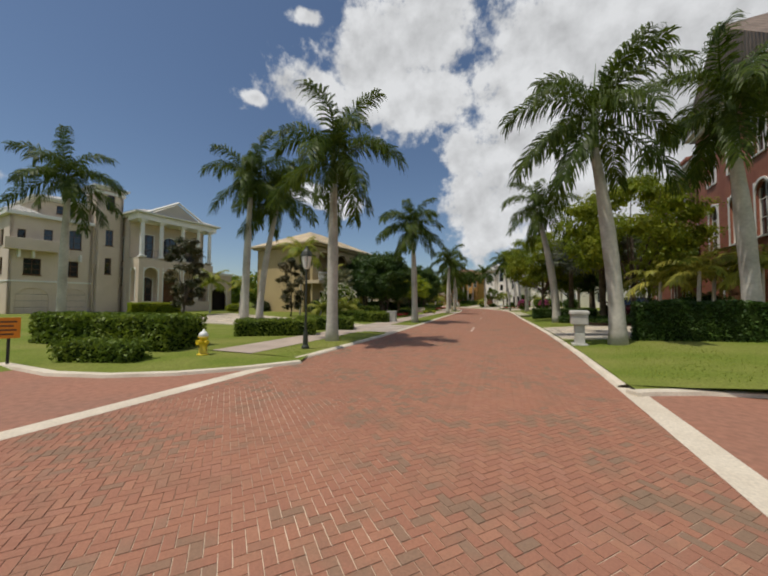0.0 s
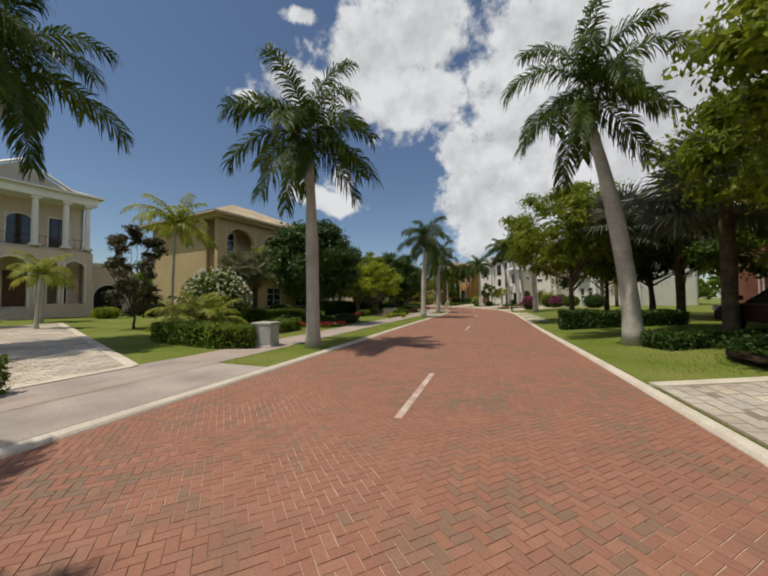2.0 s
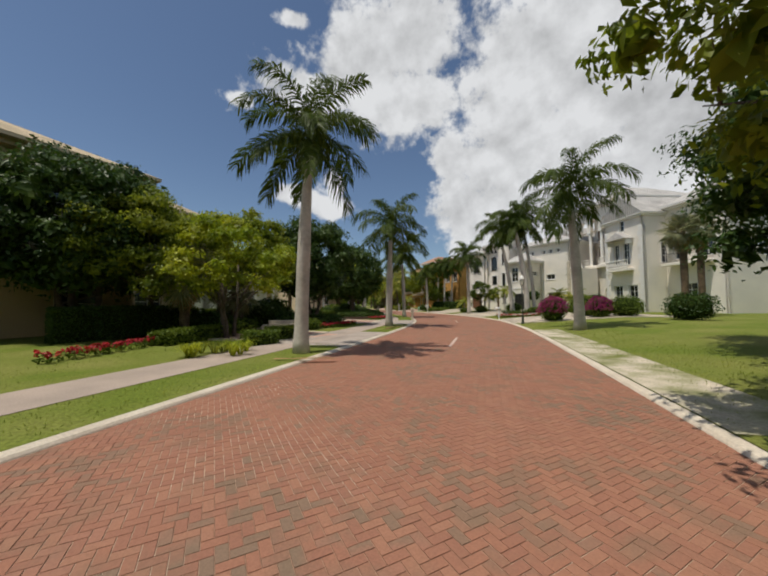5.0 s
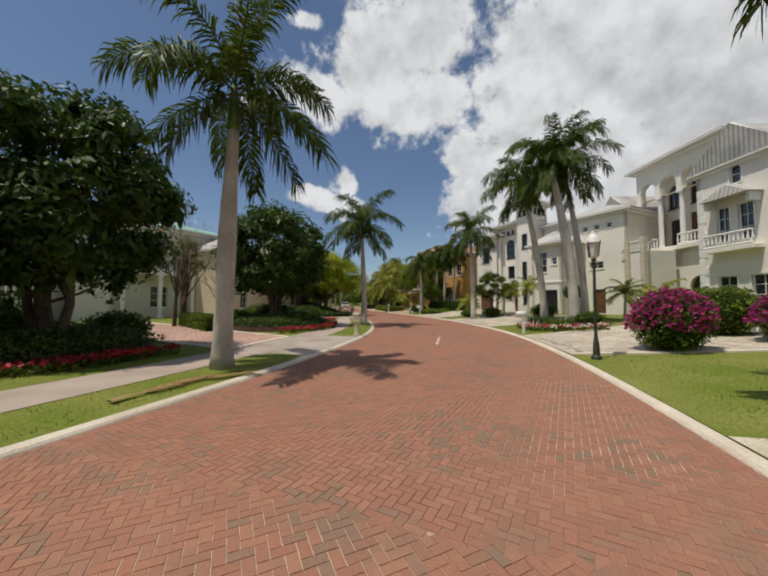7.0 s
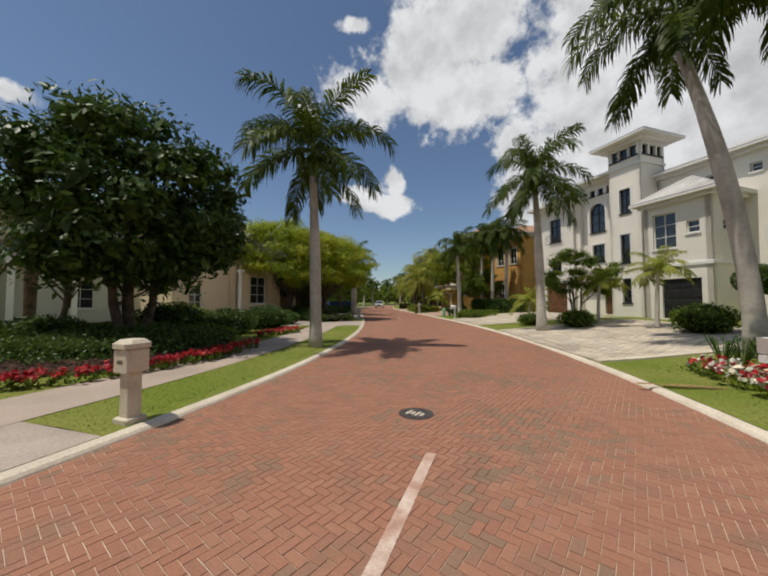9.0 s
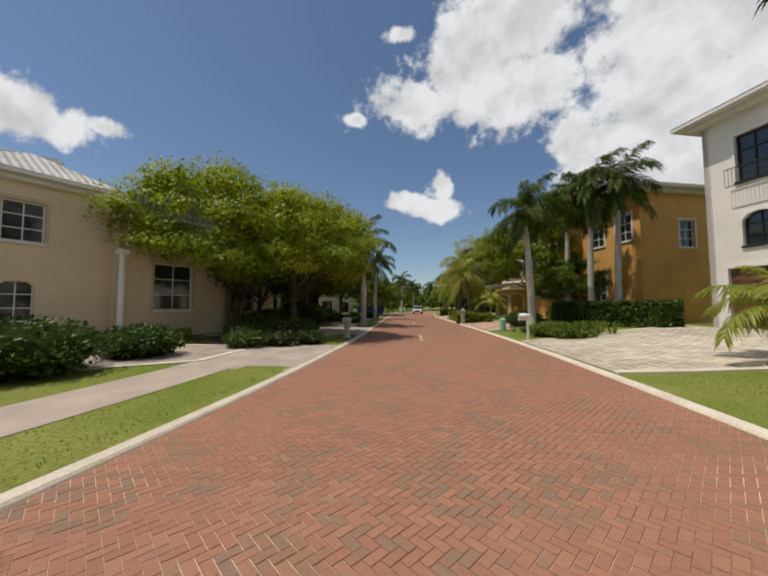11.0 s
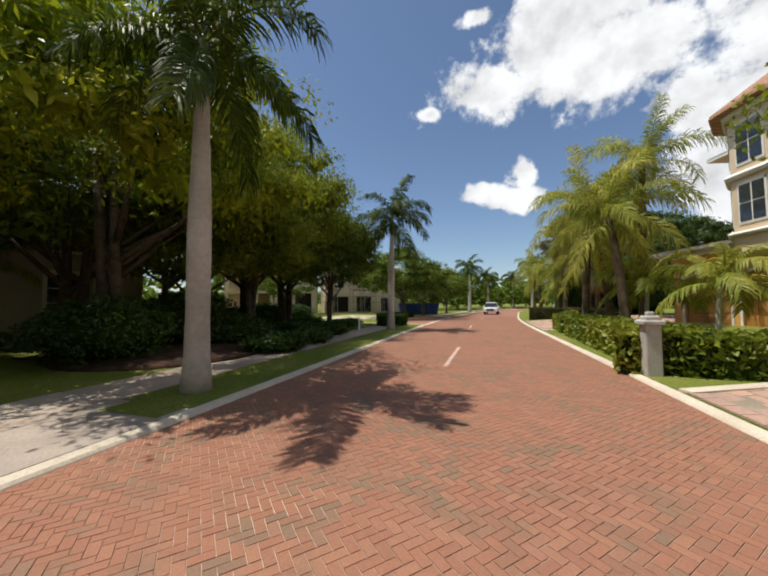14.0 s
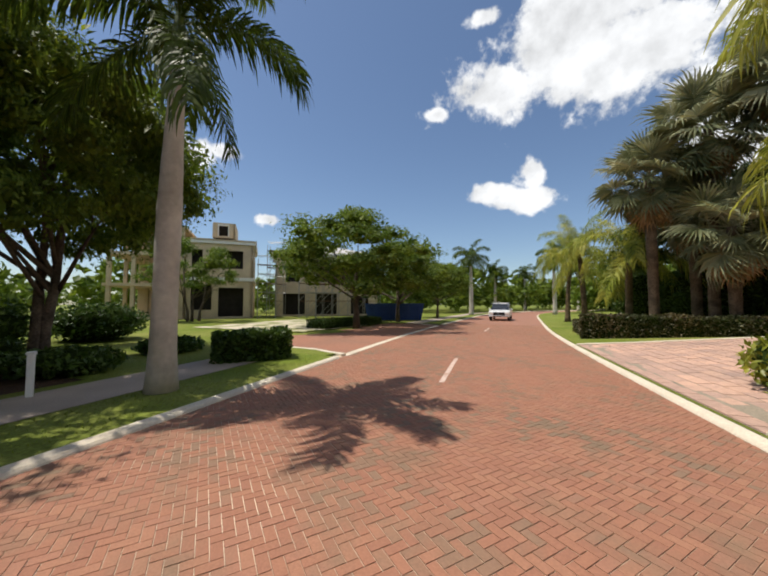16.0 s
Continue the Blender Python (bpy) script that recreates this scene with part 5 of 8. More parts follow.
def hip_roof(parent, x0, x1, y0, y1, z, rise, over=0.6, mat="roof_pale", trim="trim", gable=None, m=None):
    """A hipped roof with a thick eaves board; gable: 'x' or 'y' puts gables at the ends of that axis."""
    a0, a1, b0, b1 = x0 - over, x1 + over, y0 - over, y1 + over
    w, d = a1 - a0, b1 - b0
    sh = Shape()
    if w >= d:
        r = 0.02 if gable == "x" else d / 2
        p, q = (a0 + r, (b0 + b1) / 2), (a1 - r, (b0 + b1) / 2)
        sh.add([(a0, b0, z), (a1, b0, z), (a1, b1, z), (a0, b1, z), (*p, z + rise), (*q, z + rise)], [(0, 1, 5, 4), (1, 2, 5), (2, 3, 4, 5), (3, 0, 4)])
    else:
        r = 0.02 if gable == "y" else w / 2
        p, q = ((a0 + a1) / 2, b0 + r), ((a0 + a1) / 2, b1 - r)
        sh.add([(a0, b0, z), (a1, b0, z), (a1, b1, z), (a0, b1, z), (*p, z + rise), (*q, z + rise)], [(0, 1, 4), (1, 2, 5, 4), (2, 3, 5), (3, 0, 4, 5)])
    me = with_uv(sh.mesh("roof"))
    ob = part("roof", me, M[mat], parent, m=m)
    e = Shape()
    e.box(a0 + 0.02, a1 - 0.02, b0 + 0.02, b1 - 0.02, z - 0.16, z - 0.004, 0.0)
    part("fascia", e, M[trim], ob)
    e = Shape()
    e.box(x0 - over * 0.45, x1 + over * 0.45, y0 - over * 0.45, y1 + over * 0.45, z - 0.36, z - 0.165, 0.03)
    part("cornice", e, M[trim], ob)
    return ob


def column(parent, x, y, z0, z1, r, mat="trim", square=False):
    s = Shape()
    s.smooth = False
    h = z1 - z0
    s.box(x - r * 1.5, x + r * 1.5, y - r * 1.5, y + r * 1.5, z0, z0 + 0.18, 0.02)
    if square:
        s.box(x - r, x + r, y - r, y + r, z0 + 0.18, z1 - 0.2, 0.02)
    else:
        s.lathe([(r * 1.2, 0.18), (r * 1.2, 0.26), (r, 0.32), (r * 0.98, h * 0.5), (r * 0.85, h - 0.32), (r * 1.1, h - 0.26), (r * 1.1, h - 0.2)], 14, (x, y, z0))
    s.box(x - r * 1.45, x + r * 1.45, y - r * 1.45, y + r * 1.45, z1 - 0.2, z1, 0.02)
    return part("column", s, M[mat], parent)


def balustrade(parent, a, b, z, h=0.9, mat="trim", step=0.22, iron=False, z2=None):
    """A rail from a to b (x, y) at height z; the height may rise to z2."""
    a, b = Vector((*a, z)), Vector((*b, z if z2 is None else z2))
    n = max(int((b - a).length / step), 2)
    s = Shape()
    up = Vector((0, 0, h))
    r = 0.02 if iron else 0.07
    s.tube([a + up, b + up], [r, r], 6)
    s.tube([a + up * 0.1, b + up * 0.1], [r, r], 6)
    ob = part("rail", s, M["iron" if iron else mat], parent)
    for k in range(n + 1):
        p = a.lerp(b, k / n)
        bs = Shape()
        if iron:
            bs.tube([p + up * 0.1, p + up], [0.011, 0.011], 4)
        else:
            bs.lathe([(0.05, 0.1 * h), (0.035, 0.2 * h), (0.075, 0.4 * h), (0.035, 0.75 * h), (0.05, 0.95 * h)], 6, tuple(p))
        part("baluster", bs, M["iron" if iron else mat], ob)
    return ob


def block(parent, x0, x1, y0, y1, h, mat, front=(), left=(), right=(), frame=None, surround=None, z=0.0, back=True):
    """Four walls in the house's frame: x along the front to the right, y into the house."""
    w, d = x1 - x0, y1 - y0
    wall(parent, pose(x0, y0, z), w, h, mat, front, frame, surround)
    wall(parent, pose(x0 + 0.0, y1, z, 0, 0, -90), d, h, mat, left, frame, surround)
    wall(parent, pose(x1, y0, z, 0, 0, 90), d, h, mat, right, frame, surround)
    if back:
        wall(parent, pose(x1, y1, z, 0, 0, 180), w, h, mat, (), frame, surround)
    # an added near-black box paints the unlit rooms and stops daylight passing straight through
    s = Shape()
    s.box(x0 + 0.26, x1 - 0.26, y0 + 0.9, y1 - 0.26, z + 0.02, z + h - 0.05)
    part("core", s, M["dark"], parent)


def band(parent, x0, x1, y0, y1, z, h=0.25, out=0.08, mat="trim"):
    s = Shape()
    s.box(x0 - out, x1 + out, y0 - out, y0 + 0.05, z, z + h, 0.02)
    s.box(x0 - out, x0 + 0.05, y0 + 0.052, y1, z + 0.002, z + h - 0.002)
    s.box(x1 - 0.05, x1 + out, y0 + 0.052, y1, z + 0.002, z + h - 0.002)
    part("string_course", s, M[mat], parent)


def house(a, b, z=None, label="", name="house"):
    """An empty whose x runs along the front from a (left, as seen from the street) to b."""
    a, b = Vector(a), Vector(b)
    ang = math.degrees(math.atan2(b.y - a.y, b.x - a.x))
    return thing(name, pose(a.x, a.y, ground_z(*a) - 0.05 if z is None else z, 0, 0, ang), label, "house", "houses along the street"), (b - a).length


def W(x, z, w, h, kind="win", arch=False, mat=None):
    return (x, z, w, h, kind, arch, mat)


def house_cream():
    """Three storeys: arched garages under a bracketed balcony, a stair tower, a double porch with tall columns, a low arched wing."""
    ob, L = house((-30.4, 47.9), (-29.9, 57.9), 0.1, "three-storey sand stucco house with a tower and columned porch")
    c, t = "stucco_sand", "trim"
    # garage block, set back
    block(ob, -13.4, -6.9, 4.2, 13, 10.4, c, [W(0.5, 0.05, 2.5, 2.7, "garage", 1.0, "stucco_sand"), W(3.6, 0.05, 2.5, 2.7, "garage", 1.0, "stucco_sand"), W(1.0, 4.1, 1.3, 1.7), W(4.0, 4.1, 1.3, 1.7),
          W(0.5, 7.4, 0.6, 1.3), W(2.4, 7.3, 0.7, 1.7), W(4.2, 7.2, 1.3, 2.1, "win", 0.5)], [W(2, 4.2, 1.2, 1.7), W(5.5, 4.2, 1.2, 1.7), W(2, 7.2, 1.2, 1.6), W(5.5, 7.2, 1.2, 1.6)], (), "wood", None)
    band(ob, -13.4, -6.9, 4.2, 13, 3.35, 0.16, 0.07)
    band(ob, -13.4, -6.9, 4.2, 13, 10.1, 0.35, 0.4)
    for x in (-12.9, -11.9, -9.4, -8.2):
        q = Shape()
        q.box(x, x + 0.18, 3.55, 4.2, 5.8, 6.55, 0.02)
        part("bracket", q, M[t], ob)
    s = Shape()
    s.box(-13.9, -9.9, 3.2, 4.18, 6.55, 6.8, 0.03)
    part("balcony", s, M[c], ob)
    s = Shape()
    s.box(-13.9, -9.9, 3.2, 3.32, 6.8, 7.7, 0.02)
    part("parapet", s, M[c], ob)
    block(ob, -11.4, -6.9, 5.0, 12, 1.9, c, [W(1.5, 0.6, 0.6, 0.9), W(2.4, 0.6, 0.6, 0.9), W(3.3, 0.6, 0.6, 0.9)], [], [], "wood", None, 10.45)
    hip_roof(ob, -11.4, -6.9, 5.0, 12, 12.6, 0.9, 0.5)
    hip_roof(ob, -13.6, -11.4, 5.0, 12, 10.7, 0.8, 0.3)
    # stair tower
    block(ob, -6.9, -4.3, 3.6, 6.6, 14.6, c, [W(1.0, 12.3, 0.75, 1.8), W(0.95, 4.6, 0.65, 1.9), W(0.95, 8.0, 0.75, 1.9)], [W(1.0, 12.3, 0.75, 1.8)], [W(1.0, 12.3, 0.75, 1.8)], "wood", None)
    band(ob, -6.9, -4.3, 3.6, 6.6, 14.1, 0.3, 0.18)
    hip_roof(ob, -6.9, -4.3, 3.6, 6.6, 14.95, 0.6, 0.5)
    # porch block: its flank has tall stair windows
    block(ob, -4.0, 5.2, 2.4, 11, 11.6, c, [W(1.2, 1.2, 1.4, 3.2, "win", 0.5), W(3.7, 0.9, 1.7, 3.6, "door"), W(6.6, 1.2, 1.4, 3.2, "win", 0.5), W(1.1, 6.9, 1.5, 2.9), W(3.8, 6.9, 1.7, 2.9, "win", 0.6), W(6.6, 6.9, 1.5, 2.9)],
          [W(4.6, 3.4, 0.55, 2.2), W(5.6, 3.4, 0.55, 2.2), W(6.6, 3.4, 0.55, 2.2), W(4.6, 6.4, 0.55, 2.9), W(5.6, 6.4, 0.55, 2.9), W(6.6, 6.4, 0.55, 2.9), W(5.6, 10.2, 0.5, 0.7)], [W(1, 6.9, 1.2, 2.2), W(4, 6.9, 1.2, 2.2), W(1, 2, 1.2, 2.2)], "wood", t)
    wall(ob, pose(-4.0, 0.0, 0), 9.2, 6.4, c, [W(0.6, 1.4, 1.5, 4.1, "open", True), W(2.7, 0.05, 2.0, 5.5, "open", True), W(5.2, 1.4, 1.5, 4.1, "open", True), W(7.1, 1.4, 1.5, 4.1, "open", True)], None, t, 0.35)
    wall(ob, pose(-4.0, 2.4, 0, 0, 0, -90), 2.05, 6.4, c, [W(0.5, 1.4, 1.1, 4.0, "open", True)], None, t, 0.3)
    for z, nm in ((0.9, "porch_floor"), (6.4, "upper_floor")):
        s = Shape()
        s.box(-4.0, 5.2, 0.36, 2.4, z, z + 0.28)
        part(nm, s, M["stone"], ob)
    for k in range(6):
        s = Shape()
        s.box(-1.4, 0.8, -1.6 + 0.26 * k, -0.02, 0.16 * k, 0.16 * (k + 1))
        part("step", s, M["stone"], ob)
    for x in (-3.6, -1.5, 1.1, 3.2, 4.8):
        column(ob, x, 0.3, 6.7, 11.2, 0.24, "trim")
    balustrade(ob, (-3.5, 0.3), (4.7, 0.3), 6.68, 0.95, step=0.4, iron=True)
    s = Shape()
    s.box(-4.3, 5.5, -0.15, 2.4, 11.2, 11.9, 0.03)
    part("entablature", s, M["trim"], ob)
    s = Shape()
    s.add([(-3.0, -0.25, 12.05), (3.1, -0.25, 12.05), (0.05, -0.25, 13.9), (-3.0, 3.0, 12.05), (3.1, 3.0, 12.05), (0.05, 4.6, 13.9)], [(0, 1, 2), (0, 2, 5, 3), (1, 4, 5, 2)])
    part("pediment", s, M["stucco_grey"], ob)
    s = Shape()
    s.tube([(-3.4, -0.35, 12.1), (0.05, -0.35, 14.1), (3.5, -0.35, 12.1)], [0.15] * 3, 4)
    part("cornice", s, M["trim"], ob)
    hip_roof(ob, -4.0, 5.2, 0.2, 11, 12.1, 1.9, 0.75)
    # low wing with the carriage arch
    block(ob, 5.2, 9.4, 1.6, 8.5, 5.6, c, [W(0.7, 0.05, 2.6, 3.3, "open", True)], (), [W(2, 1, 1.2, 1.8)], "wood", t)
    band(ob, 5.2, 9.4, 1.6, 8.5, 5.3, 0.35, 0.15)
    return ob


def house_loggia():
    """The ochre house whose deep eaves and arched loggia stand over the garden."""
    ob, L = house((-13.4, 54.5), (-12.6, 70.5), 0.2, "ochre stucco house with deep eaves and arched loggia")
    c = "stucco_tan"
    block(ob, 0, 12.2, 1.4, 10, 8.3, c, [W(1.2, 5.6, 1.5, 2.0), W(4.6, 5.2, 1.5, 2.4), W(8.8, 5.4, 1.7, 2.0, "win", 0.5), W(1.2, 1.0, 1.8, 1.9), W(5.0, 1.0, 1.8, 1.9), W(9, 1.0, 1.6, 1.9)], (), (), "trim", "trim_tan")
    wall(ob, pose(0, 0, 4.0), 12.2, 4.3, c, [W(0.8, 0.9, 2.9, 2.9, "open", True), W(4.6, 0.9, 2.9, 2.9, "open", True), W(8.4, 0.9, 2.9, 2.9, "open", True)], None, "trim_tan", 0.4)
    wall(ob, pose(12.2, 0.0, 4.0, 0, 0, 90), 1.4, 4.3, c)
    wall(ob, pose(0, 0, 0), 12.2, 3.6, c, [W(1.4, 0.9, 1.8, 1.8), W(5.2, 0.9, 1.8, 1.8), W(9.0, 0.9, 1.8, 1.8)], "trim", None)
    wall(ob, pose(12.2, 0, 0, 0, 0, 90), 1.4, 3.6, c)
    s = Shape()
    s.box(-0.3, 12.5, -1.3, 1.4, 3.6, 4.0, 0.03)
    part("balcony", s, M["trim_tan"], ob)
    balustrade(ob, (-0.2, -1.2), (12.4, -1.2), 4.0, 0.95, "trim", 0.3)
    hip_roof(ob, 0, 12.2, 0, 10, 8.75, 2.7, 0.95, "roof_tan", "trim_tan")
    block(ob, 12.2, 17, 2.6, 10, 7.6, c, [W(1.4, 4.6, 1.5, 1.9), W(1.4, 1.0, 1.6, 1.9)], (), [W(2, 4.6, 1.4, 1.9)], "trim", "trim_tan")
    hip_roof(ob, 12.2, 17, 2.6, 10, 7.95, 1.8, 0.9, "roof_tan", "trim_tan")
    return ob


def house_green_roof():
    ob, L = house((-27.5, 79.0), (-24.5, 95.0), 0.2, "pale stucco house with a green metal roof")
    c = "stucco_green"
    block(ob, 0, 15.5, 1.5, 11, 8.4, c, [W(2.4, 6.1, 0.9, 1.2), W(6.0, 5.6, 1.0, 1.7), W(9.2, 5.6, 1.0, 1.7), W(12.4, 5.6, 1.0, 1.7), W(9.2, 1.0, 1.4, 2.0), W(12.4, 1.0, 1.4, 2.0)], (), [W(2, 5, 1.2, 1.8)], "trim")
    hip_roof(ob, 0, 15.5, 1.5, 11, 8.7, 1.9, 0.8, "roof_green", "trim")
    for x, w in ((0.3, 2.4), (3.4, 2.8)):
        block(ob, x, x + w, 0, 1.6, 5.4, c, [W(w / 2 - 0.45, 3.6, 0.9, 1.5)], (), (), "trim")
        hip_roof(ob, x, x + w, 0, 1.6, 5.65, 0.4, 0.3, "roof_green", "trim")
    band(ob, 6.5, 15.5, 0.4, 1.6, 4.2, 0.4, 0.1)
    s = Shape()
    s.box(6.5, 15.4, 0.2, 1.5, 4.0, 4.25, 0.02)
    part("terrace", s, M["trim"], ob)
    for x in (6.8, 9.6, 12.4, 15.1):
        column(ob, x, 0.4, 0, 4.0, 0.16, "trim", True)
    return ob


def house_gable():
    """The pale house under the wide lime-green tree, with a gable and a tall gridded window."""
    ob, L = house((-20.5, 92.6), (-23.4, 106.5), 0.2, "cream stucco house with a gable and tall windows")
    c = "stucco_cream"
    block(ob, 0, 4.6, 0.8, 9, 6.4, c, [W(1.2, 0.9, 1.0, 1.6, "dark", 0.4), W(1.2, 4.0, 1.2, 1.6)], (), (), "trim", "trim_tan")
    hip_roof(ob, 0, 4.6, 0.8, 9, 6.7, 1.6, 0.5, "roof_pale", "trim")
    block(ob, 4.6, 9.6, 0, 9, 5.6, c, [W(1.4, 1.3, 1.8, 2.3), W(1.6, 4.2, 1.4, 1.0)], (), [W(1, 1.3, 1.5, 2.2)], "trim", "trim_tan")
    hip_roof(ob, 4.6, 9.6, 0, 9, 5.9, 2.2, 0.4, "roof_pale", "trim", "y")
    s = Shape()
    s.add([(4.5, -0.05, 5.6), (9.7, -0.05, 5.6), (7.1, -0.05, 7.9)], [(0, 1, 2)])
    part("gable", s, M[c], ob)
    block(ob, 9.6, 14, 1.2, 9, 5.0, c, [W(1.2, 1.1, 1.6, 2.2)], (), (), "trim", "trim_tan")
    hip_roof(ob, 9.6, 14, 1.2, 9, 5.3, 1.5, 0.5, "roof_pale", "trim")
    column(ob, 4.6, -0.35, 0, 4.0, 0.14, "trim")
    return ob


def house_shaded():
    ob, L = house((-30.5, 99.5), (-36.5, 112.0), 0.2, "grey stucco house half hidden by shade trees")
    c = "stucco_grey"
    block(ob, 0, 13, 0, 9, 6.0, c, [W(1.5, 0.1, 2.8, 2.5, "garage", False, "stucco_cream"), W(6, 1, 1.5, 1.9), W(9.5, 1, 1.5, 1.9), W(2, 3.9, 1.3, 1.5), W(6, 3.9, 1.3, 1.5), W(9.5, 3.9, 1.3, 1.5)], [W(3, 1, 1.5, 1.9)], [W(3, 1, 1.5, 1.9)], "trim", "trim")
    hip_roof(ob, 0, 13, 0, 9, 6.3, 2.0, 0.7, "roof_pale", "trim")
    return ob


def house_red():
    """The tall red brick house with arched pale-framed windows and a steep gable."""
    ob, L = house((22.6, 66.0), (22.6, 41.5), 0.4, "tall red brick house with arched windows and steep gable")
    c = "brick_red"
    rows = []
    for x in (1.4, 3.0, 6.2, 7.6, 9.0, 12.2, 13.6):
        rows.append(W(x, 8.6, 0.8, 1.9, "win", True))
    for x in (1.2, 2.6, 6.2, 7.6, 9.0, 12.0, 13.4):
        rows.append(W(x, 4.9, 0.9, 2.3, "win", True))
    for x in (1.6, 6.0, 8.6):
        rows.append(W(x, 0.9, 1.3, 2.4, "win", 0.5))
    rows.append(W(12.2, 0.1, 2.0, 3.2, "door", True))
    block(ob, 0, 15.5, 0, 11, 11.4, c, rows, [W(3, 4.9, 0.9, 2.3, "win", True), W(6, 8.6, 0.8, 1.9, "win", True)], (), "trim", "trim")
    hip_roof(ob, 0, 15.5, 0, 11, 11.75, 2.4, 0.6, "roof_brown", "trim")
    block(ob, 15.5, 24.5, -1.2, 11, 12.0, c, [W(1.6, 8.3, 1.0, 2.6, "win", True), W(4.0, 8.3, 1.0, 2.6, "win", True), W(6.4, 8.3, 1.0, 2.6, "win", True), W(1.6, 4.4, 1.1, 2.6, "win", True), W(4.0, 4.4, 1.1, 2.6, "win", True), W(6.4, 4.4, 1.1, 2.6, "win", True), W(3.2, 0.1, 2.4, 3.2, "garage", True)], [W(0.1, 6, 0.7, 2.2, "win", True)], [W(3, 4.4, 1.1, 2.6, "win", True)], "trim", "trim")
    s = Shape()
    s.add([(15.5, -1.2, 12.0), (24.5, -1.2, 12.0), (20, -1.2, 16.2), (15.5, -0.95, 12.0), (24.5, -0.95, 12.0), (20, -0.95, 16.2)], [(0, 1, 2), (5, 4, 3)])
    part("gable", s, M[c], ob)
    for x in (18.5, 20.0, 21.5):
        w = Shape()
        w.box(x - 0.38, x + 0.38, -1.24, -1.18, 12.9, 14.3)
        g = part("window", w, M["trim"], ob)
        q = Shape()
        q.box(x - 0.28, x + 0.28, -1.262, -1.23, 13.0, 14.2)
        part("pane", q, M["glass"], g)
    hip_roof(ob, 15.5, 24.5, -1.2, 11, 12.2, 4.2, 0.5, "roof_brown", "trim", "y")
    ch = Shape()
    ch.box(1.0, 2.3, 2.5, 3.8, 11, 15.2, 0.0)
    ch.box(0.85, 2.45, 2.35, 3.95, 14.6, 14.85)
    ch.box(0.85, 2.45, 2.35, 3.95, 15.2, 15.5)
    part("chimney", ch, M[c], ob)
    # low wing with a pent roof
    block(ob, -3.8, 0, 1, 7, 6.4, c, [W(0.6, 3.6, 0.8, 1.8, "win", True), W(2.2, 3.6, 0.8, 1.8, "win", True)], (), (), "trim", "trim")
    hip_roof(ob, -3.8, 0, 1, 7, 6.7, 1.2, 0.5, "roof_brown", "trim")
    return ob


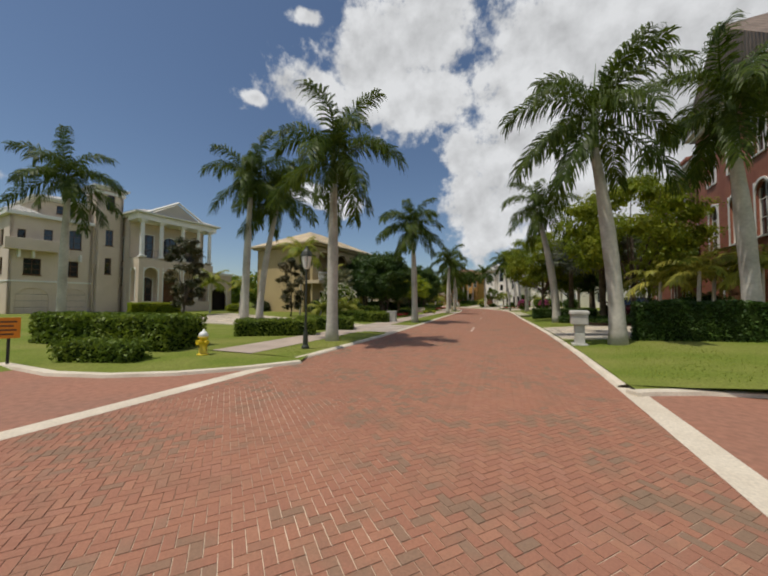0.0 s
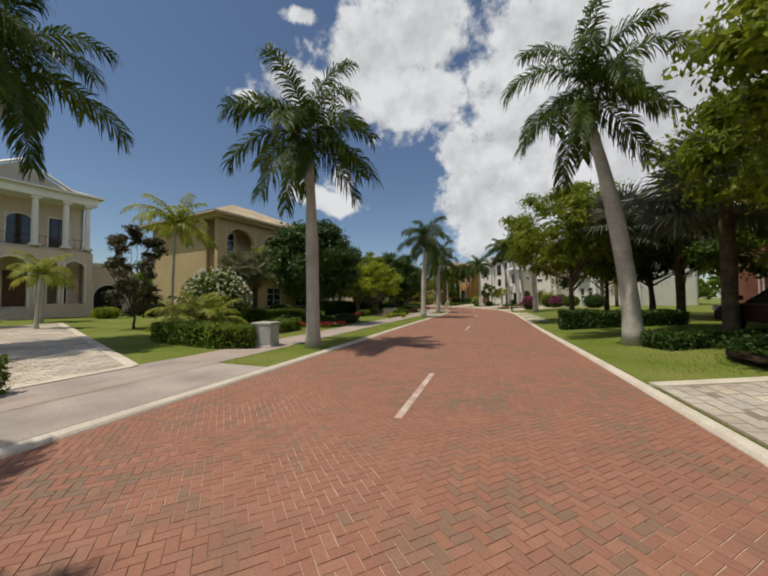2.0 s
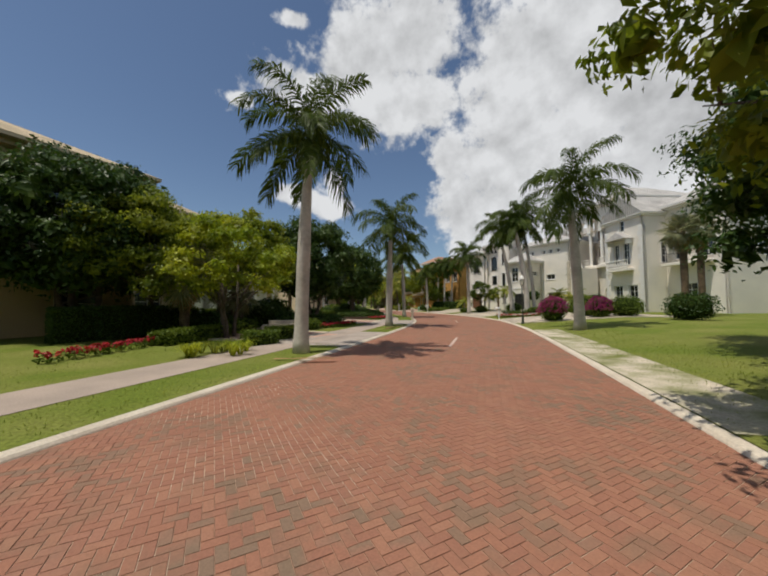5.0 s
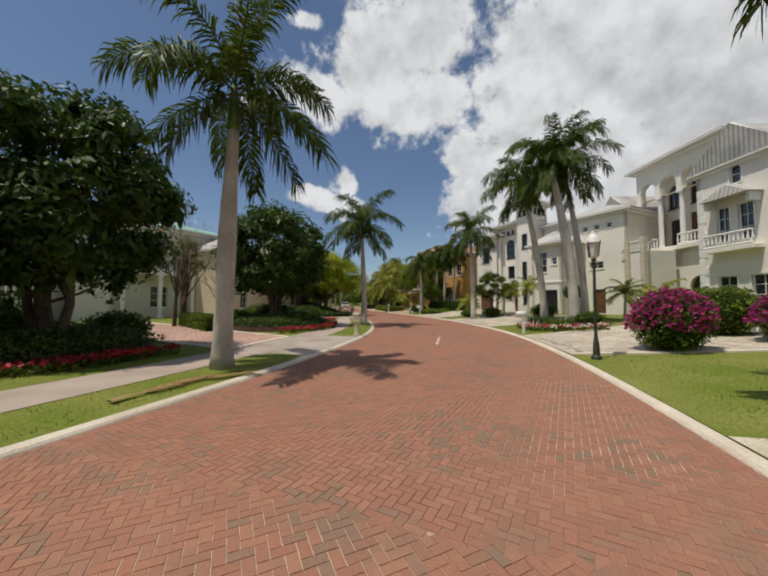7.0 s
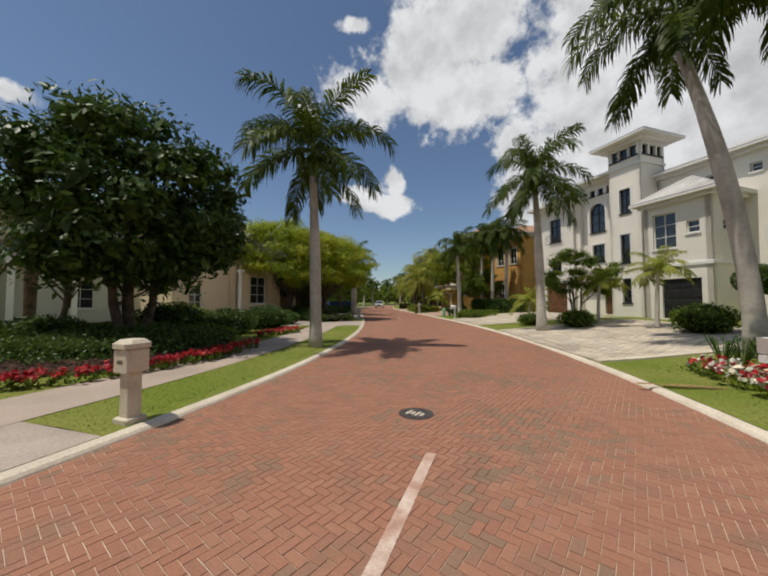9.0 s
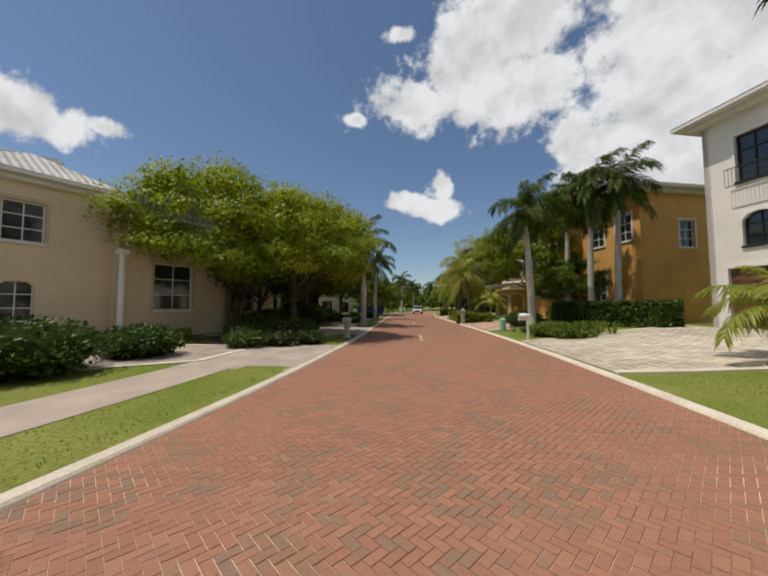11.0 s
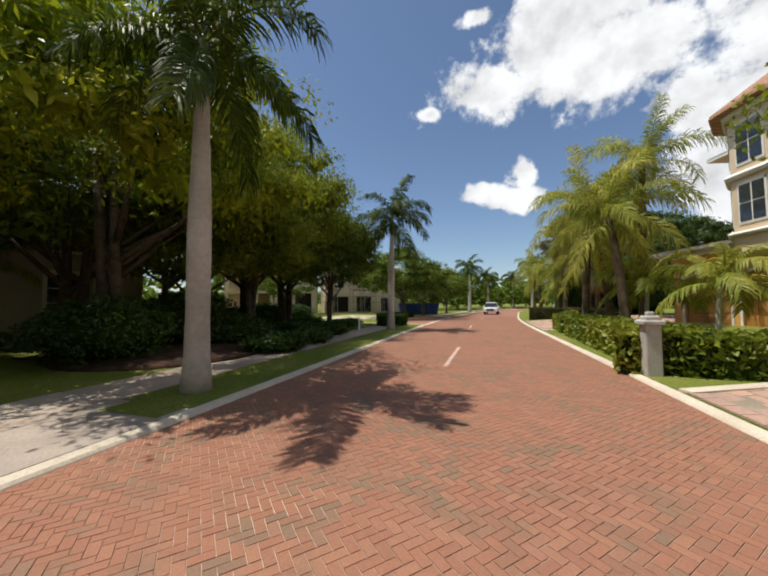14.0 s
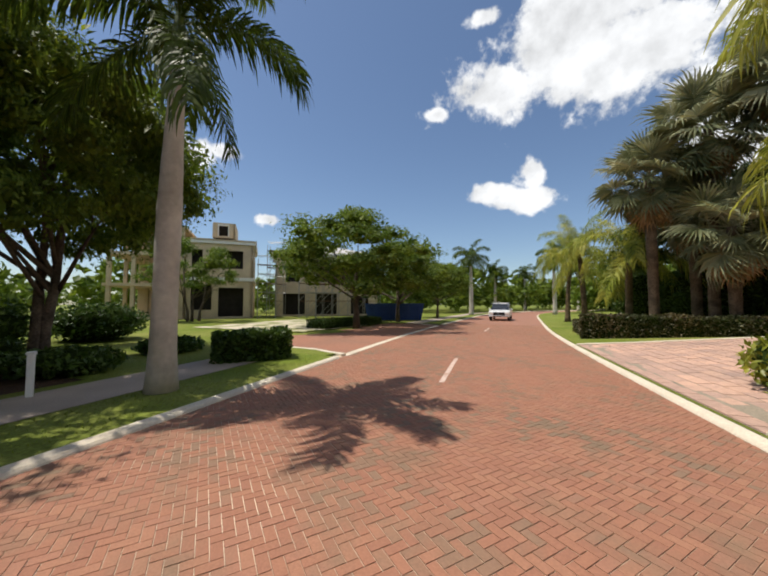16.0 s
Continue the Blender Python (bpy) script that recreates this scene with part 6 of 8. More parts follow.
def house_mansion():
    """The white mansion: an arcade of tall columns above a raised porch with an outside stair, between gabled wings with pale tiles."""
    ob, L = house((14.2, 110.0), (18.88, 101.16), 0.55, "white stucco mansion with a columned arcade and outside stair")
    c, t = "stucco_white", "trim"

    def front_gable(x0, x1, y, z, rise):
        s = Shape()
        s.add([(x0, y, z), (x1, y, z), ((x0 + x1) / 2, y, z + rise), (x0, y + 0.25, z), (x1, y + 0.25, z), ((x0 + x1) / 2, y + 0.25, z + rise)], [(0, 1, 2), (5, 4, 3)])
        part("gable", s, M[c], ob)
        for a in (x0 - 0.35, x1 + 0.35):
            q = Shape()
            q.tube([(a, y - 0.12, z - 0.18), ((x0 + x1) / 2, y - 0.12, z + rise + 0.14)], [0.14, 0.14], 4)
            part("bargeboard", q, M[t], ob)

    def hood(x0, x1, y, z):
        s = Shape()
        xm = (x0 + x1) / 2
        s.add([(x0, y, z), (x1, y, z), (x1, y - 1.0, z), (x0, y - 1.0, z), (xm, y, z + 1.0), (xm, y - 0.75, z + 0.85)], [(3, 2, 5), (0, 3, 5, 4), (2, 1, 4, 5), (0, 1, 2, 3)])
        part("window_hood", with_uv(s.mesh("window_hood")), M["roof_pale"], ob)
        for a in (x0 + 0.15, x1 - 0.35):
            q = Shape()
            q.box(a, a + 0.2, y - 0.8, y, z - 0.55, z - 0.01, 0.03)
            part("bracket", q, M[t], ob)

    def quoins(x, y, n, side):
        for k in range(n):
            q = Shape()
            w = 0.62 if k % 2 else 0.44
            q.box(x - (w if side < 0 else 0.0), x + (w if side > 0 else 0.0), y - 0.05, y + 0.4, 0.62 * k, 0.62 * k + 0.57, 0.02)
            part("quoin", q, M[t], ob)

    # left gabled wing
    block(ob, -6.0, -0.2, 0.0, 9, 9.6, c, [W(2.1, 4.6, 1.5, 2.6), W(4.1, 4.9, 0.6, 2.2), W(2.6, 9.3 - 0.9, 0.6, 1.1, "win", True), W(2.0, 0.6, 1.6, 1.8)], [W(3, 4.6, 1.2, 2.2), W(6, 4.6, 1.2, 2.2)], (), "iron", t)
    hip_roof(ob, -6.0, -0.2, 0.0, 9, 9.7, 2.9, 0.35, "roof_pale", t, "y")
    front_gable(-6.0, -0.2, -0.05, 9.6, 2.8)
    hood(-4.3, -1.9, 0.0, 7.5)
    balustrade(ob, (-4.3, -0.45), (-1.7, -0.45), 4.4, 0.85, iron=True, step=0.13)
    s = Shape()
    s.box(-4.5, -1.5, -0.55, 0.0, 4.15, 4.4, 0.02)
    part("balcony", s, M[c], ob)
    quoins(-0.2, 0.0, 14, -1)
    # arcade over the raised porch
    block(ob, 0, 7.8, 2.6, 11, 13.6, c, [W(0.7, 6.3, 1.1, 2.6), W(2.7, 6.2, 1.5, 3.0, "door"), W(4.9, 6.3, 1.1, 2.6), W(0.6, 10.0, 1.2, 2.2, "win", True), W(2.8, 10.0, 1.2, 2.2, "win", True), W(4.9, 10.0, 1.2, 2.2, "win", True)], (), (), "wood", t)
    wall(ob, pose(0, 0.0, 10.7), 7.8, 2.9, c, [W(0.45, 0.0, 1.6, 1.6, "open", True), W(2.55, 0.0, 1.6, 1.6, "open", True), W(4.6, 0.0, 1.5, 1.6, "open", True), W(6.45, 0.0, 1.0, 1.5, "open", True)], None, t, 0.5)
    wall(ob, pose(0, 0.0, 0), 7.8, 5.6, c, [W(1.0, 0.3, 1.8, 3.0, "open", True), W(5.0, 0.3, 1.8, 3.0, "open", True)])
    s = Shape()
    s.box(0, 7.8, -0.5, 2.6, 5.6, 5.95, 0.03)
    part("porch_floor", s, M[c], ob)
    s = Shape()
    s.box(0, 7.8, 0.5, 2.6, 13.3, 13.5)
    part("porch_ceiling", s, M[c], ob)
    for x in (0.25, 2.3, 4.37, 6.28, 7.6):
        column(ob, x, 0.25, 5.95, 10.7, 0.2, t)
    balustrade(ob, (0.2, -0.3), (2.4, -0.3), 5.95, 0.9, step=0.28)
    balustrade(ob, (4.4, -0.3), (7.6, -0.3), 5.95, 0.9, step=0.28)
    hip_roof(ob, 0, 7.8, 0.0, 11, 13.9, 2.6, 0.7, "roof_pale", t)
    # stair rising along the front to a landing
    for k in range(26):
        q = Shape()
        q.box(-3.0 + 0.22 * k, -3.0 + 0.22 * (k + 1), -3.2, -1.5, 0, 0.2 * (k + 1))
        part("step", q, M["stone"], ob)
    q = Shape()
    q.box(2.72, 4.4, -3.2, -0.52, 0, 5.5, 0.02)
    part("landing", q, M[c], ob)
    for y in (-3.25, -1.45):
        balustrade(ob, (-3.0, y), (2.72, y), 0.2, 0.95, step=0.28, z2=5.4)
    balustrade(ob, (2.72, -3.2), (4.4, -3.2), 5.5, 0.9, step=0.28)
    for x, z in ((-3.0, 0.0), (2.72, 5.0), (4.4, 5.0)):
        q = Shape()
        q.box(x - 0.2, x + 0.2, -3.45, -3.05, 0, z + 1.6, 0.03)
        part("newel", q, M["stone"], ob)
    # right wing under a gable, with a hooded window and balcony
    block(ob, 7.8, 13.0, -2.0, 9, 10.4, c, [W(1.3, 5.2, 0.8, 2.4), W(2.6, 5.2, 0.9, 2.4), W(2.2, 10.4 - 1.4, 0.7, 1.2, "win", True), W(1.2, 1.0, 1.2, 1.9), W(3.2, 1.0, 1.2, 1.9)], (), [W(2, 5.2, 1.2, 2.2), W(6, 5.2, 1.2, 2.2), W(4, 8.4, 1.0, 1.4)], "trim", t)
    hip_roof(ob, 7.8, 13.0, -2.0, 9, 10.5, 2.5, 0.4, "roof_pale", t, "y")
    front_gable(7.8, 13.0, -2.05, 10.4, 2.4)
    hood(8.8, 11.9, -2.0, 8.0)
    quoins(13.0, -2.0, 15, -1)
    quoins(7.8, -2.0, 15, 1)
    s = Shape()
    s.box(8.8, 11.8, -2.75, -2.0, 4.5, 4.75, 0.03)
    part("balcony", s, M[c], ob)
    balustrade(ob, (8.85, -2.7), (11.75, -2.7), 4.75, 0.9, step=0.25)
    # end bay with a pent hood and an iron balcony
    block(ob, 13.0, 18.6, 0.6, 9, 10.6, c, [W(0.9, 5.4, 1.1, 2.2), W(3.4, 5.4, 1.2, 2.0), W(1.2, 8.6, 1.0, 1.2), W(1.6, 1.0, 1.4, 1.9)], (), [W(3, 5.2, 1.2, 1.8)], "trim", t)
    hip_roof(ob, 13.0, 18.6, 0.6, 9, 10.9, 2.2, 0.6, "roof_pale", t)
    hood(13.5, 15.6, 0.6, 8.0)
    s = Shape()
    s.box(13.4, 17.6, -0.5, 0.58, 4.7, 4.95, 0.03)
    part("balcony", s, M[c], ob)
    balustrade(ob, (13.4, -0.45), (17.6, -0.45), 4.95, 0.9, iron=True, step=0.14)
    return ob


def house_tower():
    """The white three-storey house with a square lookout tower."""
    ob, L = house((2.5, 112.0), (10.5, 106.0), 0.55, "white three-storey stucco house with a square lookout tower")
    c, t = "stucco_white", "trim"
    # balcony block at the far end
    block(ob, -6.3, -2.7, 0.3, 9, 9.4, c, [W(1.2, 6.4, 1.2, 2.0), W(1.3, 3.6, 1.1, 1.4, "win", 0.4), W(0.7, 0.1, 2.2, 2.6, "garage", False, "wood")], [W(1.2, 6.4, 1.4, 2.0), W(4.6, 6.4, 1.2, 1.8), W(1.2, 3.4, 1.3, 1.7), W(4.6, 3.4, 1.2, 1.7), W(1.0, 0.1, 2.4, 2.4, "garage", False, "iron")], (), "iron", t)
    hip_roof(ob, -6.3, -2.7, 0.3, 9, 9.7, 1.3, 0.8, "roof_pale", t)
    balustrade(ob, (-5.3, -0.05), (-3.6, -0.05), 6.1, 0.85, iron=True, step=0.13)
    # entrance block: tall arch, row of attic lights, pilasters
    block(ob, -2.7, 0.7, 1.0, 9, 10.5, c, [W(1.0, 6.6, 1.3, 2.3, "win", True), W(0.35, 9.55, 0.45, 0.5), W(1.05, 9.55, 0.45, 0.5), W(1.75, 9.55, 0.45, 0.5), W(2.45, 9.55, 0.45, 0.5), W(1.2, 4.2, 1.0, 1.4), W(2.1, 0.1, 1.0, 2.5, "door")], (), (), "iron", t)
    for x in (-2.5, 0.5):
        q = Shape()
        q.box(x - 0.2, x + 0.2, 0.6, 1.0, 0, 9.3, 0.03)
        part("pilaster", q, M[c], ob)
    s = Shape()
    s.box(-2.2, 0.2, 0.2, 1.0, 3.3, 3.5, 0.03)
    part("door_hood", s, M["roof_pale"], ob)
    hip_roof(ob, -2.7, 0.7, 1.0, 9, 10.8, 1.0, 0.9, "roof_pale", t)
    # tower with open lights under a flat hipped cap
    block(ob, 0.7, 2.9, 0.0, 2.4, 12.1, c, [W(0.75, 7.3, 0.75, 1.7), W(0.75, 3.8, 0.65, 2.0), W(0.15, 11.15, 0.55, 0.7), W(0.82, 11.15, 0.55, 0.7), W(1.5, 11.15, 0.55, 0.7), W(0.8, 1.0, 0.6, 1.7)],
          [W(0.2, 11.15, 0.55, 0.7), W(0.95, 11.15, 0.55, 0.7), W(1.65, 11.15, 0.55, 0.7)], [W(0.2, 11.15, 0.55, 0.7), W(0.95, 11.15, 0.55, 0.7), W(1.65, 11.15, 0.55, 0.7)], "iron", t)
    band(ob, 0.7, 2.9, 0.0, 2.4, 10.5, 0.16, 0.1)
    hip_roof(ob, 0.7, 2.9, 0.0, 2.4, 12.4, 0.6, 0.85, "roof_pale", t)
    # long right range with small top lights, and the gabled bay before it
    block(ob, 2.9, 11.5, 1.6, 9, 9.4, c, [W(0.5, 8.2, 0.5, 0.5), W(1.6, 8.2, 0.5, 0.5), W(2.7, 8.2, 0.5, 0.5), W(4.6, 8.2, 0.5, 0.5), W(5.7, 8.2, 0.5, 0.5), W(6.8, 8.2, 0.5, 0.5), W(5.2, 4.4, 1.3, 0.7), W(5.4, 0.1, 1.2, 2.3, "door")], (), [W(2, 4.2, 1.3, 1.7), W(5, 4.2, 1.3, 1.7)], "trim", t)
    hip_roof(ob, 2.9, 11.5, 1.6, 9, 9.7, 1.7, 0.6, "roof_pale", t)
    block(ob, 3.9, 7.2, -1.4, 1.6, 6.9, c, [W(0.5, 4.2, 1.2, 2.1), W(2.2, 4.9, 0.6, 0.7), W(0.9, 0.1, 1.9, 2.3, "garage", False, "iron")], [W(0.9, 4.3, 0.8, 1.0)], [W(1.0, 5.0, 1.2, 0.6)], "trim", None)
    band(ob, 3.9, 7.2, -1.4, 1.6, 3.1, 0.2, 0.07)
    hip_roof(ob, 3.9, 7.2, -1.4, 1.6, 7.15, 1.4, 0.55, "roof_pale", t)
    return ob


def house_ochre():
    """The tall orange stucco house with a many-paned stair window."""
    ob, L = house((-19.6, 131.4), (-5.2, 120.4), 0.5, "tall orange stucco house with stacked white windows")
    c, t = "stucco_orange", "trim"
    block(ob, 7.5, 12.0, -0.8, 8, 9.6, c, [W(0.5, 2.0, 1.5, 1.9), W(0.5, 4.3, 1.5, 1.9), W(0.5, 6.8, 1.5, 1.2), W(2.5, 2.0, 1.5, 1.9), W(2.5, 4.3, 1.5, 1.9), W(2.5, 6.8, 1.5, 1.2)], [W(0.1, 5, 0.5, 1.8)], (), t, t)
    hip_roof(ob, 7.5, 12.0, -0.8, 8, 9.9, 1.6, 0.8, "roof_clay", t)
    block(ob, 12.0, 17.6, 0.6, 9, 8.6, c, [W(1.5, 5.5, 1.3, 1.8), W(1.5, 1.5, 1.3, 1.8), W(3.8, 5.5, 1.2, 1.8)], (), [W(3, 5, 1.2, 1.8)], t, t)
    hip_roof(ob, 12.0, 17.6, 0.6, 9, 8.9, 1.7, 0.8, "roof_clay", t)
    # the eight-sided turret over the garage
    cx, cy, r = 2.2, 1.7, 1.9
    s = Shape()
    s.lathe([(r, 3.0), (r, 8.2)], 8, (cx, cy, 0), math.pi / 8)
    tower = part("turret", s, M["stucco_cream"], ob)
    for z, h in ((3.6, 0.16), (5.75, 0.22), (8.1, 0.3)):
        s = Shape()
        s.lathe([(r + 0.12, z), (r + 0.2, z + h * 0.5), (r + 0.12, z + h)], 8, (cx, cy, 0), math.pi / 8)
        part("band", s, M[t], tower)
    for k in range(8):
        a = k * math.pi / 4
        for z, h in ((4.1, 1.4), (6.3, 1.5)):
            m = pose(cx, cy, 0, 0, 0, math.degrees(a))
            f = r * math.cos(math.pi / 8)
            s = Shape()
            s.box(f - 0.05, f + 0.03, -0.5, 0.5, z - 0.08, z + h + 0.08)
            w = part("window_frame", s, M[t], tower, m=m)
            for dy in (-0.43, 0.03):
                for dz in (0, h / 2):
                    s = Shape()
                    s.box(f + 0.02, f + 0.045, dy, dy + 0.4, z + dz + 0.02, z + dz + h / 2 - 0.03)
                    part("pane", s, M["glass"], w)
    s = Shape()
    s.lathe([(r + 0.55, 8.3), (r + 0.5, 8.45), (0.05, 10.2)], 8, (cx, cy, 0), math.pi / 8)
    part("turret_roof", with_uv(s.mesh("turret_roof")), M["roof_clay"], ob)
    s = Shape()
    s.lathe([(0.04, 10.1), (0.12, 10.25), (0.1, 10.4), (0.02, 10.7)], 8, (cx, cy, 0))
    part("finial", s, M["stone"], ob)
    return ob


def house_garage():
    """The orange house whose arched timber garage doors face a pink drive."""
    ob, L = house((-21.8, 135.8), (-13.2, 129.6), 0.35, "orange stucco house with arched honey-coloured garage doors")
    c, t = "stucco_orange", "trim"
    block(ob, 0, 8.5, 0, 8, 3.7, c, [W(0.7, 0.05, 2.4, 2.7, "garage", 0.5, "wood_gold"), W(3.6, 0.05, 2.4, 2.7, "garage", 0.5, "wood_gold"), W(6.9, 0.9, 0.9, 1.6)], (), (), t, t)
    hip_roof(ob, 0, 8.5, 0, 8, 4.0, 0.9, 0.9, "roof_clay", t)
    block(ob, 2.2, 10.6, 2.0, 10, 8.4, c, [W(0.8, 5.4, 1.1, 1.7), W(2.5, 5.2, 2.2, 2.1), W(5.8, 5.4, 1.3, 1.7)], (), (), t, t)
    hip_roof(ob, 2.2, 10.6, 2.0, 10, 8.7, 1.7, 1.0, "roof_clay", t)
    return ob


def house_shell():
    """The unfinished concrete house with scaffolding."""
    ob, L = house((-64.5, 118.5), (-62.0, 131.0), 0.2, "unfinished tan concrete house with open floors")
    c = "concrete"
    block(ob, 6.2, 12.5, 0, 9, 8.0, c, [W(0.5, 5.2, 1.0, 1.9, "open"), W(2.1, 5.2, 1.0, 1.9, "open"), W(3.7, 5.2, 1.6, 1.9, "open"), W(0.5, 0.9, 1.9, 2.6, "open"), W(3.0, 0.2, 2.4, 3.0, "open")], [W(1.4, 5.2, 1.0, 1.8, "open"), W(4.4, 5.2, 1.0, 1.8, "open"), W(1.4, 1.0, 2.0, 2.4, "open"), W(5.4, 1.0, 2.0, 2.4, "open")], [W(2, 5, 0.8, 1.6, "open"), W(5, 5, 0.8, 1.6, "open")])
    hip_roof(ob, 6.2, 12.5, 0, 9, 8.2, 0.6, 0.3, "stucco_tan", "concrete")
    band(ob, 6.2, 12.5, 0, 9, 3.9, 0.35, 0.14)
    band(ob, 6.2, 12.5, 0, 9, 7.75, 0.3, 0.22)
    block(ob, 8.4, 10.6, 1.0, 5, 1.6, c, [W(0.6, 0.2, 0.9, 1.1, "open")], (), (), "wood", "trim", 8.6)
    s = Shape()
    for z in (0.0, 3.2, 6.2, 9.0):
        s.box(-0.4, 6.2, -0.3, 8, z, z + 0.28)
    part("slab", s, M[c], ob)
    for x in (0.0, 1.9, 3.9, 5.9):
        for y in (0.0, 4.0):
            q = Shape()
            q.box(x - 0.16, x + 0.16, y - 0.16, y + 0.16, 0.28, 9.0)
            part("post", q, M[c], ob)
    s = Shape()
    s.box(0, 6.2, 7.6, 7.9, 0.28, 9.0)
    part("back_wall", s, M[c], ob)
    return ob


def house_scaffold():
    ob, L = house((-66.0, 134.0), (-62.5, 147.0), 0.2, "tan house front behind scaffolding")
    c = "stucco_tan"
    block(ob, 0, 13, 0, 9, 7.6, "concrete", [W(1, 0.2, 2.6, 2.6, "open"), W(5, 0.2, 2.6, 2.6, "open"), W(9.4, 0.2, 2.4, 2.4, "open"), W(1.2, 4.3, 1.6, 2.0, "open"), W(5.2, 4.3, 1.6, 2.0, "open"), W(9.4, 4.3, 1.6, 2.0, "open")], [W(3, 4.3, 1.2, 1.8, "open")])
    hip_roof(ob, 0, 13, 0, 9, 7.9, 1.7, 0.6, "roof_pale", "trim")
    return ob


def scaffold(x, y, turn, n, levels, label="steel scaffolding with plank decks"):
    ob = thing("scaffold", pose(x, y, 0.15, 0, 0, turn), label, "scaffold", "scaffolding")
    for k in range(n + 1):
        for yy in (0, 0.9):
            s = Shape()
            s.tube([(k * 1.8, yy, 0), (k * 1.8, yy, levels * 1.9 + 0.6)], [0.035, 0.035], 6)
            part("standard", s, M["scaffold"], ob)
    for l in range(1, levels + 1):
        s = Shape()
        s.box(-0.1, n * 1.8 + 0.1, 0.05, 0.85, l * 1.9 - 0.05, l * 1.9)
        part("deck", s, M["wood"], ob)
        for yy in (0, 0.9):
            s = Shape()
            s.tube([(0, yy, l * 1.9 + 0.9), (n * 1.8, yy, l * 1.9 + 0.9)], [0.03, 0.03], 5)
            part("guard_rail", s, M["scaffold"], ob)
        for k in range(n):
            s = Shape()
            s.tube([(k * 1.8, 0, (l - 1) * 1.9), (k * 1.8 + 1.8, 0, l * 1.9)], [0.025, 0.025], 5)
            part("brace", s, M["scaffold"], ob)
    return ob


# ---- street furniture ----
def street_lamp(x, y, h=3.3, top="lamp_glass", label="dark green bronze lamp post with a frosted lantern"):
    ob = thing("street_lamp", pose(x, y, ground_z(x, y) - 0.02), label, "lamp", "street lamps")
    s = Shape()
    s.lathe([(0.13, 0), (0.13, 0.10), (0.09, 0.16), (0.075, 0.5), (0.05, 0.6), (0.04, 0.75), (0.034, h - 0.75), (0.07, h - 0.72), (0.05, h - 0.66)], 12)
    part("post", s, M["bronze"], ob)
    s = Shape()
    s.lathe([(0.06, h - 0.66), (0.10, h - 0.6), (0.16, h - 0.25), (0.14, h - 0.22)], 8)
    part("lantern", s, M["lamp_glass"], ob)
    s = Shape()
    s.lathe([(0.20, h - 0.22), (0.15, h - 0.08), (0.06, h + 0.02), (0.03, h + 0.12)], 8)
    part("cap", s, M[top], ob)
    for k in range(4):
        a = math.pi / 4 + k * math.pi / 2
        s = Shape()
        s.tube([(0.14 * math.cos(a), 0.14 * math.sin(a), h - 0.62), (0.21 * math.cos(a), 0.21 * math.sin(a), h - 0.18)], [0.014, 0.014], 4)
        part("rib", s, M["bronze"], ob)
    return ob


def stone_mailbox(x, y, turn, h=1.15, w=0.38, mat="stone", label="cast stone mailbox pillar", bars=True):
    ob = thing("mailbox", pose(x, y, ground_z(x, y) - 0.03, 0, 0, turn), label, "mailbox", "mailboxes")
    s = Shape()
    s.box(-w * 0.55, w * 0.55, -w * 0.55, w * 0.55, 0, 0.10, 0.015).box(-w * 0.36, w * 0.36, -w * 0.36, w * 0.36, 0.10, h * 0.62, 0.015)
    part("pillar", s, M[mat], ob)
    s = Shape()
    s.box(-w * 0.58, w * 0.58, -w * 0.58, w * 0.58, h * 0.62, h * 0.90, 0.02)
    body = part("box", s, M[mat], ob)
    s = Shape()
    s.box(-w * 0.68, w * 0.68, -w * 0.68, w * 0.68, h * 0.90, h, 0.05)
    part("cap", s, M[mat], ob)
    s = Shape()
    s.box(w * 0.575, w * 0.60, -w * 0.40, w * 0.40, h * 0.65, h * 0.88, 0.0)
    part("door", s, M[mat], body)
    if bars:
        for k in range(3):
            s = Shape()
            s.box(w * (-0.22 + 0.16 * k), w * (-0.12 + 0.16 * k), -w * 0.595, -w * 0.575, h * 0.72, h * 0.765)
            part("dark_bar", s, M["bronze"], body)
    return ob


def post_mailbox(x, y, turn, h=1.25):
    ob = thing("mailbox", pose(x, y, ground_z(x, y) - 0.03, 0, 0, turn), "white painted mailbox on a wooden post", "mailbox", "mailboxes")
    s = Shape()
    s.box(-0.05, 0.05, -0.05, 0.05, 0, h * 0.85, 0.008)
    s.box(-0.06, 0.42, -0.045, 0.045, h * 0.66, h * 0.73)
    part("post", s, M["white_paint"], ob)
    s = Shape()
    s.smooth = True
    ring = [(0.11 * math.cos(math.pi * k / 8), 0.10 + 0.11 * math.sin(math.pi * k / 8)) for k in range(9)] + [(-0.11, 0.0), (0.11, 0.0)]
    s.loft([[(xx, p, h * 0.74 + q) for p, q in ring] for xx in (-0.10, 0.38)])
    box = part("box", s, M["white_paint"], ob)
    s = Shape()
    s.box(0.38, 0.395, -0.10, 0.10, h * 0.745, h * 0.74 + 0.2)
    part("door", s, M["stucco_grey"], box)
    for k in range(3):
        s = Shape()
        s.box(0.06 + 0.09 * k, 0.11 + 0.09 * k, -0.116, -0.111, h * 0.78, h * 0.86)
        part("dark_bar", s, M["iron"], box)
    return ob


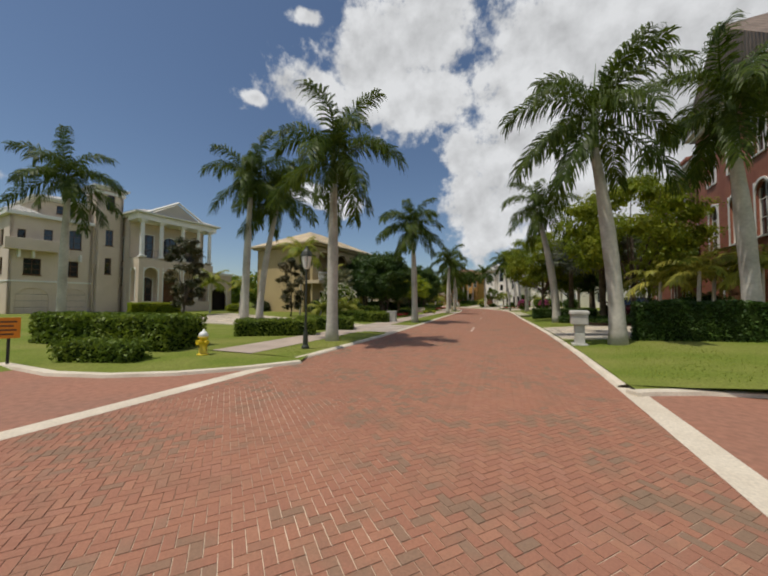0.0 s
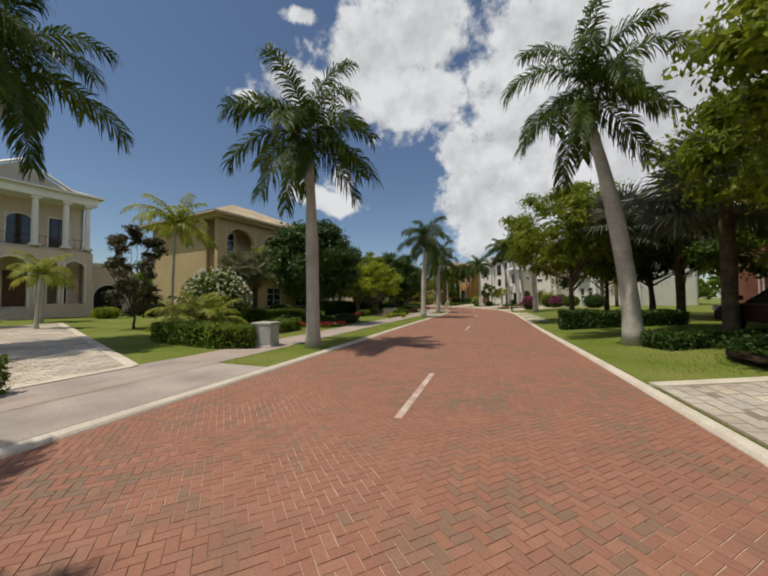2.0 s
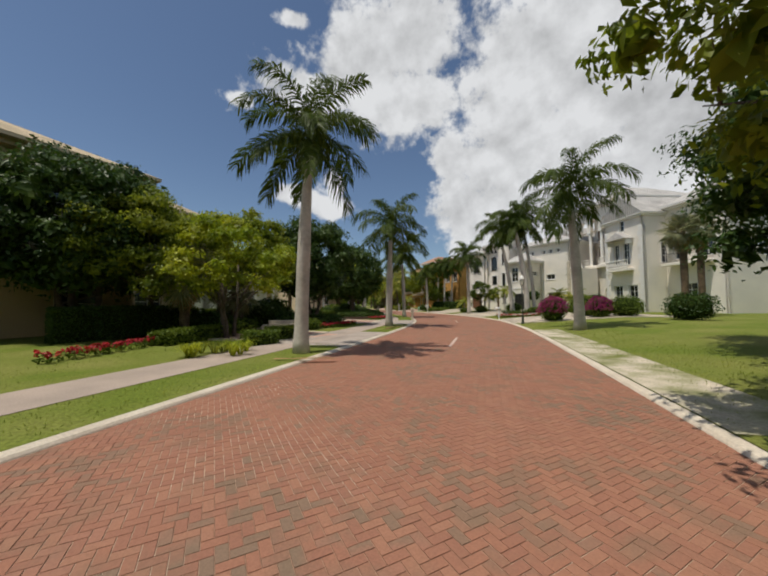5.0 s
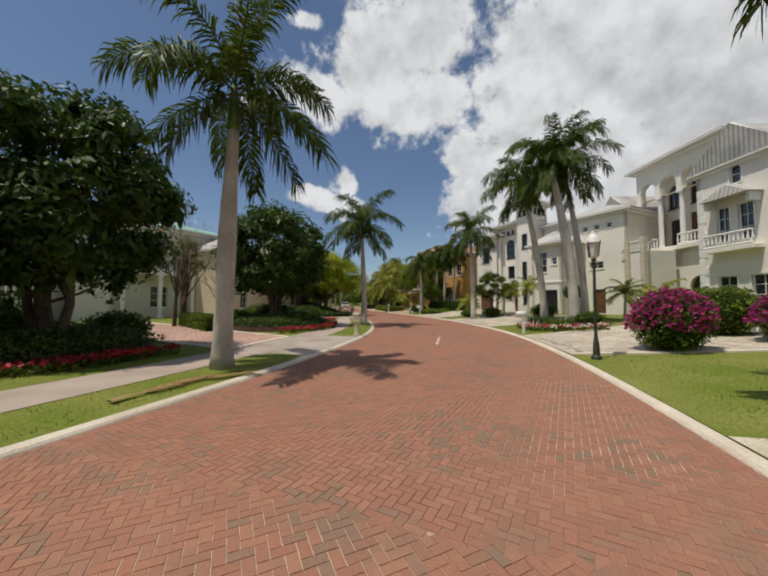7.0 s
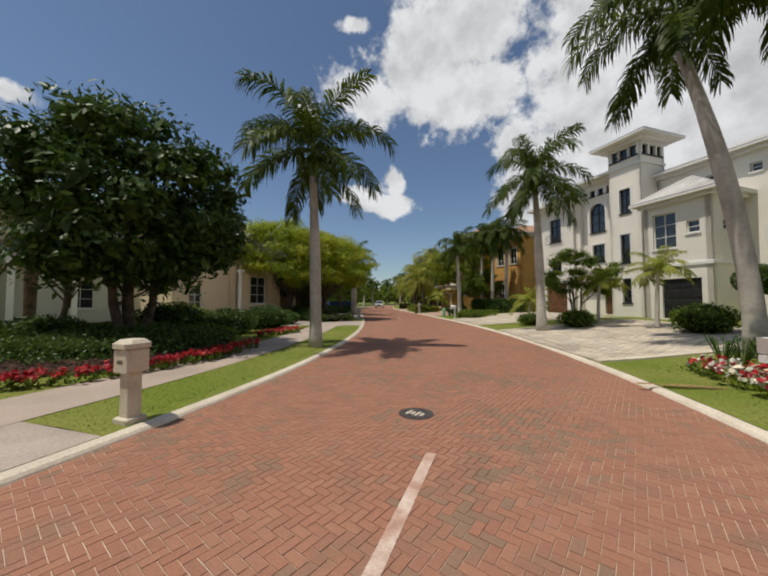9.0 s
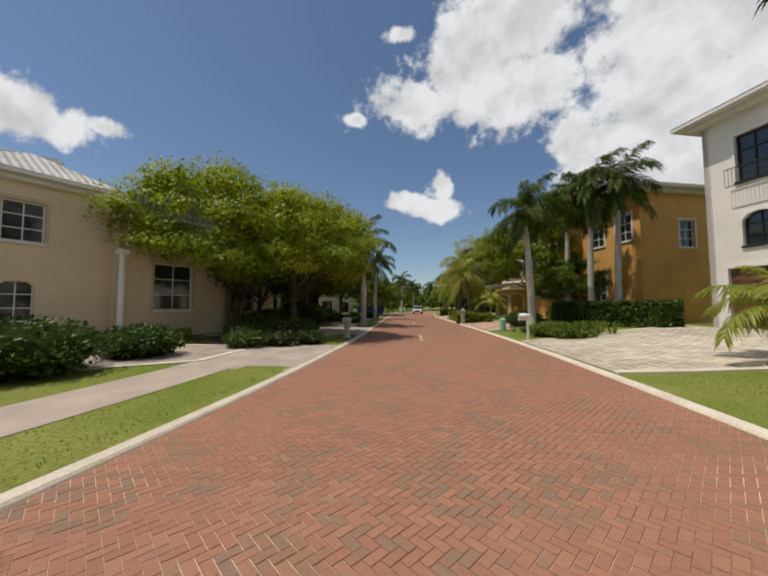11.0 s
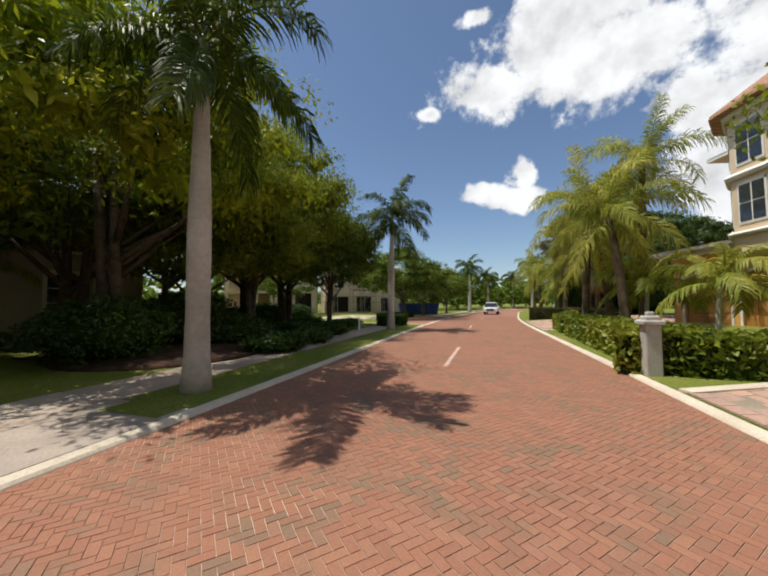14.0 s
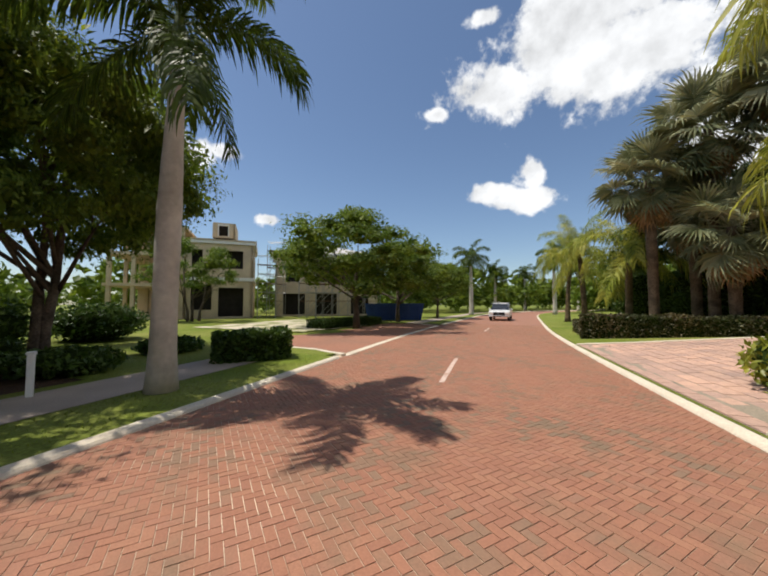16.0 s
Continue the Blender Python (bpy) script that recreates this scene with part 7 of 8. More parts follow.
def hydrant(x, y):
    ob = thing("fire_hydrant", pose(x, y, ground_z(x, y) - 0.02), "yellow fire hydrant with a silvery cap", "hydrant")
    s = Shape()
    s.smooth = True
    s.lathe([(0.17, 0), (0.17, 0.04), (0.11, 0.06), (0.105, 0.48), (0.14, 0.5), (0.14, 0.54)], 14)
    part("barrel", s, M["yellow"], ob)
    s = Shape()
    s.smooth = True
    s.lathe([(0.135, 0.54), (0.12, 0.62), (0.07, 0.68), (0.03, 0.70), (0.03, 0.75)], 14)
    part("bonnet", s, M["white_paint"], ob)
    for d, r in (((1, 0), 0.06), ((-1, 0), 0.06), ((0, -1), 0.075)):
        s = Shape()
        s.tube([(d[0] * 0.08, d[1] * 0.08, 0.38), (d[0] * 0.19, d[1] * 0.19, 0.38)], [r, r], 8)
        part("outlet", s, M["yellow"], ob)
    return ob


def board_sign(x, y, turn):
    ob = thing("yard_sign", pose(x, y, ground_z(x, y), 0, 0, turn), "orange notice board on a dark post", "sign")
    s = Shape()
    s.box(-0.025, 0.025, -0.02, 0.02, 0, 1.1)
    part("post", s, M["iron"], ob)
    s = Shape()
    s.box(-0.2, 0.2, -0.045, -0.022, 0.62, 1.12, 0.0)
    b = part("board", s, M["orange"], ob)
    for k in range(4):
        s = Shape()
        s.box(-0.14, 0.14 - 0.05 * (k % 2), -0.05, -0.046, 1.0 - 0.1 * k, 1.04 - 0.1 * k)
        part("dark_bar", s, M["wood"], b)
    return ob


def signpost(x, y, h=1.1):
    ob = thing("newspaper_post", pose(x, y, ground_z(x, y)), "dark iron post with a box", "post")
    s = Shape()
    s.box(-0.04, 0.04, -0.04, 0.04, 0, h, 0.01)
    part("post", s, M["iron"], ob)
    s = Shape()
    s.box(-0.13, 0.13, -0.09, 0.09, h, h + 0.26, 0.02)
    part("box", s, M["iron"], ob)
    return ob


def utility_box(x, y, turn, w=0.62, d=0.5, h=0.85, mat="stone_grey", label="grey metal utility cabinet", name="utility_box"):
    ob = thing(name, pose(x, y, ground_z(x, y) - 0.02, 0, 0, turn), label, "cabinet", "utility cabinets")
    s = Shape()
    s.box(-w / 2 - 0.06, w / 2 + 0.06, -d / 2 - 0.06, d / 2 + 0.06, 0, 0.08, 0.01).box(-w / 2, w / 2, -d / 2, d / 2, 0.08, h - 0.06, 0.015)
    part("body", s, M[mat], ob)
    s = Shape()
    s.box(-w / 2 - 0.03, w / 2 + 0.03, -d / 2 - 0.03, d / 2 + 0.03, h - 0.06, h, 0.02)
    part("lid", s, M[mat], ob)
    s = Shape()
    s.box(-w * 0.4, w * 0.4, -d / 2 - 0.012, -d / 2 - 0.001, 0.16, h - 0.14, 0.0)
    part("door", s, M[mat], ob)
    return ob


def ribbed_bin(x, y):
    ob = thing("green_pedestal", pose(x, y, ground_z(x, y) - 0.02), "pale green ribbed plastic utility pedestal", "pedestal")
    s = Shape()
    prof = [(0.17, 0.0)]
    for k in range(5):
        prof += [(0.17, 0.06 + 0.15 * k), (0.19, 0.07 + 0.15 * k), (0.19, 0.13 + 0.15 * k), (0.17, 0.14 + 0.15 * k)]
    s.lathe(prof + [(0.10, 0.82)], 14)
    part("body", s, M["green_plastic"], ob)
    return ob


def gate_pillar(x, y, turn):
    ob = thing("gate_pillar", pose(x, y, ground_z(x, y) - 0.03, 0, 0, turn), "pale stone drive pillar with a capped top", "pillar")
    s = Shape()
    s.box(-0.15, 0.15, -0.15, 0.15, 0, 1.15, 0.02)
    part("shaft", s, M["stone_grey"], ob)
    s = Shape()
    s.box(-0.22, 0.22, -0.22, 0.22, 1.15, 1.24, 0.03).box(-0.15, 0.15, -0.15, 0.15, 1.24, 1.33, 0.03).box(-0.07, 0.07, -0.07, 0.07, 1.33, 1.42, 0.02)
    part("cap", s, M["stone_grey"], ob)
    return ob


def manhole(x, y):
    ob = thing("manhole_cover", pose(x, y, 0.0), "round iron manhole cover set in the brick", "manhole cover")
    s = Shape()
    s.lathe([(0.26, 0.004), (0.26, 0.010), (0.225, 0.012), (0.22, 0.009)], 24)
    part("rim", s, M["manhole"], ob)
    s = Shape()
    s.lathe([(0.22, 0.006), (0.22, 0.0115), (0.21, 0.013)], 24)
    lid = part("lid", s, M["manhole"], ob)
    for k in range(4):
        s = Shape()
        s.box(-0.13 + 0.07 * k, -0.09 + 0.07 * k, -0.10 + 0.03 * (k % 2), 0.08 - 0.03 * (k % 2), 0.0132, 0.0150)
        part("rib", s, M["kerb"], lid)
    return ob


def car(x, y, turn, mat, truck=False, label="", scale=1.0):
    """A car along +x, with arches, cabin, wheels and lamps."""
    ob = thing("pickup_truck" if truck else "car", pose(x, y, ground_z(x, y) if abs(near(x, y)[1]) > 4 else 0.012, 0, 0, turn) @ Matrix.Scale(scale, 4), label, "car", "parked vehicles")
    L, Wd = (5.4, 1.95) if truck else (4.6, 1.8)
    s = Shape()
    prof = ([(2.62, 0.42), (2.66, 0.75), (2.5, 1.0), (1.35, 1.1), (-2.6, 1.08), (-2.7, 0.9), (-2.66, 0.45)] if truck else
            [(2.2, 0.35), (2.28, 0.6), (2.1, 0.82), (1.0, 0.95), (-1.6, 0.98), (-2.2, 0.95), (-2.28, 0.7), (-2.22, 0.36)])
    n = len(prof)
    for k, (yy, ins) in enumerate(((-Wd / 2, 0.06), (-Wd / 2 + 0.08, 0.0), (Wd / 2 - 0.08, 0.0), (Wd / 2, 0.06))):
        s.v.extend([(px * (1 - ins * 0.3), yy, pz - ins * (pz > 0.7)) for px, pz in prof])
    for k in range(3):
        for i in range(n):
            a, b = k * n + i, k * n + (i + 1) % n
            s.f.append((a, b, b + n, a + n))
    s.f.append(tuple(range(n)))
    s.f.append(tuple(reversed(range(3 * n, 4 * n))))
    body = part("body", s, M[mat], ob)
    cab = [(1.35, 1.08), (0.75, 1.72), (-0.75, 1.78), (-0.95, 1.08)] if truck else [(1.0, 0.94), (0.25, 1.42), (-1.1, 1.44), (-1.8, 0.96)]
    s = Shape()
    s.loft([[(px, -Wd / 2 + 0.08 + 0.16 * (pz > 1.2), pz) for px, pz in cab], [(px, Wd / 2 - 0.08 - 0.16 * (pz > 1.2), pz) for px, pz in cab]])
    g = part("glazing", s, M["glass"], body)
    s = Shape()
    s.box(cab[2][0] - 0.02, cab[1][0] + 0.02, -Wd / 2 + 0.22, Wd / 2 - 0.22, cab[1][1] - 0.03, cab[2][1] + 0.03, 0.04)
    for px in ((-0.05,) if truck else (-0.4,)):
        s.box(px - 0.05, px + 0.05, -Wd / 2 + 0.1, -Wd / 2 + 0.26, cab[0][1], cab[1][1]).box(px - 0.05, px + 0.05, Wd / 2 - 0.26, Wd / 2 - 0.1, cab[0][1], cab[1][1])
    part("cabin_roof", s, M[mat], body)
    if truck:
        s = Shape()
        s.box(-2.5, -1.1, -Wd / 2 + 0.15, Wd / 2 - 0.15, 1.083, 1.088)
        part("load_bed", s, M["iron"], body)
    fx = 2.67 if truck else 2.29
    s = Shape()
    s.box(fx - 0.08, fx, -0.55, 0.55, 0.55, 0.86)
    part("grille", s, M["iron"], body)
    s = Shape()
    s.box(fx - 0.06, fx + 0.05, -Wd / 2 + 0.06, Wd / 2 - 0.06, 0.38, 0.52, 0.02)
    part("bumper", s, M["chrome"] if truck else M[mat], body)
    for sy in (-1, 1):
        s = Shape()
        s.box(fx - 0.1, fx + 0.005, sy * 0.75 - 0.16, sy * 0.75 + 0.16, 0.66, 0.86)
        part("headlight", s, M["lamp_glass"], body)
        s = Shape()
        s.box(0.85, 1.0, sy * (Wd / 2 + 0.08) - 0.1, sy * (Wd / 2 + 0.08) + 0.1, 1.05, 1.2, 0.02)
        part("mirror", s, M[mat], body)
        for wx in ((1.75, -1.7) if truck else (1.42, -1.42)):
            s = Shape()
            r = 0.4 if truck else 0.33
            s.tube([(wx, sy * (Wd / 2 - 0.22), r), (wx, sy * (Wd / 2 + 0.01), r)], [r, r], 18)
            wh = part("wheel", s, M["rubber"], ob)
            s = Shape()
            s.tube([(wx, sy * (Wd / 2 - 0.1), r), (wx, sy * (Wd / 2 + 0.02), r)], [r * 0.6, r * 0.55], 12)
            part("rim", s, M["chrome"], wh)
    return ob


def dumpster(x, y, turn):
    ob = thing("dumpster", pose(x, y, 0.15, 0, 0, turn), "blue steel building waste container", "container")
    s = Shape()
    s.loft([[(-2.6, -1.0, 0), (2.6, -1.0, 0), (2.6, 1.0, 0), (-2.6, 1.0, 0)], [(-2.9, -1.1, 1.6), (2.9, -1.1, 1.6), (2.9, 1.1, 1.6), (-2.9, 1.1, 1.6)]])
    part("body", s, M["blue"], ob)
    for k in range(6):
        s = Shape()
        s.box(-2.4 + 0.95 * k, -2.3 + 0.95 * k, -1.17, -1.0, 0.1, 1.5)
        part("rib", s, M["blue"], ob)
    return ob


# ---- the place ----
build_road()
build_ground()
build_paint()
HOUSES = [house_cream(), house_loggia(), house_green_roof(), house_gable(), house_shaded(), house_red(), house_mansion(), house_tower(), house_ochre(), house_garage(), house_shell(), house_scaffold()]


def drive(mouth, depth_n, shift, mat, label, side, widen=0.0, size=0.3, seed=1):
    """A driveway from its mouth at the kerb to depth_n beside the road."""
    a, b = mouth
    n0 = -6.9 if side < 0 else RIGHT + 0.235
    p, q = road_point(a, n0), road_point(b, n0)
    i = (a + b) // 2
    d = SIDE[i] * (depth_n - n0) + ALONG[i] * shift
    w = ALONG[i] * widen
    c = [p, q, q + d + w, p + d - w]
    bed = patch("driveway", c, M["bed"], label, 0.012)
    rest, front = slabs(c, size, 0.012, 0.03, seed)
    tagged(part("paver_field", rest, M[mat], bed), "", "", "", "stuff")
    for one in front:
        part("paver", one, M[mat], bed)
    # flush pale edging on both sides and across the mouth
    for u, v in ((c[0], c[3]), (c[1], c[2])) + (((c[0], c[1]),) if side < 0 else ()):
        e = (v - u) / np.hypot(*(v - u))
        o = np.array((-e[1], e[0])) * 0.13
        rim = Shape()
        rim.loft([[(*(u + (v - u) * k / 6 - o), ground_z(*(u + (v - u) * k / 6)) - 0.02), (*(u + (v - u) * k / 6 - o), ground_z(*(u + (v - u) * k / 6)) + 0.045),
                   (*(u + (v - u) * k / 6 + o), ground_z(*(u + (v - u) * k / 6)) + 0.045), (*(u + (v - u) * k / 6 + o), ground_z(*(u + (v - u) * k / 6)) - 0.02)] for k in range(7)])
        part("edging", rim, M["kerb"], bed, "pale concrete edging")


drive(APRON_L[0], -26, 4.0, "drive_cream", "cream paved driveway", -1, 4.0, 0.26)
drive(APRON_L[1], -13, 0.0, "drive_pink", "pale pink paved driveway", -1, 1.0, 0.22, 2)
drive(APRON_L[2], -22, 5.0, "drive_pink", "pale pink paved driveway", -1, 1.0, 0.22, 3)
drive(APRON_L[3], -14, -3.0, "drive_grey", "grey paved driveway in dappled shade", -1, 2.0, 0.3, 4)
drive(APRON_L[4], -19, -2.6, "drive_grey", "grey paved driveway in shade", -1, 1.0, 0.3, 5)
drive(APRON_R[0], 15, 1.0, "drive_cream", "cream paved driveway", 1, 2.0, 0.24, 6)
drive(APRON_R[1], 15, 1.5, "drive_cream", "broad cream paved driveway", 1, 3.0, 0.24, 7)
drive(APRON_R[2], 12, 1.5, "drive_cream", "cream paved driveway", 1, 0.5, 0.24, 8)
drive(APRON_R[3], 13, 1.0, "drive_cream", "broad cream paved driveway", 1, 2.0, 0.24, 9)
drive(APRON_R[4], 17, 3.0, "drive_pink", "pink paved driveway", 1, 1.0, 0.3, 10)
drive(APRON_R[5], 16, 0.0, "drive_pink", "pink paved driveway", 1, 1.0, 0.3, 11)



def mound(x, y, r, h, label="mounded bed of dark mulch"):
    s = Shape()
    s.smooth = True
    s.lathe([(r, 0.0), (r * 0.9, h * 0.45), (r * 0.6, h * 0.85), (r * 0.2, h), (0.02, h)], 24)
    solid("mulch_bed", s, M["mulch"], label, "garden bed", pose(x, y, ground_z(x, y) - 0.03), "mulch beds")


for x, y, r, h in ((-6.6, 75.0, 2.6, 0.45), (-9.0, 86.3, 3.1, 0.4), (-18.6, 102.6, 3.2, 0.25), (-3.0, 53.8, 2.2, 0.25), (7.4, 92.2, 1.9, 0.3), (16.4, 46.2, 2.2, 0.2), (-28.4, 112.6, 3.0, 0.25), (-12.6, 122.4, 2.0, 0.25)):
    mound(x, y, r, h)
setting("planting_bed", strip(near(-20, 116.5)[0], near(-29.5, 127.5)[0], [-13.0, -10.0, -7.3], None, 2, 0.016), M["mulch"], "dark mulch bed under the shade trees")
setting("bare_patch", strip(near(6.2, 60.5)[0], near(4.1, 75.6)[0], [RIGHT + 0.205, 4.8, 5.15], None, 2, 0.008), M["sand"], "worn sandy strip with thin grass beside the kerb")

# palms along the street, in walking order
for k, (x, y, h, lean, r, s) in enumerate((
        (-15.7, 32.1, 8.2, (0.2, 0), 0.24, 1.2), (4.7, 33.2, 6.3, (0, 0), 0.22, 1.1), (-6.2, 38.3, 8.7, (0.1, 0.2), 0.25, 1.3), (-6.2, 39.6, 8.2, (0.6, 0.9), 0.23, 1.3),
        (3.6, 45.3, 6.3, (-0.15, 0), 0.22, 1.0), (1.0, 64.3, 6.3, (0.15, 0.15), 0.22, 0.9), (-1.1, 76.2, 5.9, (0.1, 0.1), 0.22, 1.0), (-5.5, 90.7, 6.1, (-0.2, 0), 0.20, 1.05),
        (-22.6, 113.0, 5.8, (0, 0.0), 0.22, 1.0), (-32.6, 124.2, 6.1, (0.1, 0.1), 0.22, 1.0), (-59.5, 161.0, 7.3, (0, 0), 0.3, 1.2),
        (14.6, 36.6, 7.2, (-0.6, 0), 0.25, 1.25), (19.3, 39.6, 7.6, (-0.4, 0), 0.28, 1.3), (13.1, 49.3, 7.4, (-1.0, 0.0), 0.26, 1.1), (10.0, 75.5, 6.4, (-0.25, 0.1), 0.25, 1.05),
        (5.87, 94.4, 8.7, (-1.15, 0.5), 0.21, 1.08), (7.42, 92.1, 8.7, (-0.95, 0.0), 0.27, 1.1), (8.08, 93.5, 8.9, (-0.9, 0.2), 0.19, 1.1), (0.1, 100.7, 7.0, (-0.2, 0.2), 0.22, 1.05),
        (-9.9, 114.8, 6.3, (-0.3, 0.2), 0.20, 1.0), (-9.2, 119.6, 7.4, (0.2, 0.0), 0.18, 0.95), (-7.6, 118.4, 7.2, (0.2, 0), 0.18, 0.95), (-6.2, 118.6, 7.6, (0.2, 0), 0.18, 0.95),
        (-69, 178.0, 7.0, (0, 0), 0.28, 1.1), (-52.0, 170.0, 7.5, (0, 0), 0.28, 1.1), (-75.5, 197.0, 8.0, (0, 0), 0.28, 1.2), (-59.5, 191.0, 8.0, (0, 0), 0.28, 1.2))):
    royal_palm(x, y, h, lean, r, s, 20 + k)
coconut_palm(-21.2, 128.0, 5.2, (-0.6, 0.3), 0.95, 3)
coconut_palm(-24.3, 131.3, 6.6, (0.4, 0.2), 1.1, 4)
coconut_palm(-23.6, 132.5, 4.6, (-0.5, 0.0), 0.95, 5)
coconut_palm(-37.2, 148.4, 5.6, (-0.4, 0.2), 0.95, 6)
coconut_palm(-40.6, 152.4, 5.4, (0.3, 0.2), 0.95, 7)
coconut_palm(-33.4, 145.4, 4.4, (0.2, -0.2), 1.0, 8)
coconut_palm(-22.2, 132.8, 8.4, (0.3, -0.2), 1.0, 9)
fan_palm(-29.6, 143.6, 8.8, 1.5, 3, (0.1, 0))
fan_palm(-31.4, 142.8, 7.2, 1.5, 4)
fan_palm(-28.9, 143.2, 4.3, 1.4, 5)
fan_palm(-27.4, 144.2, 10.2, 1.5, 11)
fan_palm(-30.4, 144.6, 5.6, 1.4, 16)
fan_palm(16.2, 51.4, 4.6, 1.7, 6, n=26, low=-25, mat=1, dead=False, label="silvery fan palm beside the drive")
fan_palm(14.6, 57.6, 4.6, 1.6, 12, n=24, low=-15, mat=1, dead=False, label="tall silvery fan palm behind a dark hedge")
fan_palm(17.4, 59.6, 4.8, 1.6, 13, n=24, low=-15, mat=1, dead=False, label="tall silvery fan palm behind a dark hedge")
fan_palm(-8.8, 52.5, 3.6, 0.95, 14, label="fan palm with drooping leaves before the house")
fan_palm(-8.6, 54.0, 3.9, 0.95, 15, label="fan palm with drooping leaves before the house")
fan_palm(17.5, 85.0, 6.0, 0.9, 7)
fan_palm(19.5, 88.0, 6.6, 0.9, 8)
fan_palm(-17.5, 85.4, 4.8, 0.9, 9)
for k, (x, y, h, s) in enumerate(((-21.7, 46.8, 3.6, 1.45), (-10.9, 49.4, 6.6, 1.9), (-13.5, 44.0, 3.0, 0.95), (-12.0, 57.0, 5.2, 1.1), (18.5, 58.0, 3.0, 1.2), (18.8, 52.0, 3.2, 1.2), (17.5, 43.4, 2.4, 1.15), (18.6, 42.2, 2.7, 1.15), (19.6, 43.6, 2.5, 1.2), (20.4, 41.6, 2.6, 1.15), (2.4, 103.6, 2.2, 1.0), (4.6, 101.0, 2.6, 1.0), (-1.6, 106.4, 1.4, 1.1), (10.5, 96.5, 1.8, 1.0), (11.6, 94.0, 1.5, 1.0),
                                   (-18.4, 127.2, 2.0, 1.4), (-21.0, 129.4, 2.2, 1.4), (-6.5, 47.1, 0.7, 1.2), (-4.6, 46.6, 0.9, 1.2), (-3.0, 46.4, 0.7, 1.15), (-2.9, 45.5, 0.8, 1.1))):
    coconut_palm(x, y, h, (0.1, 0.1), s, 30 + k, "slender garden palm with feathery leaves", SMALLP, 0.08, 15, False, "garden palms")

# trees
tree("green", 16.9, 45.6, 0.88, 20, "broad yellow-green street tree over a dark bed", 1.22, "leaf_olive")
tree("green", 20.0, 56.0, 0.9, 140, "broad leafy street tree with a dark crown", 1.1)
tree("green", 12.2, 59.6, 0.88, 80, "layered yellow-green tree with a spreading crown", 1.25, "leaf_olive")
tree("green", 17.0, 63.0, 1.0, 300, "dark leafy tree with a dense crown", 0.95, "leaf_dark")
tree("green", 15.0, 66.0, 0.95, 220, "dark leafy tree with a dense crown", 1.0, "leaf_dark")
tree("ficus", -3.0, 53.8, 1.0, 30, "round clipped dark green tree")
tree("ficus", -10.6, 63.6, 1.15, 100, "round clipped dark green tree", 1.05)
tree("cone", -9.6, 46.6, 0.95, 0, "narrow bronze-green magnolia tree in the garden")
tree("cone", -18.2, 41.6, 1.25, 120, "narrow bronze-green magnolia tree in the garden")
tree("small", -4.8, 66.6, 1.15, 50, "yellow-green garden tree with several stems", 1.0)
tree("small", -8.6, 70.2, 1.3, 160, "olive garden tree with several stems", 1.15, "leaf_olive")
tree("green", -9.4, 69.6, 0.9, 200, "olive-green garden tree with a dense crown", 1.0, "leaf_olive")
tree("green", -8.6, 65.4, 0.8, 20, "olive-green garden tree with a dense crown", 1.1, "leaf_olive")
fan_palm(-6.6, 65.6, 3.0, 1.0, 17, label="fan palm with drooping leaves before the house")
tree("ficus", -6.6, 75.0, 1.0, 75, "round clipped dark green tree", 1.12)
tree("ficus", -10.2, 86.8, 1.15, 160, "round clipped dark green tree")
tree("bare", -15.0, 83.2, 1.0, 30, "nearly bare tree with pale twigs")
tree("bare", -14.2, 85.6, 0.72, 90, "nearly bare tree with pale twigs")
tree("feather", -22.0, 102.2, 1.22, 15, "wide spreading lime-green tree over a planting bed", 1.05)
tree("green", -26.6, 102.6, 1.1, 190, "dark leafy tree over the shaded drive", 1.0, "leaf_dark")
# made-up tree: its dark leaves stand in for the lime crowns' inner shade
tree("green", -22.6, 104.2, 0.8, 70, "dark-leaved tree added inside the lime crowns to darken them", 1.1, "leaf_dark")
tree("shade", -31.4, 109.4, 0.9, 130, "dark many-limbed tree beside the shaded drive", 1.0, "leaf_mid")
tree("feather", -18.6, 104.4, 0.9, 130, "wide spreading lime-green tree over a dark bed", 1.2)
tree("feather", -28.2, 111.4, 1.15, 200, "spreading lime-green tree over a dark bed", 1.3)
tree("feather", -31.6, 113.8, 0.9, 250, "spreading green tree with a dark trunk", 1.15, "leaf_olive")
tree("shade", -36.0, 116.2, 0.95, 200, "tall shade tree with a broad green crown", 1.0, "leaf_mid")
tree("feather", -34.2, 115.8, 1.2, 70, "tall spreading yellow-green tree shading the road", 1.3, "leaf_olive")
tree("feather", -36.2, 121.4, 0.72, 60, "dark leafy tree with a high crown", 1.55, "leaf_mid")
tree("shade", -38.6, 119.4, 1.05, 280, "tall shade tree with a broad green crown", 1.0, "leaf_mid")
tree("shade", -41.5, 112.0, 1.0, 10, "tall shade tree with a broad green crown", 1.0, "leaf_mid")
tree("green", -45.2, 134.6, 1.3, 30, "broad green street tree", 0.78)
tree("green", -49.6, 141.0, 1.15, 160, "broad green street tree", 0.78)
tree("small", -57.6, 125.2, 1.5, 30, "small green tree with a round crown", 1.0, "leaf_mid")
tree("green", -54.5, 150.0, 0.9, 260, "broad green street tree", 0.95)
tree("green", -12.6, 122.4, 0.95, 45, "leafy green tree over the drive", 1.15, "leaf_olive")
tree("green", -9.6, 120.6, 0.6, 100, "leafy green tree with a round crown", 1.0, "leaf_mid")
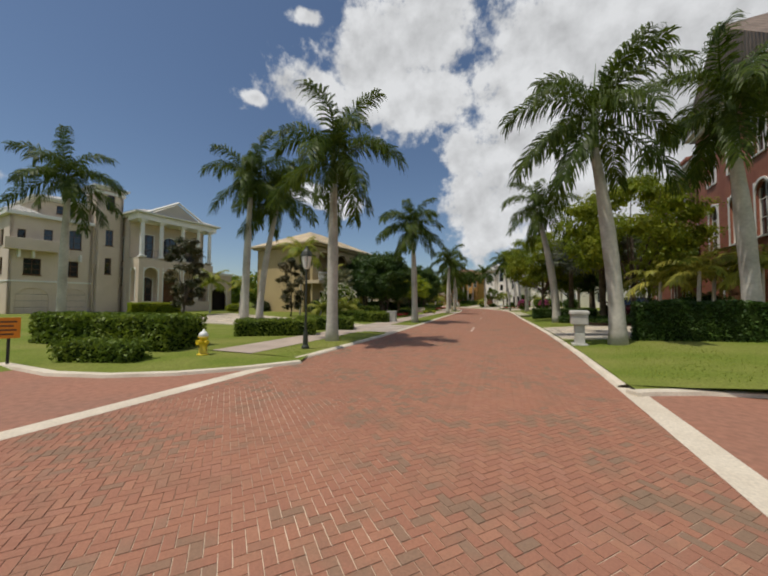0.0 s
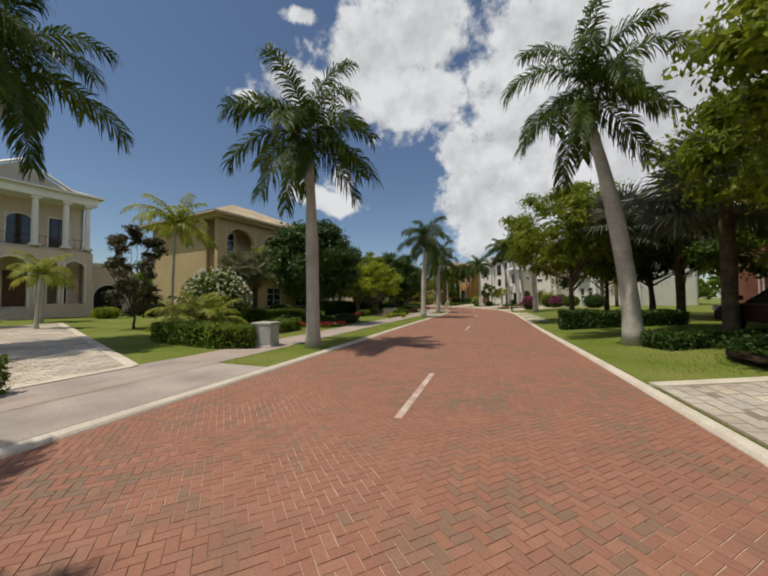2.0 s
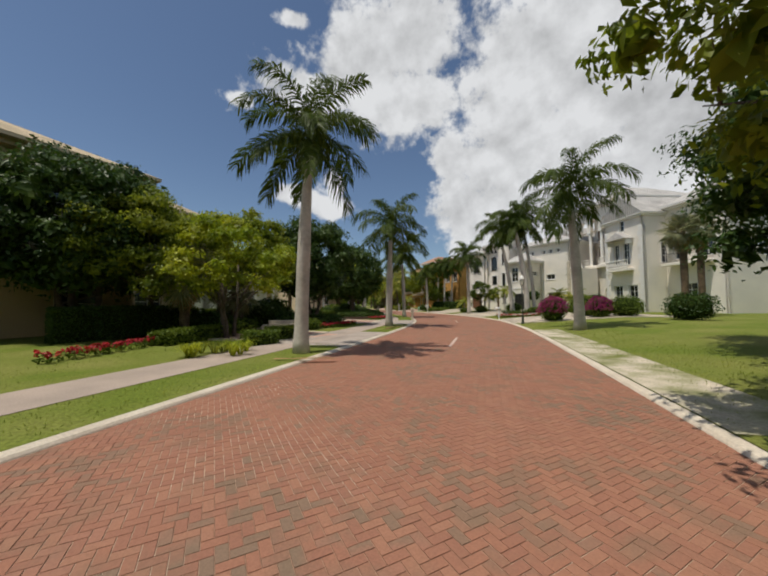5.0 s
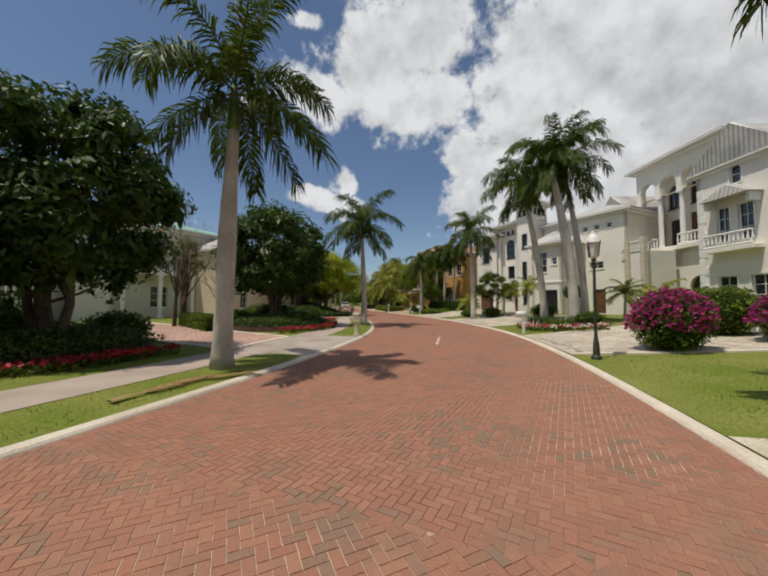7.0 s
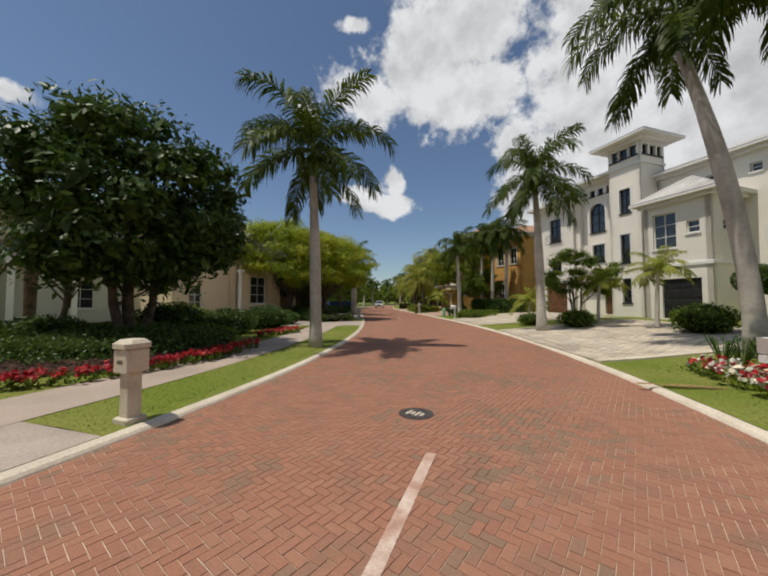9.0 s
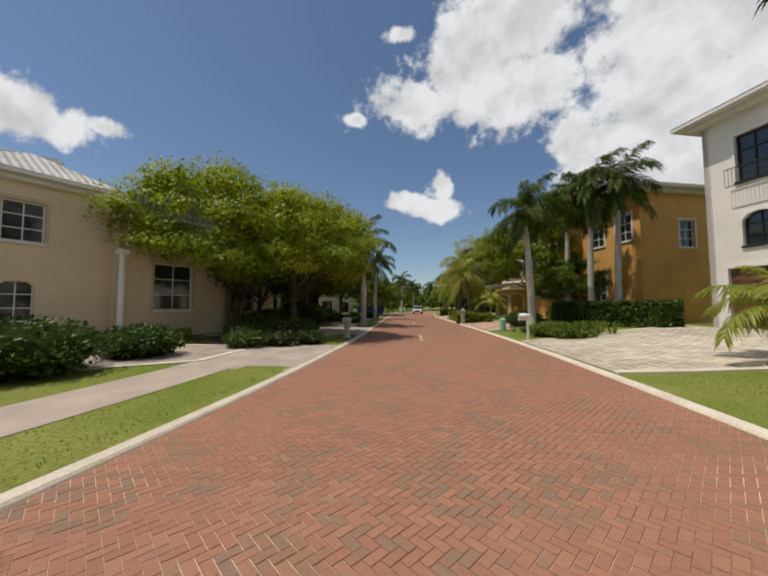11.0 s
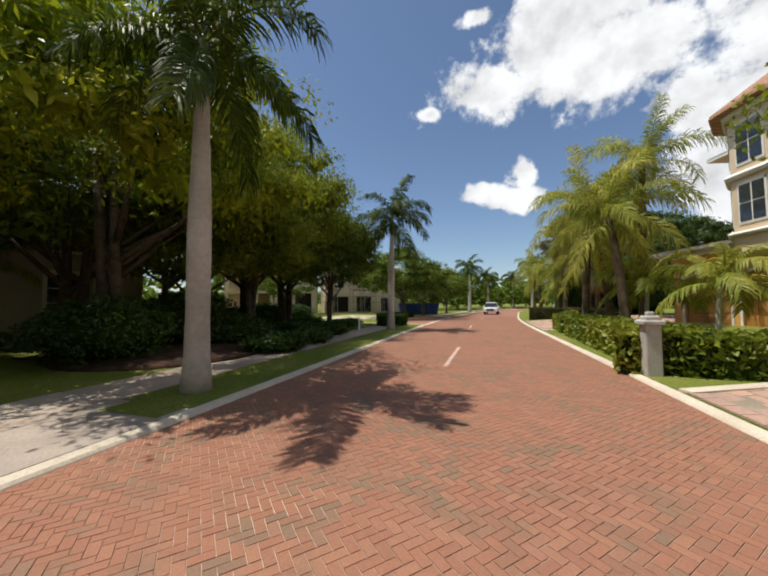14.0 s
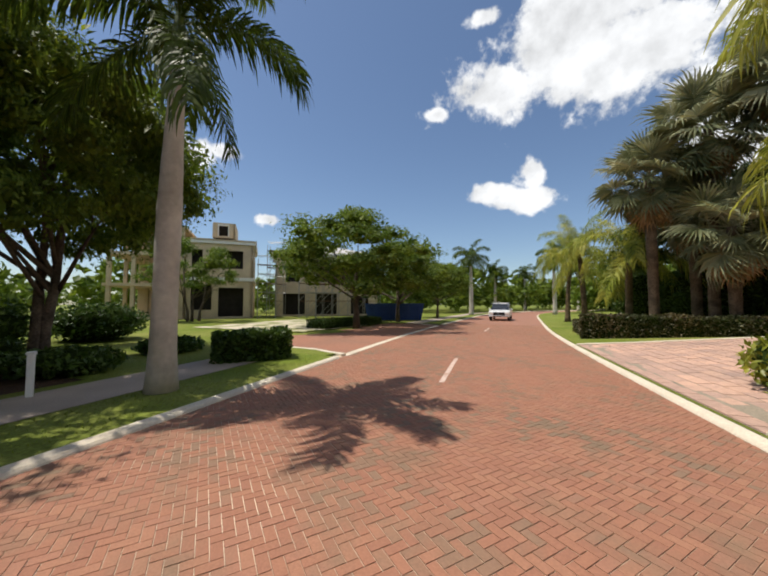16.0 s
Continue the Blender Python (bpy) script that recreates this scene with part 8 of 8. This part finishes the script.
tree("shade", -22.0, 141.0, 0.7, 20, "dense dark garden tree behind the hedge")
tree("shade", -26.4, 148.0, 0.95, 60, "dense dark garden tree behind the hedge")
tree("shade", -31.6, 148.6, 0.75, 120, "dense dark garden tree behind the hedge")
tree("small", 1.4, 105.2, 0.9, 10, "small flowering garden tree", 1.0, "leaf_mid")

# hedges, bushes, flowers
hedge((1.0, 26.2), (2.9, 27.1), 0.7, 0.5, 1, label="low clipped hedge in front of a taller one")
hedge((-4.0, 27.3), (1.9, 28.5), 1.6, 1.05, 2, label="tall leafy hedge beside the side street", leaf=0.075, dens=300)
hedge((0.2, 32.3), (2.9, 34.4), 1.2, 0.7, 3)
hedge((-25.6, 40.8), (-24.4, 45.2), 1.6, 1.1, 41, "leaf_lime", label="yellow-green shrubs before the garage arches")
bush(-23.4, 51.4, 1.1, 1.0, 62, "leaf_lime", 0.07, 260, "yellow-green bush at the porch steps")
bush(-21.6, 54.4, 1.2, 1.4, 63, "leaf_bronze", 0.07, 260, "bronze-leaved bush at the porch steps")
hedge((0.4, 36.0), (3.0, 37.4), 1.6, 0.68, 4, label="clipped hedge round the palm bed")
hedge((-3.0, 43.9), (0.8, 43.6), 1.1, 0.75, 5, label="clipped green hedge round the garden lawn")
hedge((0.8, 43.6), (2.0, 44.1), 1.0, 0.72, 25, label="clipped green hedge beside a utility cabinet")
hedge((-8.4, 51.6), (-5.4, 55.4), 0.9, 0.9, 26, label="clipped hedge before the garden trees")
hedge((-0.6, 48.2), (-1.0, 50.2), 1.0, 0.6, 6, label="low clipped hedge along the verge")
hedge((15.2, 37.6), (18.6, 36.6), 1.0, 1.45, 7, "leaf_dark", label="tall dark hedge before the brick house")
hedge((11.4, 54.7), (16.3, 55.1), 1.3, 0.95, 8, "leaf_dark", label="dark clipped hedge beside the drive")
hedge((13.6, 47.9), (16.4, 49.2), 1.0, 0.45, 9, "leaf_dark", label="low dark hedge under the trees")
hedge((-9.0, 62.0), (-8.2, 66.0), 0.9, 1.4, 10, "leaf_dark", label="dark hedge before the ochre house")
hedge((-4.6, 63.6), (-5.2, 67.0), 0.9, 0.55, 11)
hedge((-12.0, 83.8), (-9.8, 87.5), 1.0, 0.8, 12, label="clipped hedge beside the drive")
hedge((-21.4, 97.4), (-19.6, 99.2), 0.7, 0.55, 14, "leaf_lime", label="low yellow-green hedge beside the drive")
hedge((-19.2, 122.6), (-24.0, 128.6), 1.6, 0.95, 15, "leaf_bright", leaf=0.095, dens=260, side=1, label="leafy green hedge along the kerb")
hedge((-19.3, 122.6), (-16.4, 123.4), 1.4, 0.9, 16, "leaf_bright", leaf=0.095, dens=260, side=1, label="leafy green hedge beside the drive")
hedge((-24.6, 129.4), (-26.4, 131.8), 1.5, 0.9, 17, leaf=0.08, dens=280, side=1, mat="leaf_bright", label="leafy green hedge along the kerb")
hedge((-33.2, 139.9), (-27.4, 142.6), 1.3, 1.1, 18, "leaf_bronze", label="bronze-green hedge beyond the drive")
hedge((-35.4, 143.4), (-33.4, 140.6), 1.2, 0.7, 19, "leaf_bronze", label="bronze-green hedge beyond the drive")
hedge((-35.0, 125.2), (-34.8, 127.2), 1.2, 0.8, 20, "leaf_dark", leaf=0.08, dens=300, label="dark rounded hedge at the street corner")
hedge((-44.8, 132.2), (-48.5, 138.6), 1.6, 0.55, 21, "leaf_dark", label="low hedge under the street trees")
hedge((11.0, 92.8), (12.6, 89.8), 0.9, 0.5, 22, label="low clipped hedge by the stair")
for k, a in enumerate(((9.2, 82.6, 0.95, 1.75, "bloom_pink"), (12.4, 84.0, 0.85, 1.5, "bloom_pink"))):
    bush(a[0], a[1] + 0.6, a[2], a[3], 3 + k, "leaf_mid", 0.06, 380, "round bougainvillea bush full of magenta flowers", a[4], 900, "bougainvillea")
for k, (x, y, r, h, mt) in enumerate(((11.6, 86.8, 1.1, 1.8, "leaf_mid"), (14.0, 84.6, 1.1, 1.5, "leaf_mid"), (16.0, 80.0, 1.2, 1.6, "leaf_dark"), (13.2, 90.6, 1.0, 1.7, "leaf_dark"), (-8.0, 56.0, 1.2, 1.3, "leaf_dark"), (-5.4, 56.6, 1.0, 0.9, "leaf_mid"), (-1.6, 55.6, 0.9, 0.7, "leaf_dark"), (-4.6, 53.0, 0.8, 0.6, "leaf_dark"),
                                       (-12.5, 55.0, 1.5, 1.6, "leaf_dark"), (-10.6, 71.8, 1.5, 1.3, "leaf_dark"), (-9.2, 75.5, 1.4, 0.9, "leaf_dark"), (-11.8, 85.0, 1.3, 1.1, "leaf_dark"), (-14.6, 90.0, 1.6, 1.4, "leaf_mid"), (-8.8, 88.6, 1.0, 0.8, "leaf_mid"),
                                       (-14.0, 94.6, 1.5, 1.3, "leaf_dark"), (-15.6, 97.0, 1.2, 1.0, "leaf_dark"), (-21.5, 104.6, 1.6, 1.5, "leaf_dark"), (-27.8, 111.0, 1.8, 1.8, "leaf_dark"), (-29.8, 114.4, 1.6, 1.3, "leaf_dark"),
                                       (-32.8, 118.0, 1.2, 0.8, "leaf_dark"), (-36.8, 120.2, 1.2, 0.8, "leaf_dark"), (1.5, 102.2, 0.9, 0.9, "leaf_mid"), (-1.0, 103.9, 0.8, 0.7, "leaf_mid"), (5.8, 99.4, 1.0, 1.1, "leaf_mid"),
                                       (-8.0, 112.2, 1.2, 0.6, "leaf_mid"), (-7.0, 111.2, 1.0, 0.5, "leaf_mid"), (-11.4, 117.4, 1.2, 1.1, "leaf_dark"), (-8.8, 118.4, 1.4, 1.4, "leaf_mid"), (-6.0, 117.6, 1.2, 1.2, "leaf_mid"),
                                       (20.0, 46.0, 1.4, 1.6, "leaf_dark"), (19.6, 55.0, 1.4, 1.4, "leaf_dark"), (8.0, 92.0, 0.9, 0.8, "leaf_mid"), (6.4, 91.0, 0.7, 0.5, "leaf_mid"))):
    bush(x, y, r, h, 10 + k, mt, 0.07, 230, "dark leafy garden bush" if mt == "leaf_dark" else "leafy green garden bush")
bush(-5.3, 48.4, 1.6, 3.2, 60, "leaf_mid", 0.09, 200, "frangipani bush with white flowers", "bloom_white", 520, "frangipani")
flower_bed([(-4.4, 72.6), (-3.9, 74.4), (-4.4, 77.2)], 0.5, "bloom_red", 1)
flower_bed([(-6.2, 83.2), (-5.5, 84.6), (-5.9, 87.2), (-7.2, 89.4)], 0.5, "bloom_red", 2)
flower_bed([(-9.6, 91.0), (-10.4, 94.2)], 0.6, "bloom_red", 3)
flower_bed([(-4.7, 50.2), (-2.8, 51.2), (-1.2, 51.3), (-0.4, 51.9), (-0.3, 53.4)], 0.5, "bloom_red", 9)
flower_bed([(-4.0, 60.0), (-5.4, 63.6)], 0.5, "bloom_red", 8)
flower_bed([(4.6, 92.6), (5.0, 90.9), (5.7, 89.9), (7.0, 89.3), (8.6, 89.7)], 0.7, "bloom_red", 5, "bed of red and white flowers", 0.3, 110, "bloom_white")


def strap_plants(points, seed, label="clump of dark strappy liriope leaves", n=26, h=0.42, w=0.4, mat="leaf_dark"):
    """A row of grass-like plants with arching blades."""
    r = random.Random(seed)
    c = (sum(p[0] for p in points) / len(points), sum(p[1] for p in points) / len(points))
    z = ground_z(*c)
    ob = thing("liriope", pose(c[0], c[1], z), label, "plant", "strappy plants")
    for (ax, ay), (bx, by) in zip(points[:-1], points[1:]):
        m = max(int(math.hypot(bx - ax, by - ay) / 0.3), 1)
        for k in range(m):
            t = (k + 0.5) / m
            ox, oy = ax + (bx - ax) * t - c[0] + r.uniform(-w, w) * 0.4, ay + (by - ay) * t - c[1] + r.uniform(-w, w) * 0.4
            s = Shape()
            for _ in range(n):
                a, L = r.uniform(0, 6.28), h * r.uniform(0.7, 1.2)
                d = Vector((math.cos(a), math.sin(a), 0))
                q = Vector((-d.y, d.x, 0)) * 0.011
                o = Vector((ox, oy, -0.02)) + d * 0.04
                p1, p2 = o + d * L * 0.35 + Vector((0, 0, L * 0.75)), o + d * L * 0.95 + Vector((0, 0, L * r.uniform(0.35, 0.75)))
                s.add([o - q, o + q, p1 + q, p1 - q, p2], [(0, 1, 2, 3), (3, 2, 4)])
            tagged(part("clump", s, M[mat], ob), "", "", "", "stuff")
    return ob


def fallen_frond(x, y, turn, size=0.8):
    ob = thing("fallen_frond", pose(x, y, ground_z(x, y) + 0.05, 0, 0, turn) @ Matrix.Diagonal((size, size, size * 0.22, 1)), "dry brown palm frond fallen on the grass", "palm frond", "fallen fronds")
    part("blade", DRYFROND, None, ob)
    s = Shape()
    s.tube([(-0.5, 0.0, 0.06), (-0.1, 0.02, 0.1), (0.2, 0, 0.06)], [0.10, 0.07, 0.03], 6)
    part("sheath", s, M["dry"], ob)
    return ob


DRYFROND = frond_mesh("blade", 2.2, 10, 30, 40, 0.5, 0.02, 40, 0.5, 77, None, 1)
DRYFROND.materials.append(M["dry"])
strap_plants([(-1.3, 61.9), (-0.5, 63.7)], 1, "clumps of yellow-green strappy plants beside the pavement", 46, 0.52, 0.9, "leaf_lime")
strap_plants([(-1.8, 62.6), (-1.2, 63.9)], 2, "clumps of yellow-green strappy plants beside the pavement", 40, 0.5, 0.9, "leaf_bright")
strap_plants([(-10.6, 113.7), (-9.5, 113.1), (-8.6, 112.4)], 3, "strappy green plants round the palm")
bush(-26.2, 133.4, 0.8, 1.0, 71, "leaf_bright", 0.08, 260, "yellow-green leafy bush beside the drive")
strap_plants([(5.0, 93.4), (6.0, 92.6), (7.0, 91.0)], 4, "tall strappy plants round the palms", 34, 0.75)
strap_plants([(-16.6, 103.4), (-17.4, 105.0)], 5)
hedge((-33.0, 105.6), (-32.6, 107.4), 0.9, 0.55, 40, "leaf_lime", label="low yellow-green hedge at the end of the shaded drive")
for k, (x, y) in enumerate(((-33.0, 103.6), (-33.6, 104.6), (-34.0, 105.8), (-34.4, 106.8))):
    coconut_palm(x, y, 3.2, (0.05, 0.05), 1.0, 60 + k, "slender garden palm before the grey house", SMALLP, 0.06, 13, False, "garden palms")

strap_plants([(-8.5, 112.3), (-7.5, 110.9), (-6.3, 112.2), (-5.4, 113.0)], 6, "tall grassy plants beside the palm", 34, 0.8, 1.2, "leaf_mid")
hedge((-9.6, 117.4), (-3.8, 115.0), 1.2, 1.5, 33, "leaf_dark", leaf=0.08, dens=260, label="tall dark hedge before the ochre house")
for k, (x, y, r, h) in enumerate(((-15.6, 100.3, 0.8, 0.7), (-15.2, 101.6, 0.8, 0.6), (-14.9, 102.7, 0.7, 0.6), (-17.2, 101.0, 1.0, 0.9), (-17.0, 102.6, 1.0, 0.9), (-18.8, 102.4, 1.2, 1.1), (-18.6, 104.2, 1.1, 1.0), (-20.4, 103.2, 1.3, 1.3), (-19.6, 105.4, 1.0, 0.9))):
    bush(x, y, r, h, 120 + k, "leaf_bronze" if k % 3 == 1 else "leaf_dark", 0.075, 220, "bronze-leaved bush in the shaded bed" if k % 3 == 1 else "dark leafy bush in the shaded bed")
hedge((-1.7, 64.7), (-1.3, 65.9), 0.7, 0.5, 31, label="low clipped hedge behind the palm")
hedge((-2.3, 66.3), (-1.6, 67.3), 0.9, 0.55, 32, label="low clipped hedge by the garden path")
fallen_frond(1.5, 63.0, 30, 0.6)
fallen_frond(-0.2, 73.9, 100, 0.75)
fallen_frond(-0.3, 75.1, 70, 0.55)
fallen_frond(3.6, 90.6, 20, 0.5)


def garden_steps(x, y, turn):
    ob = thing("garden_steps", pose(x, y, ground_z(x, y) - 0.02, 0, 0, turn), "pale stone garden steps between low walls", "steps")
    for k in range(4):
        s = Shape()
        s.box(-0.8, 0.8, 0.32 * k, 0.32 * (k + 1) + 0.04, 0, 0.16 * (k + 1), 0.012)
        part("step", s, M["stone"], ob)
    for sx in (-1, 1):
        s = Shape()
        s.box(sx * 0.98 - 0.16, sx * 0.98 + 0.16, -0.1, 1.4, 0, 0.42, 0.06)
        part("cheek_wall", s, M["stone"], ob)
    return ob


def clay_pot(x, y, r=0.26):
    ob = thing("flower_pot", pose(x, y, ground_z(x, y) - 0.01), "round clay pot with a small green plant", "flower pot")
    s = Shape()
    s.smooth = True
    s.lathe([(r * 0.6, 0), (r * 0.95, r * 0.8), (r, r * 1.5), (r * 1.1, r * 1.55), (r * 1.1, r * 1.75), (r * 0.95, r * 1.75), (r * 0.9, r * 1.6)], 16)
    part("pot", s, M["clay"], ob)
    P = np.random.RandomState(2).normal(size=(120, 3)) * (r * 0.5, r * 0.5, r * 0.4) + (0, 0, r * 2.3)
    V, F = leaves(P, 2, 0.05, 0.05, 4)
    part("plant", tri_mesh("plant", V, F, M["leaf_mid"]), None, ob)
    return ob


garden_steps(-4.5, 69.7, 42)
for k, (x, y, r, h) in enumerate(((-6.3, 68.4, 0.9, 0.8), (-7.4, 67.6, 1.0, 1.2), (-4.6, 71.9, 0.8, 0.7), (-6.0, 72.0, 1.0, 1.1), (-9.0, 67.2, 1.2, 1.5))):
    bush(x, y, r, h, 170 + k, "leaf_dark" if k % 2 else "leaf_mid", 0.07, 240, "leafy bush beside the garden steps")
fan_palm(-7.6, 69.2, 2.2, 0.95, 18, n=22, dead=False, label="fan palm with drooping leaves behind the steps")
patch("forecourt", [Vector((-4.9, 67.4)), Vector((-1.7, 67.3)), Vector((-1.1, 69.9)), Vector((-3.6, 70.6))], M["drive_pink"], "pale pink paved forecourt", 0.022)
clay_pot(-3.4, 69.7, 0.26)
patch("sand_patch", [Vector((-49.5, 125.0)), Vector((-43.4, 130.2)), Vector((-47.0, 136.5)), Vector((-57.0, 134.0))], M["sand"], "bare sandy ground before the building site", 0.02)


def ball_tree(x, y, h=2.0, r=0.75):
    ob = thing("topiary", pose(x, y, ground_z(x, y) - 0.02), "dark clipped ball topiary on a stem", "topiary", "topiary trees")
    s = Shape()
    s.tube([(0, 0, 0), (0.03, 0, h * 0.4), (0, 0, h)], [0.06, 0.05, 0.04], 7)
    part("stem", s, M["bark"], ob)
    s = Shape()
    s.smooth = True
    s.blob((0, 0, h), (r * 0.85, r * 0.85, r * 0.75), 5, 8)
    # dark ball behind the leaves, coloured as the shade within
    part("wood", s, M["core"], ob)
    d = np.random.RandomState(9).normal(size=(1500, 3))
    d = d / np.linalg.norm(d, axis=1)[:, None] * (r, r, r * 0.85) + (0, 0, h)
    V, F = leaves(d, 1, 0.05, 0.06, 6)
    part("foliage", tri_mesh("foliage", V, F, M["leaf_dark"]), None, ob)
    return ob


ball_tree(8.1, 103.1)
for k, (x, y, r, h) in enumerate(((-30.0, 118.0, 1.0, 0.6), (-31.6, 119.6, 1.1, 0.7), (-33.6, 120.6, 1.0, 0.55), (-35.6, 122.2, 1.1, 0.6), (-38.4, 124.2, 1.0, 0.5), (-27.0, 115.6, 1.1, 0.7), (-28.6, 117.4, 0.9, 0.5))):
    bush(x, y, r, h, 80 + k, "leaf_dark", 0.08, 200, "dark leafy bush in the mulch bed")

for k, (x, y, r, h, label) in enumerate(((-6.6, 75.0, 2.35, 0.85, "low dark ground cover on a mounded bed"), (-9.0, 86.3, 2.8, 0.85, "low dark ground cover on a mounded bed"), (-3.0, 53.8, 1.9, 0.5, "low dark ground cover round the tree"), (16.2, 46.2, 2.1, 0.45, "low dark ground cover round the tree"))):
    bush(x, y, r, h, 140 + k, "leaf_dark", 0.055, 240, label, name="ground_cover", category="plant")
for k, (a, b, d, h) in enumerate((((-9.6, 82.6), (-14.4, 84.2), 0.8, 0.85), ((-10.6, 75.4), (-14.6, 77.2), 0.8, 0.95), ((-13.8, 76.6), (-19.4, 76.8), 0.8, 1.0))):
    hedge(a, b, d, h, 50 + k, "leaf_hedge" if k else "leaf_mid", label="clipped hedge along the pink drive")
for k, (x, y, r, h) in enumerate(((-8.4, 72.4, 1.3, 1.7), (-9.4, 74.0, 1.4, 2.0), (-8.6, 77.4, 1.1, 1.2), (-11.8, 88.6, 1.4, 1.5), (-12.6, 91.6, 1.3, 1.2), (-10.6, 90.0, 0.9, 0.9), (-30.6, 147.4, 2.2, 3.2), (-33.8, 149.6, 2.2, 3.4), (-27.4, 147.0, 2.4, 3.6), (-30.8, 112.8, 1.8, 2.0), (-33.4, 113.4, 1.9, 2.3), (-37.6, 116.6, 1.5, 1.5), (-41.0, 118.6, 1.8, 1.7), (-43.6, 121.4, 1.7, 1.6), (-28.6, 111.0, 1.6, 1.7))):
    bush(x, y, r, h, 160 + k, "leaf_dark", 0.085, 190, "tall dark leafy shrub behind the bed" if h > 1.6 else "dark leafy shrub beside the bed")

# street furniture
street_lamp(5.2, 31.0, 3.3, "bronze", "dark bronze lamp post with a dark cap")
street_lamp(7.15, 81.6, 3.5)
for corners in (((13.2, 27.5), (22, 27.5), (22, 31.6), (13.2, 31.6)), ((2.0, 26.0), (6.9, 26.0), (6.9, 31.6), (2.0, 31.6))):
    sh = Shape()
    sh.add([(x, y, -0.002) for x, y in corners], [(0, 1, 2, 3)])
    setting("road_base", sh, M["road_far"], "red brick paving under the kerb corner")
stone_mailbox(13.4, 36.4, 180, 1.3, 0.46, "stone_grey", "grey cast stone mailbox pillar beside the drive")
utility_box(1.9, 44.9, 15, 0.66, 0.6, 0.85)
stone_mailbox(-2.3, 84.4, 15, 1.12, 0.25, label="slim cast stone mailbox pillar by the kerb")
stone_mailbox(-15.75, 105.5, 38, 1.05, 0.32, "stone_grey", "grey cast stone mailbox pillar in shade")
post_mailbox(4.9, 88.9, 200, 1.3)
post_mailbox(-8.6, 110.4, 220, 1.4)
hydrant(3.3, 28.75)
board_sign(0.6, 25.6, 60)
signpost(-0.6, 24.9, 0.9)
ribbed_bin(-11.6, 114.6)
signpost(-38.3, 127.7, 0.5)
gate_pillar(-18.3, 121.4, 40)
stake = Shape().box(-0.045, 0.045, -0.045, 0.045, 0, 0.75, 0.008).box(-0.06, 0.06, -0.06, 0.06, 0.75, 0.80, 0.01)
solid("marker_post", stake, M["white_paint"], "short white marker post by the kerb", "post", pose(-33.3, 122.3, ground_z(-33.3, 122.3) - 0.02))
utility_box(12.2, 85.2, 0, 0.4, 0.35, 0.6, "stone_grey", "small grey utility cabinet")
manhole(0.6, 87.0)
car(-48.2, 153.4, -56, "car_white", True, "white pickup truck coming along the brick road", 1.0)
car(17.5, 50.6, 100, "car_dark", False, "dark maroon car parked on the drive")
dumpster(-52.5, 142.5, 60)
scaffold(-59.5, 135.0, 75, 5, 3)
scaffold(-60.6, 131.0, 80, 1, 3)
scaffold(-62.9, 132.4, 60, 1, 4)
scaffold(-61.5, 136.5, 58, 2, 2)


def far_woods():
    """Distant trees behind the gardens and along the road ahead, too far to count."""
    wood, crown = TREES["far"]
    v = np.empty(len(crown.vertices) * 3, np.float32)
    crown.vertices.foreach_get("co", v)
    v = v.reshape(-1, 3)
    f = np.empty(len(crown.loops), np.int32)
    crown.loops.foreach_get("vertex_index", f)
    f = f.reshape(-1, 3)
    r = np.random.RandomState(12)
    spots = []
    for i in range(near(10, 10)[0], near(-38, 320)[0], 11):
        past = LINE[i][1] > 168
        for sgn in (-1, 1):
            for lo, hi, n in (((9, 15, 1), (16, 30, 1), (30, 60, 1)) if past else ((34, 44, 1), (46, 70, 1))):
                for _ in range(n):
                    k = sgn * r.uniform(lo, hi)
                    spots.append((*road_point(i, k), r.uniform(0.8, 1.35) * (1.2 if past else 1.0), r.uniform(0, 6.28)))
    for k in range(40):
        a = radians(r.uniform(-30, 150))
        d = r.uniform(190, 300)
        spots.append((-10 - d * math.sin(a), 90 + d * math.cos(a), r.uniform(1.3, 2.0), r.uniform(0, 6.28)))
    V, F = [], []
    for k, (x, y, s, a) in enumerate(spots):
        if -70 < x < -50 and 112 < y < 150 or -46 < x < 4 and 22 < y < 66 or 6 < x < 32 and 84 < y < 126 or near(x, y)[1] ** 2 < 49:
            continue
        c, n = math.cos(a), math.sin(a)
        F.append(f + sum(len(q) for q in V))
        V.append(np.stack([(v[:, 0] * c - v[:, 1] * n) * s + x, (v[:, 0] * n + v[:, 1] * c) * s + y, v[:, 2] * s * 0.9 - 0.6], 1))
    ob = new("far_woods", tri_mesh("far_woods", np.concatenate(V), np.concatenate(F), M["leaf_mid"]))
    tagged(ob, "distant green trees behind the gardens", "trees", "", "stuff")


far_woods()
grass_tufts()
build_bricks()
